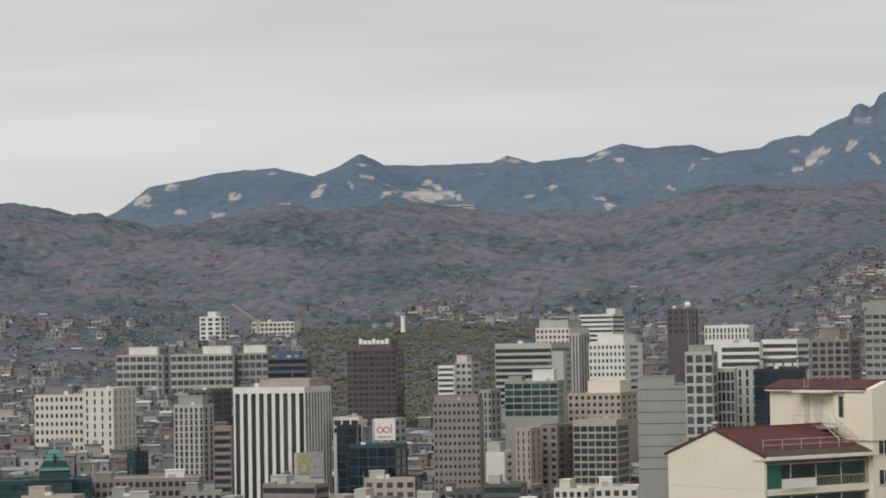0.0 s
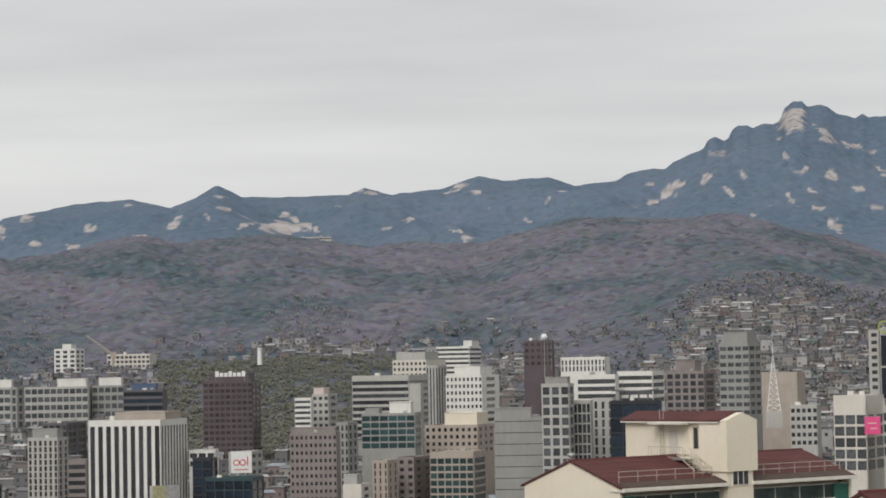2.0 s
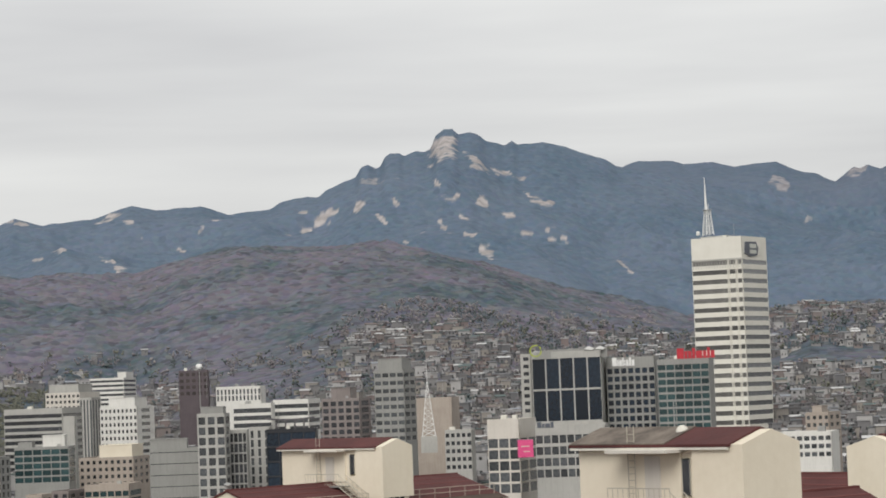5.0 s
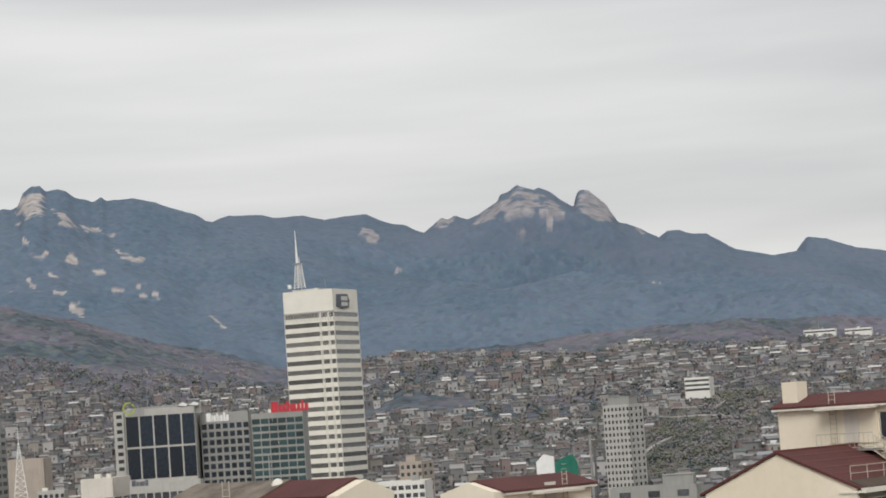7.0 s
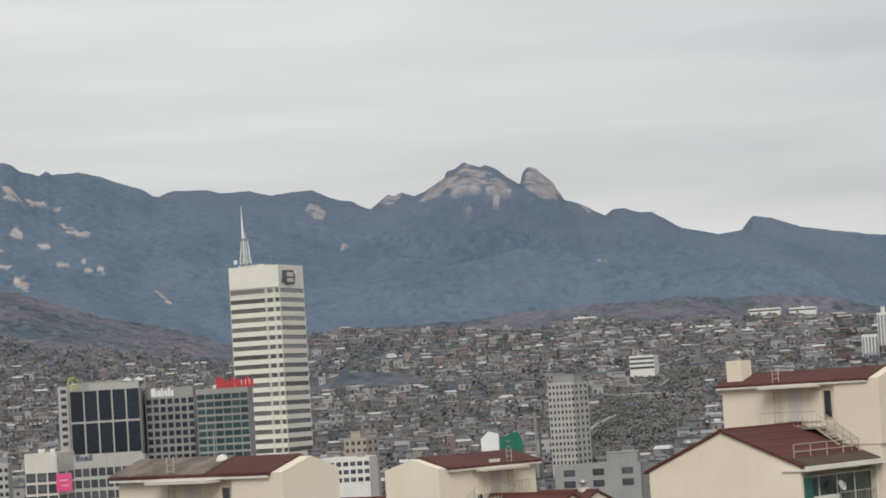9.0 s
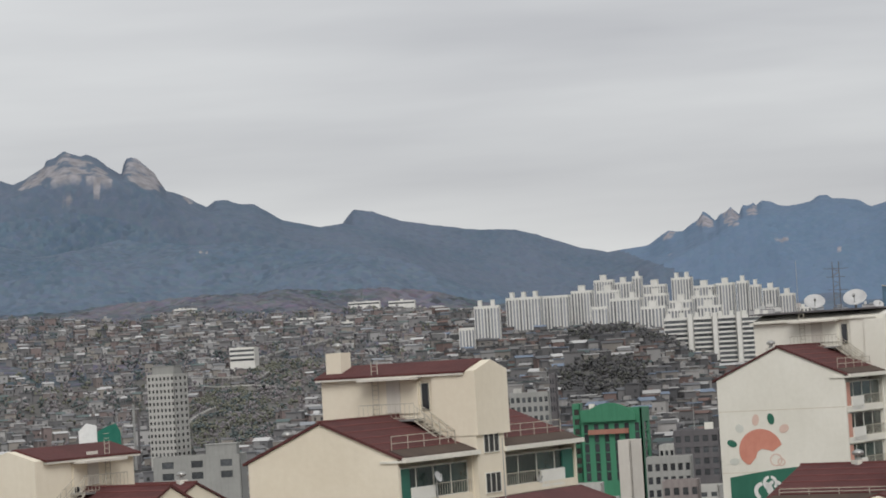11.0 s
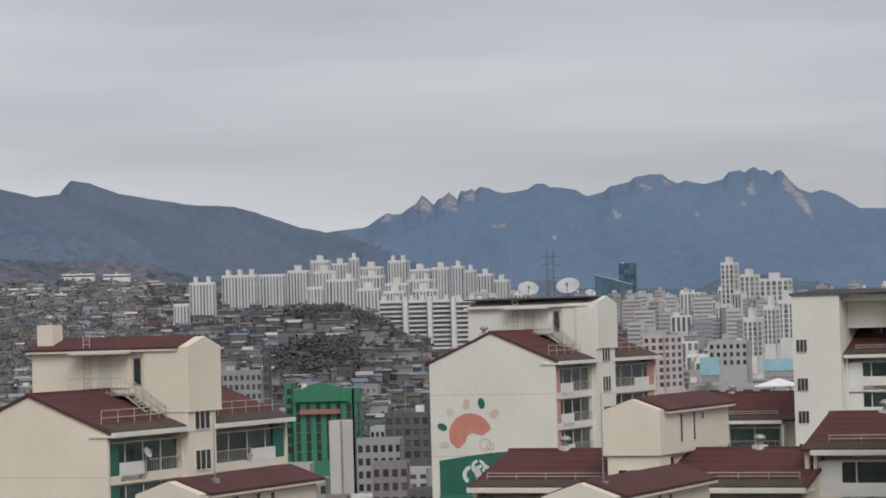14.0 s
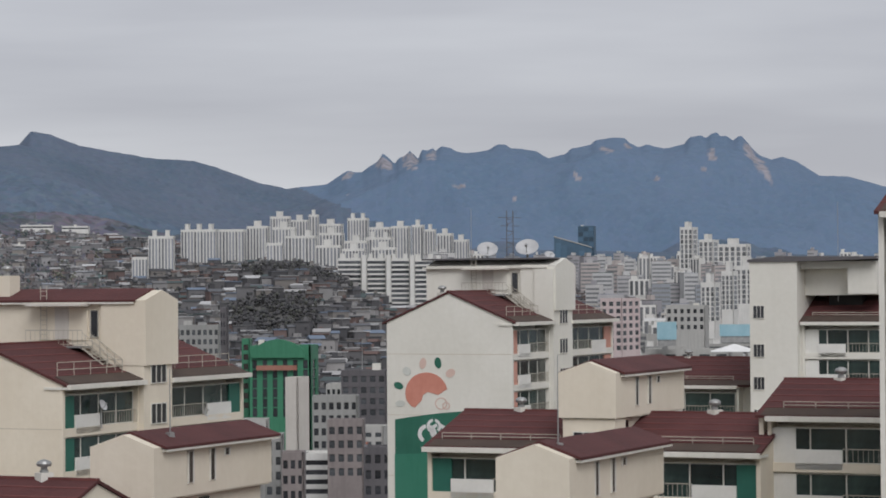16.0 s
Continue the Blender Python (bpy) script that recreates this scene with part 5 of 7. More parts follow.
block("cream apartment block showing a red roof slope", 62.8, 181.1, -62, 20.0, 10.8, 38.2, 2.2, SIDE, "cream", M_GREENPANEL)
block("cream apartment block with a lift house low on the slope", 58.4, 114.2, -62, 19.8, 11.5, 34.6, 2.2, SIDE, "cream", M_GREENPANEL, pent=(8.5, 3.2, 40.5))
block("cream apartment block with twin red roofs and railings", 88.3, 114.2, -62, 19.8, 11.5, 39.0, 1.7, SIDE, "cream", M_GREENPANEL, pent=(8.5, 3.1, 43.3))
block("cream apartment block with a lift house in front of the others", 68.6, 95.6, -62, 19.8, 12.5, 34.8, 2.2, SIDE, "cream", M_GREENPANEL, pent=(8.5, 3.2, 40.4))
block("cream apartment block with wide glazed balconies", 99.3, 98.5, -62, 20.0, 11.0, 40.9, 1.7, [("flat", 0.6, 8.5), ("stair", 9.1, 3.1), ("flat", 12.2, 7.6)], "cream", M_WHITEPANEL)
WB = block("white apartment block with a tall blind stair tower", 151.4, 145.5, -62, 20.0, 11.0, 45.1, 2.2, [("flat", 0.4, 7.4), ("flat", 8.0, 8.0)], "offwhite", M_WHITEPANEL)
part("stair_tower", Solid().box(-3.9, 0.15, -0.9, 8.0, 0, 50.1), WALLS["offwhite"], WB)
part("tower_coping", Solid().prism([(-4.05, 50.1), (0.3, 50.1), (6.8, 50.25), (6.8, 50.45), (-1.5, 50.55), (-4.05, 50.3)], "y", -1.05, 8.1), WALLS["darkgrey"], WB)
part("lift_house", Solid().box(0.15, 6.6, 1.6, 8.0, 47.3, 50.1), WALLS["offwhite"], WB)
part("lift_house_beam", Solid().box(0.15, 6.6, 0.2, 1.6, 49.5, 50.1), WALLS["offwhite"], WB)
part("lift_house_pier", Solid().box(4.2, 6.6, 0.0, 1.6, 47.4, 49.5), WALLS["offwhite"], WB)
# a dark box stands for the shade below the lift house
part("dark_recess", Solid().box(1.8, 4.6, 3.0, 6.0, 45.4, 47.3), M_DARK, WB)
for _z in (47.0, 44.2, 41.5, 38.8, 36.1):
    _f = part("stair_window", SHARED[("stair_window", 1.5)], None, WB, at=(-3.6, -0.97, _z - (2.0 if _z < 47 else 1.6)))
    part("pane", SHARED[("stair_pane", 1.5)], None, _f)
    _f.scale = (0.5, 1, 0.85)
block("cream apartment block behind a neighbour with a red roof", 147.6, 162.4, -62, 12.5, 13.0, 39.6, 2.1, [("flat", 0.4, 9.6)], "offwhite", M_WHITEPANEL)
block("tall white apartment block at the edge of the estate", 89.2, 80.5, -62, 14.0, 11.0, 51.5, 2.0, [("flat", 0.3, 6.5), ("flat", 7.0, 6.5)], "offwhite", M_WHITEPANEL)
block("cream apartment block with only its red roof in sight", 43.9, 114.9, -62, 20.0, 11.0, 37.2, 2.1, SIDE, "cream", M_GREENPANEL)


# ---- the sea of low houses, trees and lesser blocks ----
def free(x, y, reach):
    return all((x - a) ** 2 + (y - b) ** 2 > (reach + c) ** 2 for a, b, c in TAKEN)


# farther houses: haze is put into these paints, paler than the hill town's
HOUSE_WALL = palette("hazed_house_walls", [(0.336, 0.332, 0.328), (0.227, 0.223, 0.223), (0.160, 0.157, 0.160), (0.210, 0.181, 0.172), (0.386, 0.378, 0.370), (0.143, 0.143, 0.147), (0.286, 0.265, 0.239), (0.193, 0.190, 0.192), (0.210, 0.168, 0.160)])
HOUSE_ROOF = palette("hazed_house_roofs", [(0.134, 0.134, 0.139), (0.210, 0.210, 0.210), (0.109, 0.113, 0.118), (0.336, 0.336, 0.332), (0.160, 0.160, 0.160), (0.109, 0.143, 0.139), (0.168, 0.139, 0.130), (0.126, 0.126, 0.130), (0.504, 0.504, 0.500), (0.176, 0.181, 0.189), (0.420, 0.416, 0.412), (0.260, 0.277, 0.302)])
HILL_TOWN_WALL = palette("hill_town_walls", [(0.25, 0.245, 0.24), (0.16, 0.157, 0.158), (0.095, 0.093, 0.096), (0.16, 0.115, 0.105), (0.31, 0.30, 0.29), (0.08, 0.08, 0.084), (0.20, 0.186, 0.17), (0.125, 0.122, 0.124)])
HILL_TOWN_ROOF = palette("hill_town_roofs", [(0.08, 0.08, 0.085), (0.15, 0.15, 0.15), (0.06, 0.064, 0.068), (0.28, 0.28, 0.275), (0.10, 0.10, 0.10), (0.065, 0.09, 0.09), (0.14, 0.092, 0.08), (0.07, 0.07, 0.075), (0.46, 0.46, 0.455), (0.12, 0.125, 0.135), (0.36, 0.355, 0.35), (0.16, 0.20, 0.26)])
HOUSE_GLASS = surface("house_windows", (0.02, 0.022, 0.025), (0.07, 0.07, 0.07), 0.3, 3.0, 0.5, 0.0)


def add_house(s, x, y, z, turn, w, d, h, pitched, slot=0):
    c, q = math.cos(turn), math.sin(turn)
    lo = len(s.v)
    s.box(-w / 2, w / 2, -d / 2, d / 2, -4, h, slot)
    if pitched:
        s.prism([(-d / 2 - 0.4, h), (d / 2 + 0.4, h), (0, h + d * 0.22)], "x", -w / 2 - 0.4, w / 2 + 0.4, slot + 1)
    else:
        s.box(-w / 2 - 0.35, w / 2 + 0.35, -d / 2 - 0.35, d / 2 + 0.35, h, h + 0.45, slot + 1)
        if random.random() < 0.6:
            a = random.uniform(-0.3, 0.1) * w
            s.box(a, a + w * 0.28, -d * 0.2, d * 0.25, h + 0.45, h + 1.9, slot)
    for k in range(max(1, int(h // 2.9))):
        for e in (-0.24, 0.22):
            if random.random() < 0.8:
                ww = random.uniform(0.1, 0.2) * w
                s.box(e * w - ww / 2, e * w + ww / 2, -d / 2 - 0.06, -d / 2 + 0.02, 0.9 + k * 2.9, min(2.2 + k * 2.9, h - 0.2), slot + 2)
    for i in range(lo, len(s.v)):
        a, b, e = s.v[i]
        s.v[i] = (x + a * c - b * q, y + a * q + b * c, z + e)


def is_park(b, r):
    """The wooded rise behind the dark tower, the bank below the curved road, and two groves on the crowded hill."""
    if b < 5:
        return -3.2 < b < 3.4 and 1150 < r < 1690
    if b < 30:
        return 24.4 < b < 26.9 and 1020 < r < 1300 - 90 * abs(b - 25.6) or (26.2 < b < 27.4 and 1290 < r < 1400)
    return (33.2 < b < 35.2 and 1050 < r < 1135) or (33.7 < b < 36.0 and 1225 < r < 1300)


# where the houses end and the woods begin: bearing and distance
TOWN_EDGE = [(-10.0, 1724), (-7.5, 1700), (-5.0, 1700), (-2.9, 1724), (4.3, 1764), (6.5, 1620), (7.5, 1616), (8.5, 1664), (9.4, 1700), (10.2, 1760), (11.4, 1744), (12.7, 1736), (13.9, 1800), (15.2, 1808), (16.5, 1824), (18.6, 1850), (19.6, 1700), (20.9, 1692), (22.2, 1828), (23.5, 1684), (24.8, 1788), (26.1, 1628), (28.0, 1644), (29.7, 1850), (30.1, 1850), (33.0, 1800), (52.0, 1800)]


def low_town():
    rnd = random.Random(11)
    random.seed(5)
    s = Solid()
    sites = []
    r = 420.0
    while r < 1860:
        step = 9.0 if r < 900 else 7.2
        n = int(r * radians(61.5) / step)
        for k in range(n):
            b = -12 + 61.5 * (k + rnd.uniform(0.1, 0.9)) / n
            rr = r + rnd.uniform(-0.4, 0.4) * 9
            x, y = rr * math.sin(radians(b)), rr * math.cos(radians(b))
            edge = float(along(TOWN_EDGE, b))
            if rr > edge + 40:
                continue
            # groves between the houses, thicker towards the woods
            grove = ((0.12 if b < 5 else 0.2) + 0.34 * min(1, max(0, (rr - 1000) / 350)) if b < 30.5 else 0.2) + 0.35 * max(0, 1 - (edge - rr) / 160) + 0.55 * float(rough_sum(x, y, 95, 2, 91)) * (rr > 850)
            if is_park(b, rr) or rnd.random() < grove:
                if rnd.random() < (0.7 if is_park(b, rr) else 0.3 if b < 9 else 0.7):
                    sites.append((b, rr))
                continue
            if (b < 23 and (rr < 690 or (rr < 1000 and rnd.random() < 0.4))) or not free(x, y, 4):
                continue
            h = rnd.choice((2.6, 3.0, 5.2, 5.6, 5.8, 8.0)) if rr > 900 or b > 23 else rnd.choice((2.8, 3.2, 4.2))
            small = 1.0 if rr < 1150 or b > 30.5 else 0.78
            if 1000 < rr < 1200 and b < 26:
                h += rnd.choice((0, 0, 2.9, 5.8))
            add_house(s, x, y, ground_at(x, y), radians(-b + rnd.gauss(0, 18)), rnd.uniform(4.5, 9.5) * small, rnd.uniform(4.2, 6.5) * small, h * rnd.uniform(0.6, 0.95) * small, rnd.random() < 0.32, 0 if b < 30.5 else 3)
        r += 10.5 if r < 900 else 8.4
    me = bpy.data.meshes.new("low_houses")
    me.from_pydata(s.v, [], s.f)
    for m in (HOUSE_WALL, HOUSE_ROOF, HOUSE_GLASS, HILL_TOWN_WALL, HILL_TOWN_ROOF, HOUSE_GLASS):
        me.materials.append(m)
    me.polygons.foreach_set("material_index", s.m)
    tagged(new("low_houses", me), "crowded low houses with flat and tiled roofs", "houses", kind="stuff")
    return sites


def clump(s, c, r, rnd, slot):
    """A ragged tuft of foliage."""
    ico = [(0, 0, 1), (0.89, 0, 0.45), (0.28, 0.85, 0.45), (-0.72, 0.53, 0.45), (-0.72, -0.53, 0.45), (0.28, -0.85, 0.45), (0.72, 0.53, -0.45), (-0.28, 0.85, -0.45), (-0.89, 0, -0.45), (-0.28, -0.85, -0.45), (0.72, -0.53, -0.45), (0, 0, -1)]
    fs = [(0, 1, 2), (0, 2, 3), (0, 3, 4), (0, 4, 5), (0, 5, 1), (1, 6, 2), (2, 7, 3), (3, 8, 4), (4, 9, 5), (5, 10, 1), (6, 7, 2), (7, 8, 3), (8, 9, 4), (9, 10, 5), (10, 6, 1), (11, 7, 6), (11, 8, 7), (11, 9, 8), (11, 10, 9), (11, 6, 10)]
    s.add([tuple(c[i] + v[i] * r * rnd.uniform(0.6, 1.3) for i in range(3)) for v in ico], fs, slot)


TREE_BARK = surface("tree_bark", (0.06, 0.05, 0.045), (0.11, 0.095, 0.08), 0.95, 1.0, 0.2, 0.3)
LEAVES = palette("spring_leaves", [(0.15, 0.154, 0.118), (0.145, 0.15, 0.118), (0.158, 0.16, 0.124), (0.138, 0.145, 0.116), (0.165, 0.167, 0.128)], 0.95)
TWIGS = palette("leafless_crowns", [(0.207, 0.188, 0.199), (0.190, 0.176, 0.188), (0.230, 0.211, 0.218), (0.185, 0.179, 0.179), (0.174, 0.174, 0.176)], 0.95)
BLOSSOM = palette("pale_blossom", [(0.26, 0.242, 0.24), (0.22, 0.208, 0.21), (0.32, 0.30, 0.295)], 0.95)
PINE = palette("dark_pine_crowns", [(0.098, 0.121, 0.120), (0.109, 0.130, 0.129), (0.090, 0.110, 0.113)], 0.95)

DARK_TWIGS = palette("dark_bare_crowns", [(0.078, 0.076, 0.08), (0.09, 0.088, 0.09), (0.068, 0.07, 0.072), (0.085, 0.088, 0.076)], 0.95)


def small_trees(sites):
    rnd = random.Random(23)
    s = Solid()

    def tree(x, y, h, slot, tufts, spread, size):
        z = ground_at(x, y)
        s.rod((x, y, z - 0.5), (x, y, z + h * 0.55), 0.16, 5, 0.07, 0)
        for _ in range(tufts):
            a, q = rnd.uniform(0, 6.28), rnd.uniform(0.05, spread) * h
            clump(s, (x + q * math.cos(a), y + q * math.sin(a), z + h * rnd.uniform(0.15, 0.85)), rnd.uniform(0.7, 1.2) * size * h, rnd, slot)

    for b, r in sites:
        park = is_park(b, r)
        for _ in range(3 if park else 1):
            bb, rr = b + rnd.uniform(-0.2, 0.2), r + rnd.uniform(-5, 5)
            x, y = rr * math.sin(radians(bb)), rr * math.cos(radians(bb))
            if not free(x, y, 1) or (b < 23 and rr < 1150 and not park):
                continue
            if park:
                slot = (1 if rnd.random() < 0.93 else 2) if b < 5 else (1 if rnd.random() < 0.45 else 4 if rnd.random() < 0.5 else 2) if b < 30 else 5
                if b < 30:
                    tree(x, y, rnd.uniform(2.6, 4.2), slot, 10, 0.9, 0.17)
                else:
                    tree(x, y, rnd.uniform(4.0, 7.5), slot, 11, 0.5, 0.12)
            elif b < 30.5:
                tree(x, y, rnd.uniform(3.8, 6.6), 3 if rnd.random() < 0.04 else 1 if rnd.random() < 0.12 else 4 if rnd.random() < 0.3 else 2, 7, 0.6, 0.15)
            else:
                tree(x, y, rnd.uniform(3.0, 6.0), 5 if rnd.random() < 0.7 else 2, 6, 0.5, 0.14)
    # blossom that stands out on the front hill, in drifts
    for _ in range(5200):
        b = rnd.uniform(-11.5, 16)
        r = float(along(TOWN_EDGE, b)) + rnd.uniform(-40, 300) * rnd.random() ** 0.8
        x, y = r * math.sin(radians(b)), r * math.cos(radians(b))
        if float(rough_sum(x, y, 110, 2, 31)) < 0.45 or rnd.random() < 0.35 or not free(x, y, 2) or is_park(b, r):
            continue
        tree(x, y, rnd.uniform(2.0, 3.6), 3, 5, 0.8, 0.17)
    me = bpy.data.meshes.new("trees")
    me.from_pydata(s.v, [], s.f)
    for m in (TREE_BARK, LEAVES, TWIGS, BLOSSOM, PINE, DARK_TWIGS):
        me.materials.append(m)
    me.polygons.foreach_set("material_index", s.m)
    me.polygons.foreach_set("use_smooth", np.ones(len(s.f), bool))
    tagged(new("trees", me), "bare and freshly green trees among the houses", "trees", kind="stuff")


def curved_road(label, places, width, wall):
    """A road cut into the slope, with a concrete retaining wall on its lower side. places: bearing and distance."""
    pts = []
    for (b0, r0), (b1, r1) in zip(places, places[1:]):
        for k in range(6):
            f = k / 6
            b, r = b0 + (b1 - b0) * f, r0 + (r1 - r0) * f
            x, y = r * math.sin(radians(b)), r * math.cos(radians(b))
            pts.append(Vector((x, y, ground_at(x, y) + wall)))
    for _ in range(3):
        pts = pts[:1] + [(a + 2 * b + c) / 4 for a, b, c in zip(pts, pts[1:], pts[2:])] + pts[-1:]
    road, kerb = Solid(), Solid()
    for p, q in zip(pts, pts[1:]):
        d = (q - p).normalized()
        n = Vector((-d.y, d.x, 0))
        if n.dot(p) > 0:
            n = -n
        a, b, c, e = p + n * width / 2, q + n * width / 2, q - n * width / 2, p - n * width / 2
        drop = Vector((0, 0, -wall - 1.5))
        road.add([tuple(v) for v in (a, b, c, e)] + [tuple(v + drop) for v in (a, b, c, e)], [(0, 1, 2, 3), (7, 6, 5, 4), (0, 4, 5, 1), (1, 5, 6, 2), (2, 6, 7, 3), (3, 7, 4, 0)])
        up = Vector((0, 0, 0.8))
        a2, b2 = a + n * 0.3, b + n * 0.3
        kerb.add([tuple(v) for v in (a, b, b2, a2)] + [tuple(v + up) for v in (a, b, b2, a2)], [(3, 2, 1, 0), (4, 5, 6, 7), (0, 1, 5, 4), (1, 2, 6, 5), (2, 3, 7, 6), (3, 0, 4, 7)])
    t = thing("hill_road", label, "road", pose(0, 0, 0), kind="structure")
    part("road_slab", road, surface("pale_road_concrete", (0.20, 0.195, 0.185), (0.31, 0.30, 0.285), 0.9, 6.0, 1.0, 0.2, streaks=0.2), t)
    part("parapet", kerb, WALLS["palegrey"], t)


def hill_roads():
    curved_road("grey road climbing along the wooded slope", [(29.2, 1590), (28.3, 1516), (27.7, 1476), (27.0, 1442), (26.4, 1404), (25.9, 1384)], 6, 2.0)
    curved_road("pale hairpin road with a retaining wall", [(25.9, 1378), (26.4, 1372), (26.62, 1340), (26.4, 1304), (25.7, 1318), (25.0, 1365)], 4.5, 1.6)
    curved_road("straight grey road above a concrete wall", [(26.7, 1252), (25.7, 1262), (24.9, 1318)], 5, 2.4)
    curved_road("narrow pale path through the trees", [(25.35, 1186), (25.0, 1172), (24.7, 1150)], 3, 2.6)


def far_town():
    """Mid and high blocks of flats that fill the flat land to the east: five kinds, each set many times."""
    rnd = random.Random(41)
    kinds = []
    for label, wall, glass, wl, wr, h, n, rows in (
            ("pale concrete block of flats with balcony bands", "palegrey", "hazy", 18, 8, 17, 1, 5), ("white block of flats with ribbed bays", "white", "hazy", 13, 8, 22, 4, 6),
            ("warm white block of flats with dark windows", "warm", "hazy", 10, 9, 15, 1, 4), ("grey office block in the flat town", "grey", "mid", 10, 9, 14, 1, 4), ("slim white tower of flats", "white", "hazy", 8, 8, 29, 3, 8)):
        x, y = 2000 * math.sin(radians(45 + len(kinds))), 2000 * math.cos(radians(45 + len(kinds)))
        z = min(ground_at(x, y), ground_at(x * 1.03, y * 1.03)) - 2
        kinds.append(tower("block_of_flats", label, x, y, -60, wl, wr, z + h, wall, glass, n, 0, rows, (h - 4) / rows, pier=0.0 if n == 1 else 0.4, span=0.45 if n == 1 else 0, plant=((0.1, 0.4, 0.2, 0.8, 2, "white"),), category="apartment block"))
        tagged(kinds[-1], group="blocks of flats in the flat town")
    for k in range(150):
        b, r = rnd.uniform(38.6, 49), rnd.uniform(900, 2300) if k % 3 else rnd.uniform(850, 1400)
        x, y = r * math.sin(radians(b)), r * math.cos(radians(b))
        if not free(x, y, 6):
            continue
        TAKEN.append((x, y, 6))
        copy_thing(kinds[rnd.choice((0, 1, 2, 3, 0, 2) if r < 1600 else (0, 1, 4, 1, 4))], pose(x, y, ground_at(x, y) - 3 - rnd.uniform(0, 4), 0, 0, -b - rnd.uniform(-25, 40)))
    # what lies still farther off
    s = Solid()
    for k in range(620):
        b, r = rnd.uniform(37.5, 49.2), rnd.uniform(1350, 2950)
        x, y = r * math.sin(radians(b)), r * math.cos(radians(b))
        if not free(x, y, 3):
            continue
        w, d, h = rnd.uniform(6, 15), rnd.uniform(5, 9), rnd.choice((6, 8, 10, 13, 16, 20, 26)) * rnd.uniform(0.8, 1.1)
        lo = len(s.v)
        s.box(-w / 2, w / 2, -d / 2, d / 2, -5, h, 0).box(-w / 2 + 0.2, w / 2 - 0.2, -d / 2 + 0.2, d / 2 - 0.2, h, h + 0.4, 1)
        s.box(-w * 0.2, w * 0.12, -d * 0.2, d * 0.25, h + 0.4, h + rnd.uniform(1.6, 3.2), 0)
        for j in range(int(h // 2.6)):
            s.box(-w / 2 + 0.4, w / 2 - 0.4, -d / 2 - 0.05, -d / 2 + 0.02, j * 2.6 + 0.9, j * 2.6 + 2.1, 2)
        q = radians(-b + rnd.gauss(0, 22))
        c, e = math.cos(q), math.sin(q)
        z = ground_at(x, y)
        for i in range(lo, len(s.v)):
            u, v, t = s.v[i]
            s.v[i] = (x + u * c - v * e, y + u * e + v * c, z + t)
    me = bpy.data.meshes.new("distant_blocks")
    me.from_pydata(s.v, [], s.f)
    # the windows are pale because haze is put into their colour
    for m in (palette("distant_walls", [(0.50, 0.50, 0.49), (0.42, 0.41, 0.41), (0.56, 0.55, 0.53), (0.34, 0.33, 0.34), (0.47, 0.42, 0.39), (0.30, 0.32, 0.34)]), HOUSE_ROOF, surface("hazed_distant_windows", (0.16, 0.165, 0.17), (0.26, 0.265, 0.27), 0.4, 6.0, 2.0, 0.0)):
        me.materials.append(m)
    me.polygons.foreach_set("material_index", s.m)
    tagged(new("distant_blocks", me), "crowd of pale distant blocks of flats", "buildings", kind="stuff")


def shop_row():
    """Low shops and offices on the near edge of the town."""
    rnd = random.Random(8)
    for k in range(22):
        b = -10.5 + 17.5 * (k + rnd.uniform(0.2, 0.8)) / 22
        r = rnd.uniform(690, 790)
        x, y = r * math.sin(radians(b)), r * math.cos(radians(b))
        if not free(x, y, 7):
            continue
        wall, tone = rnd.choice((("brown", "brown"), ("brick", "red brick"), ("palegrey", "pale grey"), ("tan", "tan"), ("grey", "grey"), ("warm", "warm white"), ("darkgrey", "dark grey")))
        n = rnd.choice((1, 4, 5))
        tower("shop_building", "low %s commercial building with %s" % (tone, "strip windows" if n == 1 else "square windows"), x, y, -b - rnd.uniform(-6, 28), rnd.uniform(11, 19), rnd.uniform(9, 14), rnd.uniform(0.5, 6.0), wall, rnd.choice(("dark", "mid", "teal")), n, 1, 3, 3.0,
              pier=0.0 if n == 1 else 0.4, span=0.45, plant=((0.1, 0.4, 0.2, 0.8, 2.2, rnd.choice(("white", "palegrey", wall))),))


shop_row()
small_trees(low_town())
hill_roads()
far_town()


# ---- signs, masts, murals and other small things ----
def spot(x, y, z=0.0, facing=True):
    """A pose at a place, turned so that its -y side looks at the viewer."""
    return pose(x, y, z, 0, 0, -math.degrees(math.atan2(x, y)) if facing else 0)


def on_block(x, y, turn, u, v, z):
    c, s = math.cos(radians(turn)), math.sin(radians(turn))
    return (x + u * c - v * s, y + u * s + v * c, z)


M_SIGNRED = surface("red_sign_letters", (0.42, 0.02, 0.035), (0.55, 0.035, 0.05), 0.5, 2.0, 0.5, 0.1)
M_SIGNWHITE = surface("white_sign_paint", (0.66, 0.66, 0.64), (0.80, 0.80, 0.78), 0.6, 2.0, 0.5, 0.1)
M_MAGENTA = surface("magenta_banner", (0.62, 0.06, 0.20), (0.74, 0.11, 0.27), 0.7, 2.0, 0.5, 0.1)
M_LIME = surface("lime_sign_paint", (0.30, 0.36, 0.05), (0.40, 0.45, 0.09), 0.6, 2.0, 0.5, 0.1)
M_NAVY = surface("slate_emblem_paint", (0.07, 0.08, 0.10), (0.12, 0.13, 0.16), 0.6, 2.0, 0.5, 0.1)
M_MURALSALMON = surface("salmon_mural_paint", (0.52, 0.21, 0.15), (0.62, 0.28, 0.21), 0.85, 2.0, 0.4, 0.1, streaks=0.1)
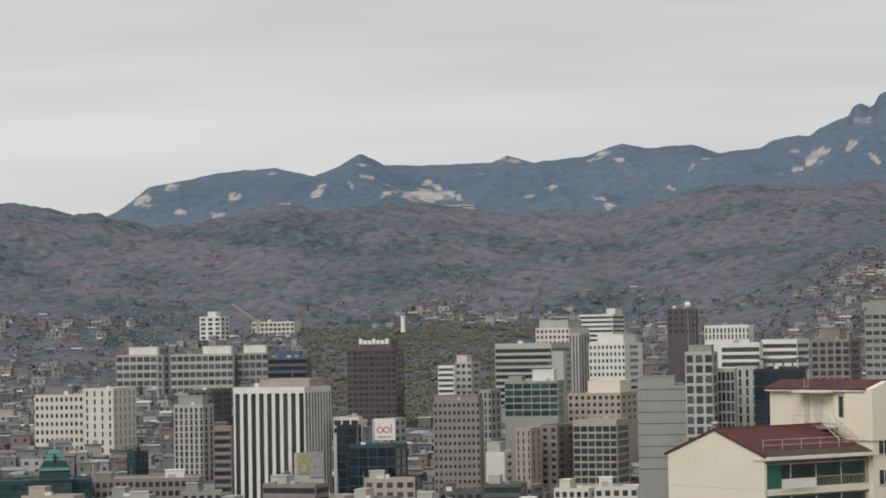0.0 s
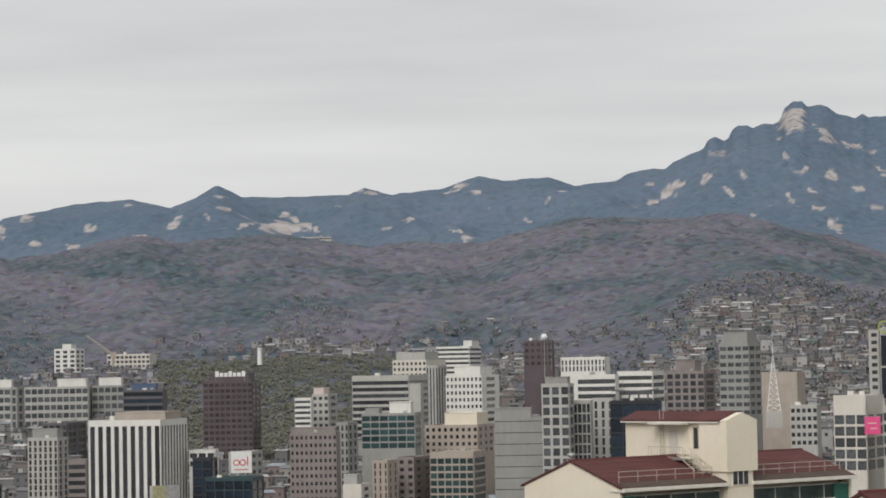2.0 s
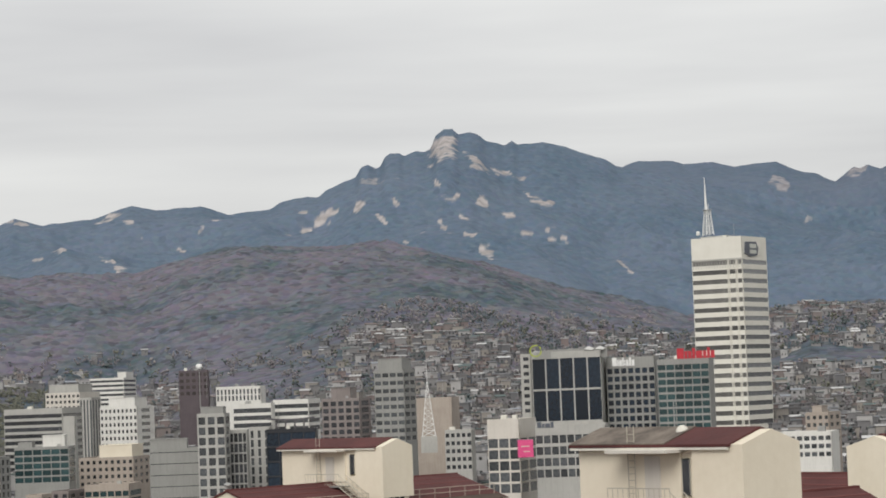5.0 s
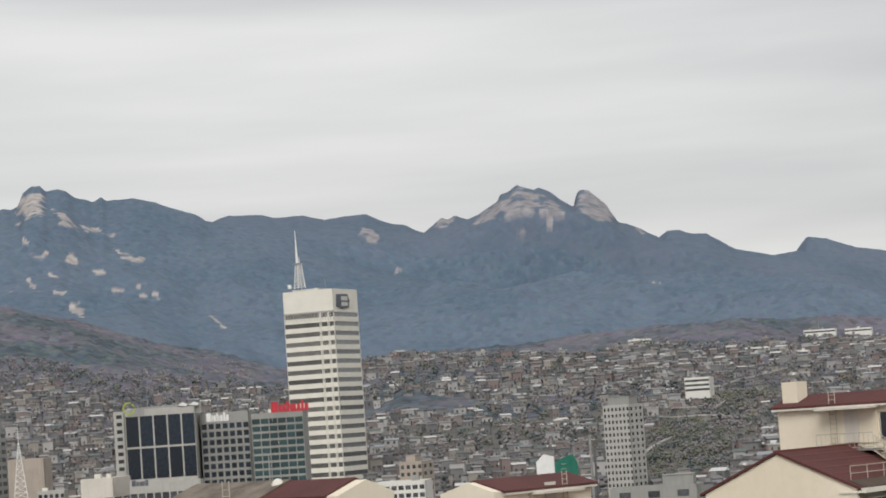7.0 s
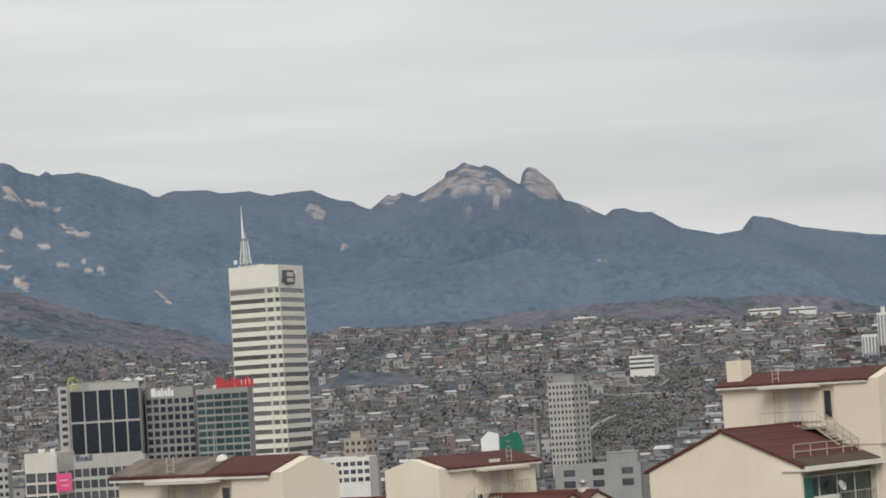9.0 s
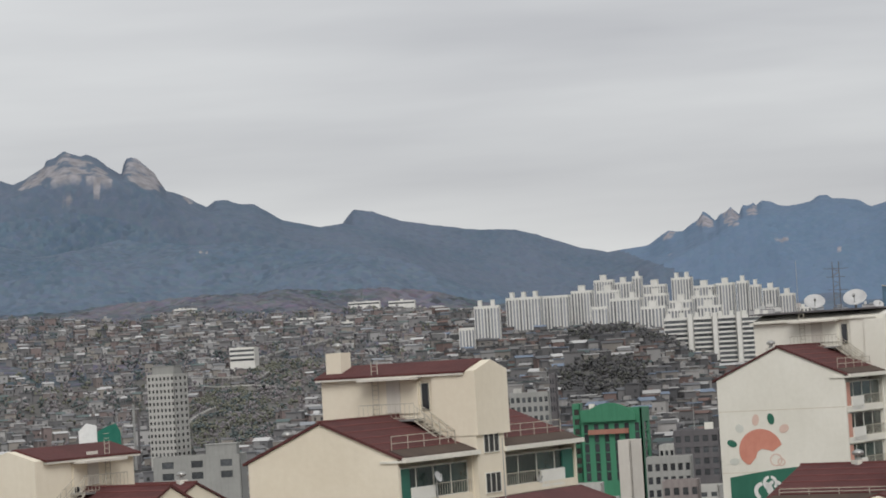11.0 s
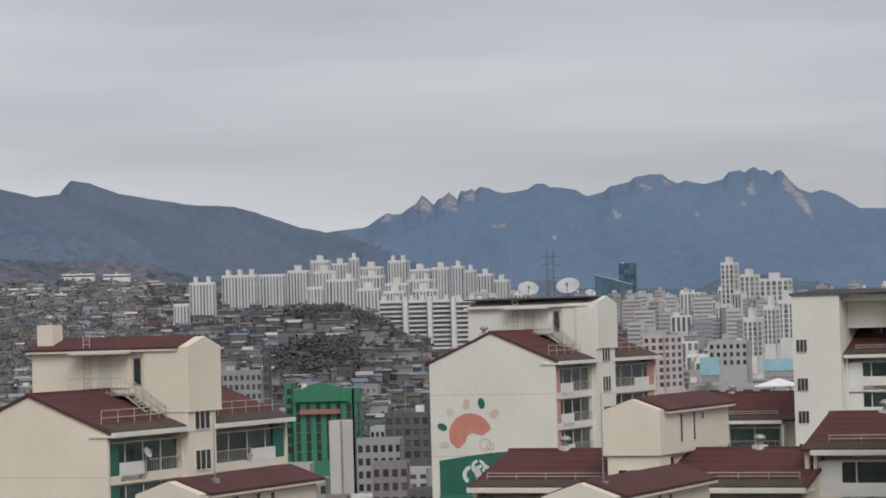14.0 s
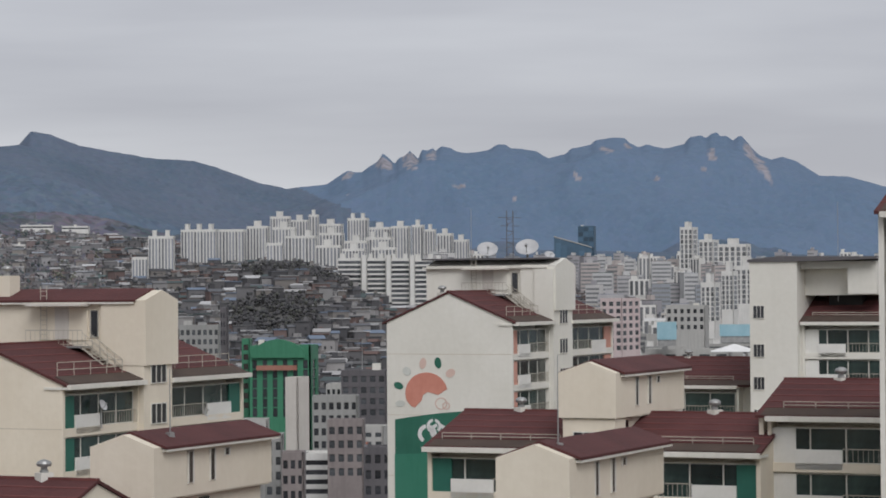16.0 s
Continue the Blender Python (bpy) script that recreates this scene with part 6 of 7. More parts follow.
M_MURALPINK = surface("faded_pink_mural_paint", (0.60, 0.44, 0.37), (0.68, 0.53, 0.46), 0.85, 2.0, 0.4, 0.1, streaks=0.1)
M_MURALGREY = surface("faded_grey_mural_paint", (0.52, 0.53, 0.48), (0.60, 0.61, 0.56), 0.85, 2.0, 0.4, 0.1, streaks=0.1)
M_MURALGREEN = surface("green_mural_paint", (0.02, 0.115, 0.075), (0.035, 0.155, 0.105), 0.8, 3.0, 0.4, 0.1, streaks=0.15)
M_MURALLIGHT = surface("lighter_green_mural_paint", (0.03, 0.165, 0.105), (0.05, 0.205, 0.135), 0.8, 3.0, 0.4, 0.1, streaks=0.15)
M_COPPER = surface("verdigris_copper", (0.07, 0.20, 0.20), (0.13, 0.29, 0.28), 0.7, 2.0, 0.4, 0.3, streaks=0.2)
M_PASTELBLUE = surface("pale_blue_panel", (0.25, 0.42, 0.48), (0.35, 0.52, 0.57), 0.7, 2.0, 0.4, 0.1)
M_PASTELPINK = surface("pale_pink_panel", (0.52, 0.30, 0.36), (0.62, 0.40, 0.46), 0.7, 2.0, 0.4, 0.1)
M_NET = surface("green_safety_net", (0.012, 0.12, 0.085), (0.03, 0.17, 0.12), 0.9, 2.0, 0.4, 0.4)


def ring(s, cx, cz, r, width, y0, y1, n=28, a0=0.0, a1=360.0):
    for k in range(n):
        p, q = radians(a0 + (a1 - a0) * k / n), radians(a0 + (a1 - a0) * (k + 1) / n)
        s.prism([(cx + (r - width) * math.cos(p), cz + (r - width) * math.sin(p)), (cx + r * math.cos(p), cz + r * math.sin(p)), (cx + r * math.cos(q), cz + r * math.sin(q)), (cx + (r - width) * math.cos(q), cz + (r - width) * math.sin(q))], "y", y0, y1)
    return s


def bar_sign(name, label, x, y, z, widths, height, material, posts=1.2, gap=0.35):
    """A roof sign with unreadable letters: a row of plain bars on a rail."""
    t = thing(name, label, "sign", spot(x, y, z))
    total = sum(widths) + gap * (len(widths) - 1)
    u = -total / 2
    part("sign_frame", Solid().box(-total / 2, total / 2, 0.12, 0.22, -0.15, 0.0).box(-total / 2 + 0.2, -total / 2 + 0.35, 0.12, 0.3, -posts, -0.15).box(total / 2 - 0.35, total / 2 - 0.2, 0.12, 0.3, -posts, -0.15), M_METAL, t)
    for k, w in enumerate(widths):
        part("letter_bar", Solid().box(u, u + w, -0.1, 0.11, 0.0, height * (0.72 if k % 3 else 1.0)), material, t)
        u += w + gap
    return t


bar_sign("roof_sign", "white letter bars on the dark tower roof", -31.9, 1131.0, 47.2, (1.6, 1.7, 1.6, 1.5, 1.6, 1.7, 1.6), 2.4, M_SIGNWHITE, 2.6)
bar_sign("roof_sign", "red letter bars above the teal glass office", 254.8, 843.0, 55.6, (2.4, 1.0, 1.2, 1.0, 2.2, 1.2, 1.0, 1.3), 3.6, M_SIGNRED, 3.0, 0.25)
bar_sign("wall_sign", "white letter bars on the grid office parapet", 235.4, 868.0, 54.0, (1.6, 0.5, 0.9, 0.5, 0.4, 0.9, 0.8, 0.9), 3.0, M_SIGNWHITE, 0.4, 0.2)
bar_sign("wall_sign", "dark letter bars on the shopping building", 172.5, 727.0, 35.6, (1.2, 0.8, 1.5, 0.9), 1.7, M_NAVY, 0.6, 0.15)


def billboard():
    t = thing("billboard", "white billboard with two red rings and a red bar", "billboard", spot(-22.0, 905.0, 12.8))
    part("panel", Solid().box(-3.7, 3.7, 0, 0.3, 0, 7.7), M_SIGNWHITE, t)
    part("frame", Solid().prism([(-3.9, -0.2), (3.9, -0.2), (3.9, 7.9), (-3.9, 7.9)], "y", 0.3, 0.45), M_METAL, t)
    for cx in (-1.75, 0.55):
        part("red_ring", ring(Solid(), cx, 3.7, 1.15, 0.36, -0.05, 0.0), M_SIGNRED, t)
    part("red_bar", Solid().box(2.05, 2.42, -0.05, 0.0, 2.55, 5.9), M_SIGNRED, t)
    part("small_print_bar", Solid().box(-2.6, 2.4, -0.04, 0.0, 1.0, 1.35), M_SIGNRED, t)
    for cx in (-2.8, 2.8):
        part("post", Solid().box(cx - 0.15, cx + 0.15, 0.4, 0.7, -9, 7), M_METAL, t)


billboard()


def banner():
    t = thing("banner", "magenta banner on the shopping building front", "banner", spot(167.0, 730.5, 27.0))
    part("cloth", Solid().box(-2.3, 2.3, 0, 0.1, 0, 5.2), M_MAGENTA, t)
    part("scrawl_bar", Solid().box(-1.3, 1.2, -0.05, 0.0, 3.1, 3.45).box(-0.6, 1.4, -0.05, 0.0, 1.6, 1.9), M_MURALPINK, t)
    part("top_rail", Solid().rod((-2.4, 0.05, 5.25), (2.4, 0.05, 5.25), 0.08), M_METAL, t)


banner()


def ring_emblem():
    t = thing("ring_emblem", "lime ring emblem on the black glass office", "sign", spot(203.0, 866.0, 60.4))
    part("large_ring", ring(Solid(), 0, 0, 2.2, 0.5, -0.1, 0.15), M_LIME, t)
    part("small_ring", ring(Solid(), 1.3, 0.9, 1.1, 0.4, -0.15, -0.1), M_NAVY, t)
    part("bracket", Solid().box(-0.2, 0.2, 0.15, 1.2, -2.4, 0.2), M_METAL, t)
    h = thing("roof_housing", "long grey roof housing on the black glass office", "roof structure", spot(218.0, 875.0, 57.5))
    part("housing", Solid().prism([(-13, 0), (13, 0), (13, 3.6), (-9, 3.2), (-13, 2.4)], "y", 0, 7), WALLS["grey"], h)
    for u in (6.5, 10.5):
        part("roof_lamp", Solid().prism([(u - 1.8, 3.0), (u + 1.2, 2.6), (u + 1.8, 3.3), (u, 4.1)], "y", -1.5, -0.2), M_SIGNWHITE, h)


ring_emblem()


def tower_mast():
    t = thing("lattice_mast", "white lattice radio mast on the tower roof", "mast", pose(352.9, 1138.6, 116.0, 0, 0, 12))
    s = Solid()
    for a, b in ((-1, -1), (1, -1), (1, 1), (-1, 1)):
        s.rod((a * 1.9, b * 1.9, 0), (a * 1.0, b * 1.0, 12), 0.26, 6, 0.2)
    for k in range(8):
        z0, z1 = k * 1.5, (k + 1) * 1.5
        w0, w1 = 1.9 - 0.9 * k / 8, 1.9 - 0.9 * (k + 1) / 8
        for a in (-1, 1):
            s.rod((-w0, a * w0, z0), (w1, a * w1, z1), 0.1, 5).rod((a * w0, w0, z0), (a * w1, -w1, z1), 0.1, 5)
            s.rod((-w1, a * w1, z1), (w1, a * w1, z1), 0.1, 5)
    part("lattice_base", s, M_SIGNWHITE, t)
    part("spire", Solid().rod((-0.6, 0, 11), (-0.9, 0, 27.6), 0.75, 8, 0.1).rod((0.5, 0, 10), (0.5, 0, 15), 0.3, 6, 0.12), M_SIGNWHITE, t)
    part("platform", Solid().box(-1.7, 1.7, -1.7, 1.7, 11.7, 12.1), M_METAL, t)
    part("drum_aerial", Solid().lathe([(0.9, 0), (0.9, 1.6), (0.7, 1.9), (0.02, 1.9)], (-5.5, 0, 0)), M_SIGNWHITE, t)
    e = thing("tower_emblem", "slate emblem panel on the tower crown", "sign", pose(365.9, 1124.7, 104.8, 0, 0, 48))
    part("shield", Solid().prism([(0, 1.6), (6.5, 0.2), (14, 0.9), (15.5, 4.2), (13, 7.4), (1, 7.0)], "y", -0.25, 0.24), M_NAVY, e)
    part("shield_mark", Solid().box(5.5, 13, -0.32, -0.25, 1.6, 3.4), M_MURALGREY, e)
    part("shield_mark", Solid().box(5.5, 13, -0.32, -0.25, 4.2, 6.2), M_MURALGREY, e)


tower_mast()


def radar_tower():
    t = thing("radar_ball", "white radar ball on a slim pole", "radar", spot(121.6, 1254.1, 44))
    part("pole", Solid().rod((0, 0, 0), (0, 0, 18.5), 0.25, 8, 0.18), M_METAL, t)
    part("dome", Solid().lathe([(0.4, 0), (1.25, 0.5), (1.65, 1.4), (1.55, 2.3), (1.1, 3.0), (0.05, 3.3)], (0, 0, 18.3), 16), M_SIGNWHITE, t)
    part("mast_rod", Solid().rod((3.4, 0, 4), (3.4, 0, 27), 0.1, 5, 0.05), M_METAL, t)


radar_tower()
tower("office_building", "dark violet block below the radar ball", 128.0, 1273.0, -8.0, 15.0, 12.0, 62.5, "violet", "brown", 5, 0, 4, 3.2, pier=0.4, span=0.5)


def crane():
    t = thing("crane", "tan lattice boom crane above the school", "crane", spot(-121.8, 1640.0, 55))
    part("boom", Solid().rod((0, 0, 8), (-17, 0, 20.4), 0.5, 4, 0.3).rod((0, 0.9, 7), (-17, 0.5, 19.6), 0.4, 4, 0.3), WALLS["tan"], t)
    part("cab", Solid().box(-1.5, 2, -1, 2, 5, 9), WALLS["tan"], t)
    part("tower_leg", Solid().box(-0.8, 0.8, -0.2, 1.4, -4, 5), WALLS["tan"], t)


crane()


def monument():
    t = thing("chimney_stack", "short white stack on the wooded rise", "chimney", spot(-26.3, 1600, 54))
    part("shaft", Solid().lathe([(1.5, 0), (1.3, 9.5), (1.7, 9.8), (1.7, 10.6), (0.1, 10.6)]), M_SIGNWHITE, t)


monument()


def pyramid_mast():
    t = thing("steeple_frame", "white steel pyramid mast on a roof", "mast", spot(172.6, 913.9, 31))
    s = Solid()
    for a, b in ((-1, -1), (1, -1), (1, 1), (-1, 1)):
        s.rod((a * 2.4, b * 2.4, 0), (a * 0.15, b * 0.15, 20), 0.16, 5, 0.1)
    for k in range(9):
        w0, w1 = 2.4 * (1 - k / 9.5), 2.4 * (1 - (k + 1) / 9.5)
        z0, z1 = k * 2.1, (k + 1) * 2.1
        for a in (-1, 1):
            s.rod((-w0, a * w0, z0), (w1, a * w1, z1), 0.08, 4).rod((w0, a * w0, z0), (-w1, a * w1, z1), 0.08, 4)
            s.rod((-w1, a * w1, z1), (w1, a * w1, z1), 0.08, 4)
    s.rod((0, 0, 19.5), (0, 0, 29), 0.14, 5, 0.04)
    part("lattice", s, M_SIGNWHITE, t)
    part("foot_slab", Solid().box(-3, 3, -3, 3, -6, 0), WALLS["palegrey"], t)


pyramid_mast()


def copper_roof_house():
    t = thing("copper_roof_building", "dark building with a verdigris hipped roof and spire", "building", spot(-120.0, 771.0, -2))
    part("body", Solid().box(-5.2, 5.2, 0, 9, 0, 9.5).box(-5.6, 5.6, -0.4, 9.4, 9.3, 9.9), WALLS["teal"], t)
    part("attic", Solid().prism([(-4.7, 0), (4.7, 0), (4.7, 3.5), (3.2, 6), (-3.2, 6), (-4.7, 3.5)], "y", 0.4, 8.4).mesh("attic", WALLS["teal"]), None, t, at=(0, 0, 9.5))
    roof = Solid()
    roof.add([(-4.6, -0.1, 12.5), (4.6, -0.1, 12.5), (4.6, 8.8, 12.5), (-4.6, 8.8, 12.5), (-1.6, 3.0, 18.6), (1.6, 3.0, 18.6), (1.6, 5.6, 18.6), (-1.6, 5.6, 18.6)],
             [(3, 2, 1, 0), (4, 5, 6, 7), (0, 1, 5, 4), (1, 2, 6, 5), (2, 3, 7, 6), (3, 0, 4, 7)])
    part("hipped_roof", roof, M_COPPER, t)
    for k in range(5):
        z = 13.2 + k * 1.05
        w = 4.6 - 3.0 * (z - 12.5) / 6.1
        y = -0.1 + 3.1 * (z - 12.5) / 6.1
        part("roof_seam", Solid().box(-w, w, y - 0.12, y + 0.05, z, z + 0.14), WALLS["teal"], t)
    part("roof_slit", Solid().prism([(-0.35, 14.2), (0.35, 14.2), (0.35, 17.4), (-0.35, 17.4)], "y", 0.3, 1.6), WALLS["black"], t)
    part("spire", Solid().rod((0, 4.2, 18.5), (0, 4.2, 22.3), 0.35, 6, 0.03), M_METAL, t)


copper_roof_house()
tower("glass_box", "dark teal low building with a flat parapet", -109.4, 777.0, 9.0, 29.0, 14.0, 7.6, "teal", "teal", 8, 0, 2, 3.0, pier=0.12, span=0.3)


def mural_panel():
    t = thing("mural_wall", "small rooftop wall with yellow and grey mural panels", "wall", spot(-45.5, 842.0, -2))
    part("house", Solid().box(-5.5, 4.6, 0.6, 8, 0, 13.2), WALLS["palegrey"], t)
    part("yellow_panel", Solid().box(-4.5, -0.2, 0.3, 0.6, 6.5, 13.6), surface("ochre_mural", (0.22, 0.21, 0.12), (0.46, 0.43, 0.27), 0.85, 0.9, 0.5, 0.1), t)
    part("grey_panel", Solid().box(-0.1, 4.5, 0.25, 0.6, 5.2, 13.8), surface("grey_mural", (0.20, 0.20, 0.20), (0.42, 0.42, 0.41), 0.85, 0.9, 0.5, 0.1), t)
    part("low_roof", Solid().prism([(-10.5, 0), (-5.6, 0), (-5.6, 5.2), (-7.5, 7.4), (-10.5, 6.2)], "y", 1, 8), WALLS["darkgrey"], t)


mural_panel()


def green_arch():
    t = thing("roof_gable", "rounded green roof gable with a red band", "roof", pose(294.0, 430.5, 34.2, 0, 0, -44.5))
    arch = [(-5.6, 0)] + [(-5.6 + 11.2 * k / 16, 1.2 + 2.6 * math.sin(math.pi * k / 16) ** 0.7) for k in range(17)] + [(5.6, 0)]
    part("arch_wall", Solid().prism(arch, "y", -0.4, 0.3), WALLS["green"], t)
    part("red_band", Solid().box(-4.5, 4.0, -0.55, -0.4, -2.6, -1.6), WALLS["brick"], t)


green_arch()


def town_extras():
    t = thing("safety_net", "green safety net round a roof site", "net", spot(273.3, 644.4, 26))
    part("net", Solid().prism([(-3.2, 0), (3.6, 0), (3.4, 8.5), (2.2, 11.0), (-0.6, 10.2), (-3.2, 8.8)], "y", 0, 4), M_NET, t)
    t = thing("white_shed", "white roof shed beside the safety net", "shed", spot(269.0, 646.2, 26))
    part("shed", Solid().prism([(-3.4, 0), (1.6, 0), (1.6, 10.6), (-1.2, 11.4), (-3.4, 9.4)], "y", 0, 4), M_SIGNWHITE, t)
    t = thing("twin_flue", "pair of slim grey flues", "chimney", spot(277.0, 634.8, 24))
    part("flue", Solid().rod((0, 0, 0), (0, 0, 18), 0.35, 8), M_METAL, t)
    part("flue", Solid().rod((1.1, 0, 0), (1.1, 0, 16.5), 0.3, 8), WALLS["darkgrey"], t)
    t = thing("tent_roof", "white pointed canopy among the roofs", "canopy", spot(415.0, 419.4, 30))
    c = Solid()
    c.add([(-5.5, -3, 3.2), (5.5, -3, 3.2), (5.5, 3, 3.2), (-5.5, 3, 3.2), (0, 0, 4.9), (-5.5, -3, 3.0), (5.5, -3, 3.0), (5.5, 3, 3.0), (-5.5, 3, 3.0)], [(0, 1, 4), (1, 2, 4), (2, 3, 4), (3, 0, 4), (5, 8, 7, 6), (0, 5, 6, 1), (1, 6, 7, 2), (2, 7, 8, 3), (3, 8, 5, 0)])
    part("canvas", c, M_SIGNWHITE, t)
    for u in (-5, 5):
        part("pole", Solid().rod((u, -2.6, -8), (u, -2.6, 3.1), 0.1), M_METAL, t)
    for x, y, z, w, h, m, label in ((410.0, 437.0, 35.8, 4.6, 4.2, M_PASTELBLUE, "pale blue panel on the shop roof"), (424.0, 424.5, 36.5, 12.5, 2.8, M_PASTELBLUE, "long pale blue panel along the shop roof"), (429.5, 418.0, 32.5, 12.0, 4.0, M_PASTELPINK, "faded pink panel on the shop front")):
        t = thing("shop_sign", label, "sign", spot(x, y, z))
        part("panel", Solid().box(-w / 2, w / 2, -3.0, -2.8, 0, h), m, t)
        part("back_frame", Solid().box(-w / 2 + 0.2, w / 2 - 0.2, -2.8, -2.4, -1.5, h - 0.3), M_METAL, t)
    t = thing("roof_sign", "red and white sign board on the pink block", "sign", spot(618.0, 655.0, 37.5))
    part("red_board", Solid().box(-1.5, 5.5, 0, 0.4, 0, 4.2), surface("red_board", (0.42, 0.10, 0.10), (0.52, 0.16, 0.15), 0.7, 2, 0.5, 0.1), t)
    part("white_strip", Solid().box(-10.5, 6.0, -0.3, 0.3, -1.2, -0.2), M_SIGNWHITE, t)
    t = thing("roof_canopy", "dark curved canopy frame on the glass office roof", "canopy", spot(108.2, 816.0, 37.0))
    curve = [(-8 + 16 * k / 10, 2.9 + 0.5 * (1 - ((k - 5) / 5) ** 2) * -1 + 0.5) for k in range(11)]
    part("canopy_slab", Solid().prism(curve + [(x, z + 0.5) for x, z in reversed(curve)], "y", 0, 6), WALLS["darkgrey"], t)
    for u in (-4.5, -1.5, 1.5, 4.5):
        part("column", Solid().box(u - 0.3, u + 0.3, 0.5, 1.1, -1, 3.0), WALLS["darkgrey"], t)


town_extras()


def sloping_hall():
    t = thing("sloping_hall", "slate blue hall with a long sloping roof in the distance", "building", spot(1628, 1871, 62))
    part("wall", Solid().prism([(-17, 0), (20, 0), (20, 26.0), (-17, 37.0)], "y", 0, 22), WALLS["steelblue"], t)
    part("roof_edge", Solid().prism([(-17.3, 37.1), (20.3, 26.1), (20.3, 27.2), (-17.3, 38.2)], "y", -0.6, 22.6), WALLS["palegrey"], t)
    for k in range(6):
        part("wall_panel", Solid().box(-15.5 + k * 5.8, -10.3 + k * 5.8, -0.3, -0.02, 8, 31 - k * 1.9), GLASS["slate"], t)


sloping_hall()


def wall_mural():
    """Painted end wall of the white block: a rising sun with rays above green fields."""
    t = thing("mural", "painted mural of a salmon sun over green fields", "mural", pose(129.6, 156.3, 0, 0, 0, 28))
    t["category"] = "mural"

    def plate(name, outline, m, d=0.03):
        # outline in (distance from the near corner, height)
        part(name, Solid().prism(outline, "x", -d, -0.004), m, t)
    k, z0 = 11.2 / 223, 45.3

    def at(px, py):
        return ((907 - px) * k, z0 - (py - 569) * 0.0462)
    sun_shape = [at(755 + 38 * math.cos(radians(a)), 694 - 37 * math.sin(radians(a))) for a in range(205, 2, -12)]
    sun_shape += [at(px, py) for px, py in ((786, 690), (776, 697), (767, 694), (757, 692), (749, 697), (746, 707), (741, 712), (735, 719), (729, 718))]
    plate("sun", sun_shape, M_MURALSALMON)
    for px, py, w, h, tilt, m in ((705, 681, 9, 6, 25, M_MURALGREEN), (708, 713, 9, 6, -5, M_MURALGREY), (720, 655, 8, 7, 50, M_MURALGREY), (749, 641, 6, 10, 10, M_MURALPINK), (776, 640, 6, 10, -10, M_MURALGREEN), (798, 658, 9, 7, -35, M_MURALPINK)):
        c, s = math.cos(radians(tilt)), math.sin(radians(tilt))
        oval = []
        for a in range(0, 360, 24):
            u, v = w * math.cos(radians(a)), h * math.sin(radians(a))
            oval.append(at(px + u * c - v * s, py + u * s + v * c))
        plate("ray", oval, m)
    cart = Solid()
    for px, py, r in ((781, 712, 11), (790, 716, 7)):
        u, v = at(px, py)
        for j in range(16):
            p, q = 2 * math.pi * j / 16, 2 * math.pi * (j + 1) / 16
            cart.prism([(u + (r - 2) * k * math.cos(p), v + (r - 2) * 0.046 * math.sin(p)), (u + r * k * math.cos(p), v + r * 0.046 * math.sin(p)), (u + r * k * math.cos(q), v + r * 0.046 * math.sin(q)), (u + (r - 2) * k * math.cos(q), v + (r - 2) * 0.046 * math.sin(q))], "x", -0.03, -0.004)
    part("faint_sketch", cart, M_MURALPINK, t)
    hill = [at(698, 862)] + [at(698 + 200 * j / 14, 741 - 17 * math.sin(math.pi * 0.62 * j / 14)) for j in range(15)] + [at(898, 862)]
    plate("dark_field", hill, M_MURALGREEN, 0.02)
    plate("light_field", [at(697, 1000), at(697, 803), at(760, 800), at(898, 796), at(898, 1000)], M_MURALLIGHT, 0.026)
    for px, py, r, w in ((756, 766, 17, 7), (776, 762, 15, 6), (768, 752, 13, 5)):
        u, v = at(px, py)
        for a0, a1 in ((-60, 80), (100, 230)):
            outer = [(u + r * k * math.cos(radians(a)), v + r * 0.046 * math.sin(radians(a))) for a in range(a0, a1 + 1, 14)]
            inner = [(u + (r - w) * k * math.cos(radians(a)), v + (r - w) * 0.046 * math.sin(radians(a))) for a in range(a1, a0 - 1, -14)]
            plate("emblem_arc", outer + inner, M_SIGNWHITE, 0.036)


wall_mural()

# ventilators on the ridges
A, S, B1, Q2 = (72.8, 128.8, 28), (129.6, 156.3, 28), (25.0, 198.4, 35.5), (43.9, 114.9, -62)
R1, R2, NB, B4 = (88.3, 114.2, -62), (147.6, 162.4, -62), (99.3, 98.5, -62), (62.8, 181.1, -62)
for o, u, v, z in ((A, 1.2, 8.6, 44.0), (S, 1.0, 6.6, 47.9), (B1, 0.8, 6.6, 40.7), (B1, 19.0, 5.8, 40.9), (Q2, 17.2, 5.5, 39.9), (R1, 3.5, 5.75, 41.2), (R1, 15.4, 5.75, 41.2), (R2, 3.5, 6.5, 42.05), (NB, 3.2, 5.5, 43.0), (B4, 18.8, 5.4, 40.9)):
    roof_vent(*on_block(*o, u, v, z - 0.2))


def flue(o, u, v, z0, z1, w=1.15):
    t = thing("chimney", "square cream chimney with a metal ventilator cap", "chimney", pose(*on_block(*o, u, v, z0), 0, 0, o[2]))
    part("shaft", Solid().box(-w / 2, w / 2, -w / 2, w / 2, 0, z1 - z0), WALLS["cream"], t)
    part("cap", shared(("vent_cap",), ventilator, M_METAL), None, t, at=(0, 0, z1 - z0))


flue(A, 9.6, 10.2, 45.5, 49.1)


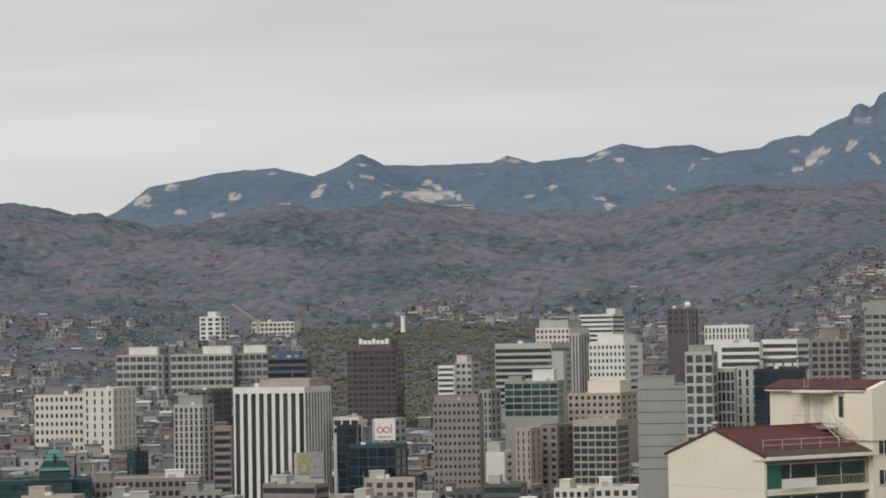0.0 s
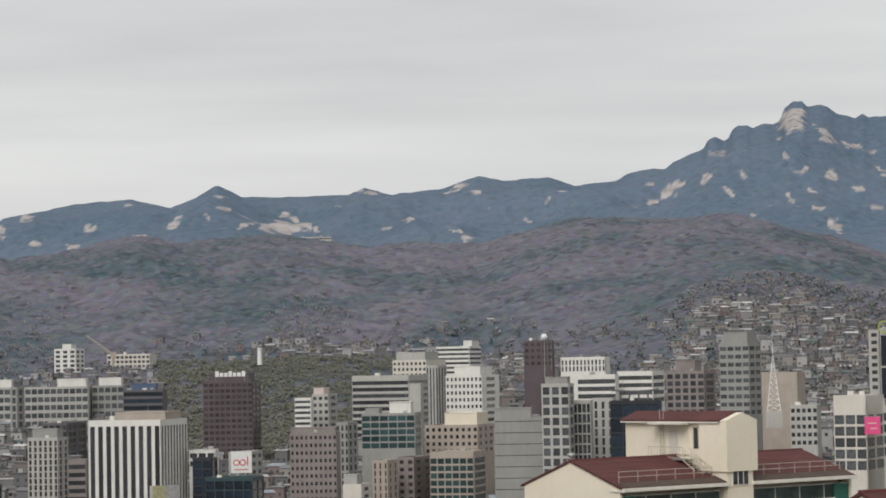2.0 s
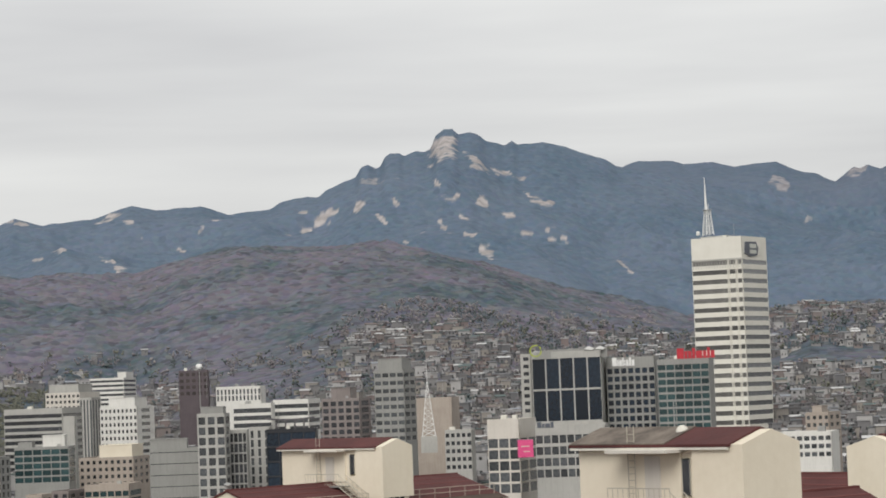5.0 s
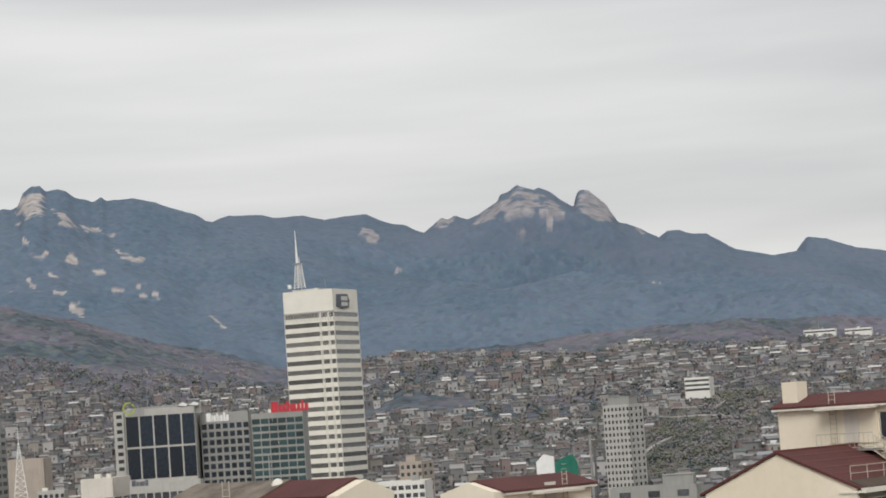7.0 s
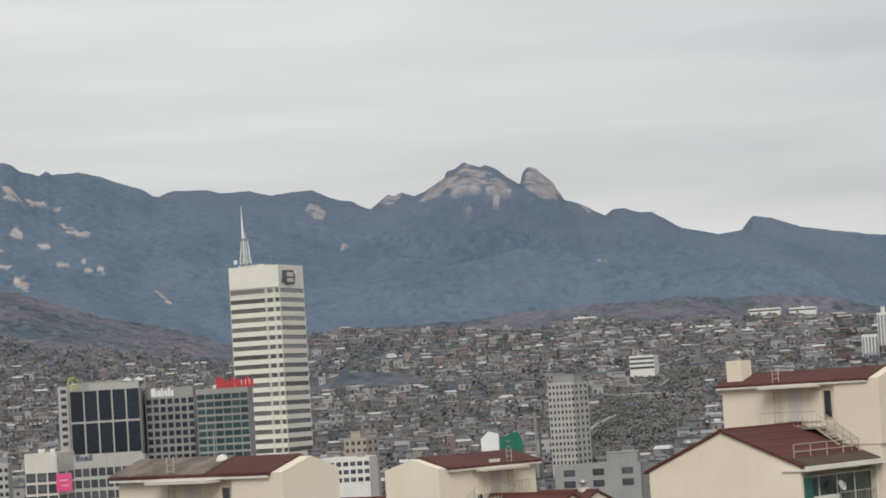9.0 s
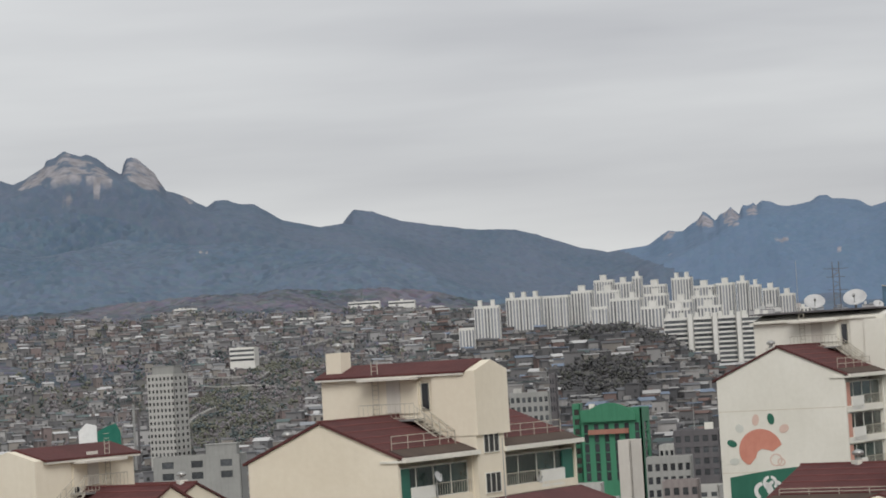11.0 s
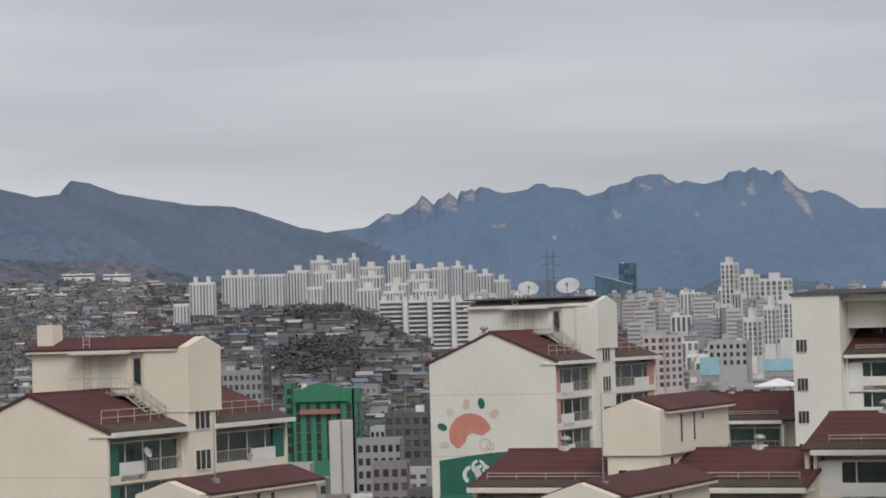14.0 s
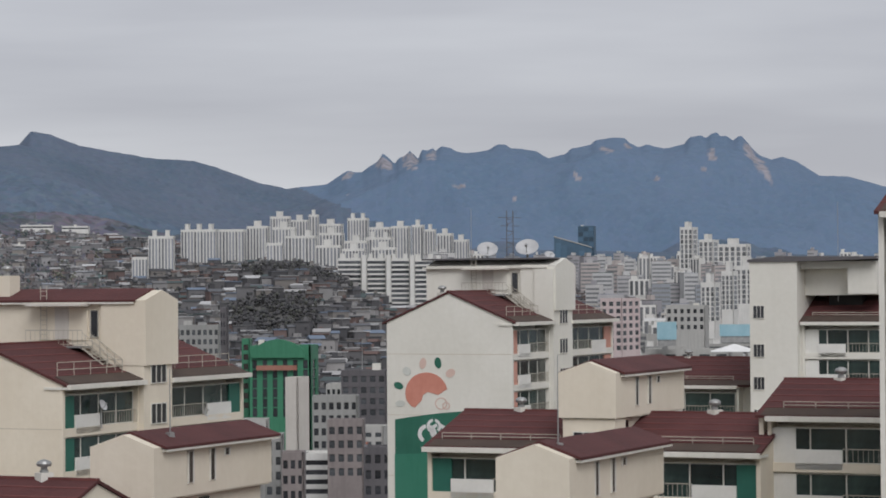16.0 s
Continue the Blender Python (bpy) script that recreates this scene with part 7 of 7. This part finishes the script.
def aerials():
    S_ = lambda v, z=50.7, u=10.6: on_block(*S, u, v, z)
    for v, size, heading in ((6.6, 1.8, 25), (2.9, 2.0, 12), (0.9, 0.9, 40)):
        x, y, z = S_(v)
        dish(x, y, z - 0.35, size, -60 + heading, 48, "large white satellite dish on the flat roof" if size > 2 else "small white satellite dish on the flat roof")
    x, y, z = S_(4.5)
    m = thing("aerial_mast", "dark steel aerial mast with crossbars on the roof", "aerial", pose(x, y, z))
    s = Solid()
    for a in (-0.35, 0.35):
        s.rod((a, 0, 0), (a, 0, 4.0), 0.04, 5)
    for k in range(7):
        s.rod((-0.35, 0, 0.5 * k + 0.3), (0.35, 0, 0.5 * k + 0.3 + (0.3 if k % 2 else -0.1)), 0.03, 4)
    s.rod((-1.3, 0, 3.4), (1.3, 0, 3.4), 0.03, 4).rod((-1.0, 0, 2.7), (1.0, 0, 2.7), 0.03, 4).rod((-1.0, 0, 1.6), (1.2, 0, 1.6), 0.03, 4)
    part("mast", s, WALLS["darkgrey"], m)
    for o, u, v, z, h in ((S, 10.6, 8.1, 50.6, 4.4), ((68.6, 95.6, -62), 10.6, 1.2, 40.8, 4.2), ((58.4, 114.2, -62), 11.0, 2.4, 40.9, 3.3), ((151.4, 145.5, -62), 2.6, 3.0, 47.6, 7.5), ((26.4, 102.8, 28), 10.2, 5.5, 45.5, 1.6)):
        t = thing("aerial_pole", "thin steel aerial pole on a roof", "aerial", pose(*on_block(*o, u, v, z)))
        part("pole", Solid().rod((0, 0, -0.8), (0, 0, h), 0.04, 6, 0.02), M_METAL, t)
        part("foot", Solid().prism([(-0.2, -0.3), (0.2, -0.3), (0.12, 0.2), (-0.12, 0.2)], "y", -0.2, 0.2), M_METAL, t)
    for o, u, v, z in ((A, 3.9, -0.25, 40.9), (A, 17.0, 0.2, 39.9), ((107.9, 107.1, -62), 12.0, 1.2, 39.5)):
        x, y, z = on_block(*o, u, v, z)
        dish(x, y, z, 0.7, 28, 25, "small round white dish on a balcony")
    x, y, z = on_block(26.4, 102.8, 28, 9.8, 4.6, 45.6)
    t = thing("roof_tank", "white domed roof hood on the lift house", "ventilator", pose(x, y, z))
    part("hood", Solid().lathe([(0.28, -0.3), (0.3, 0.1), (0.23, 0.26), (0.08, 0.36), (0.02, 0.37)]), M_TRIM, t)


aerials()
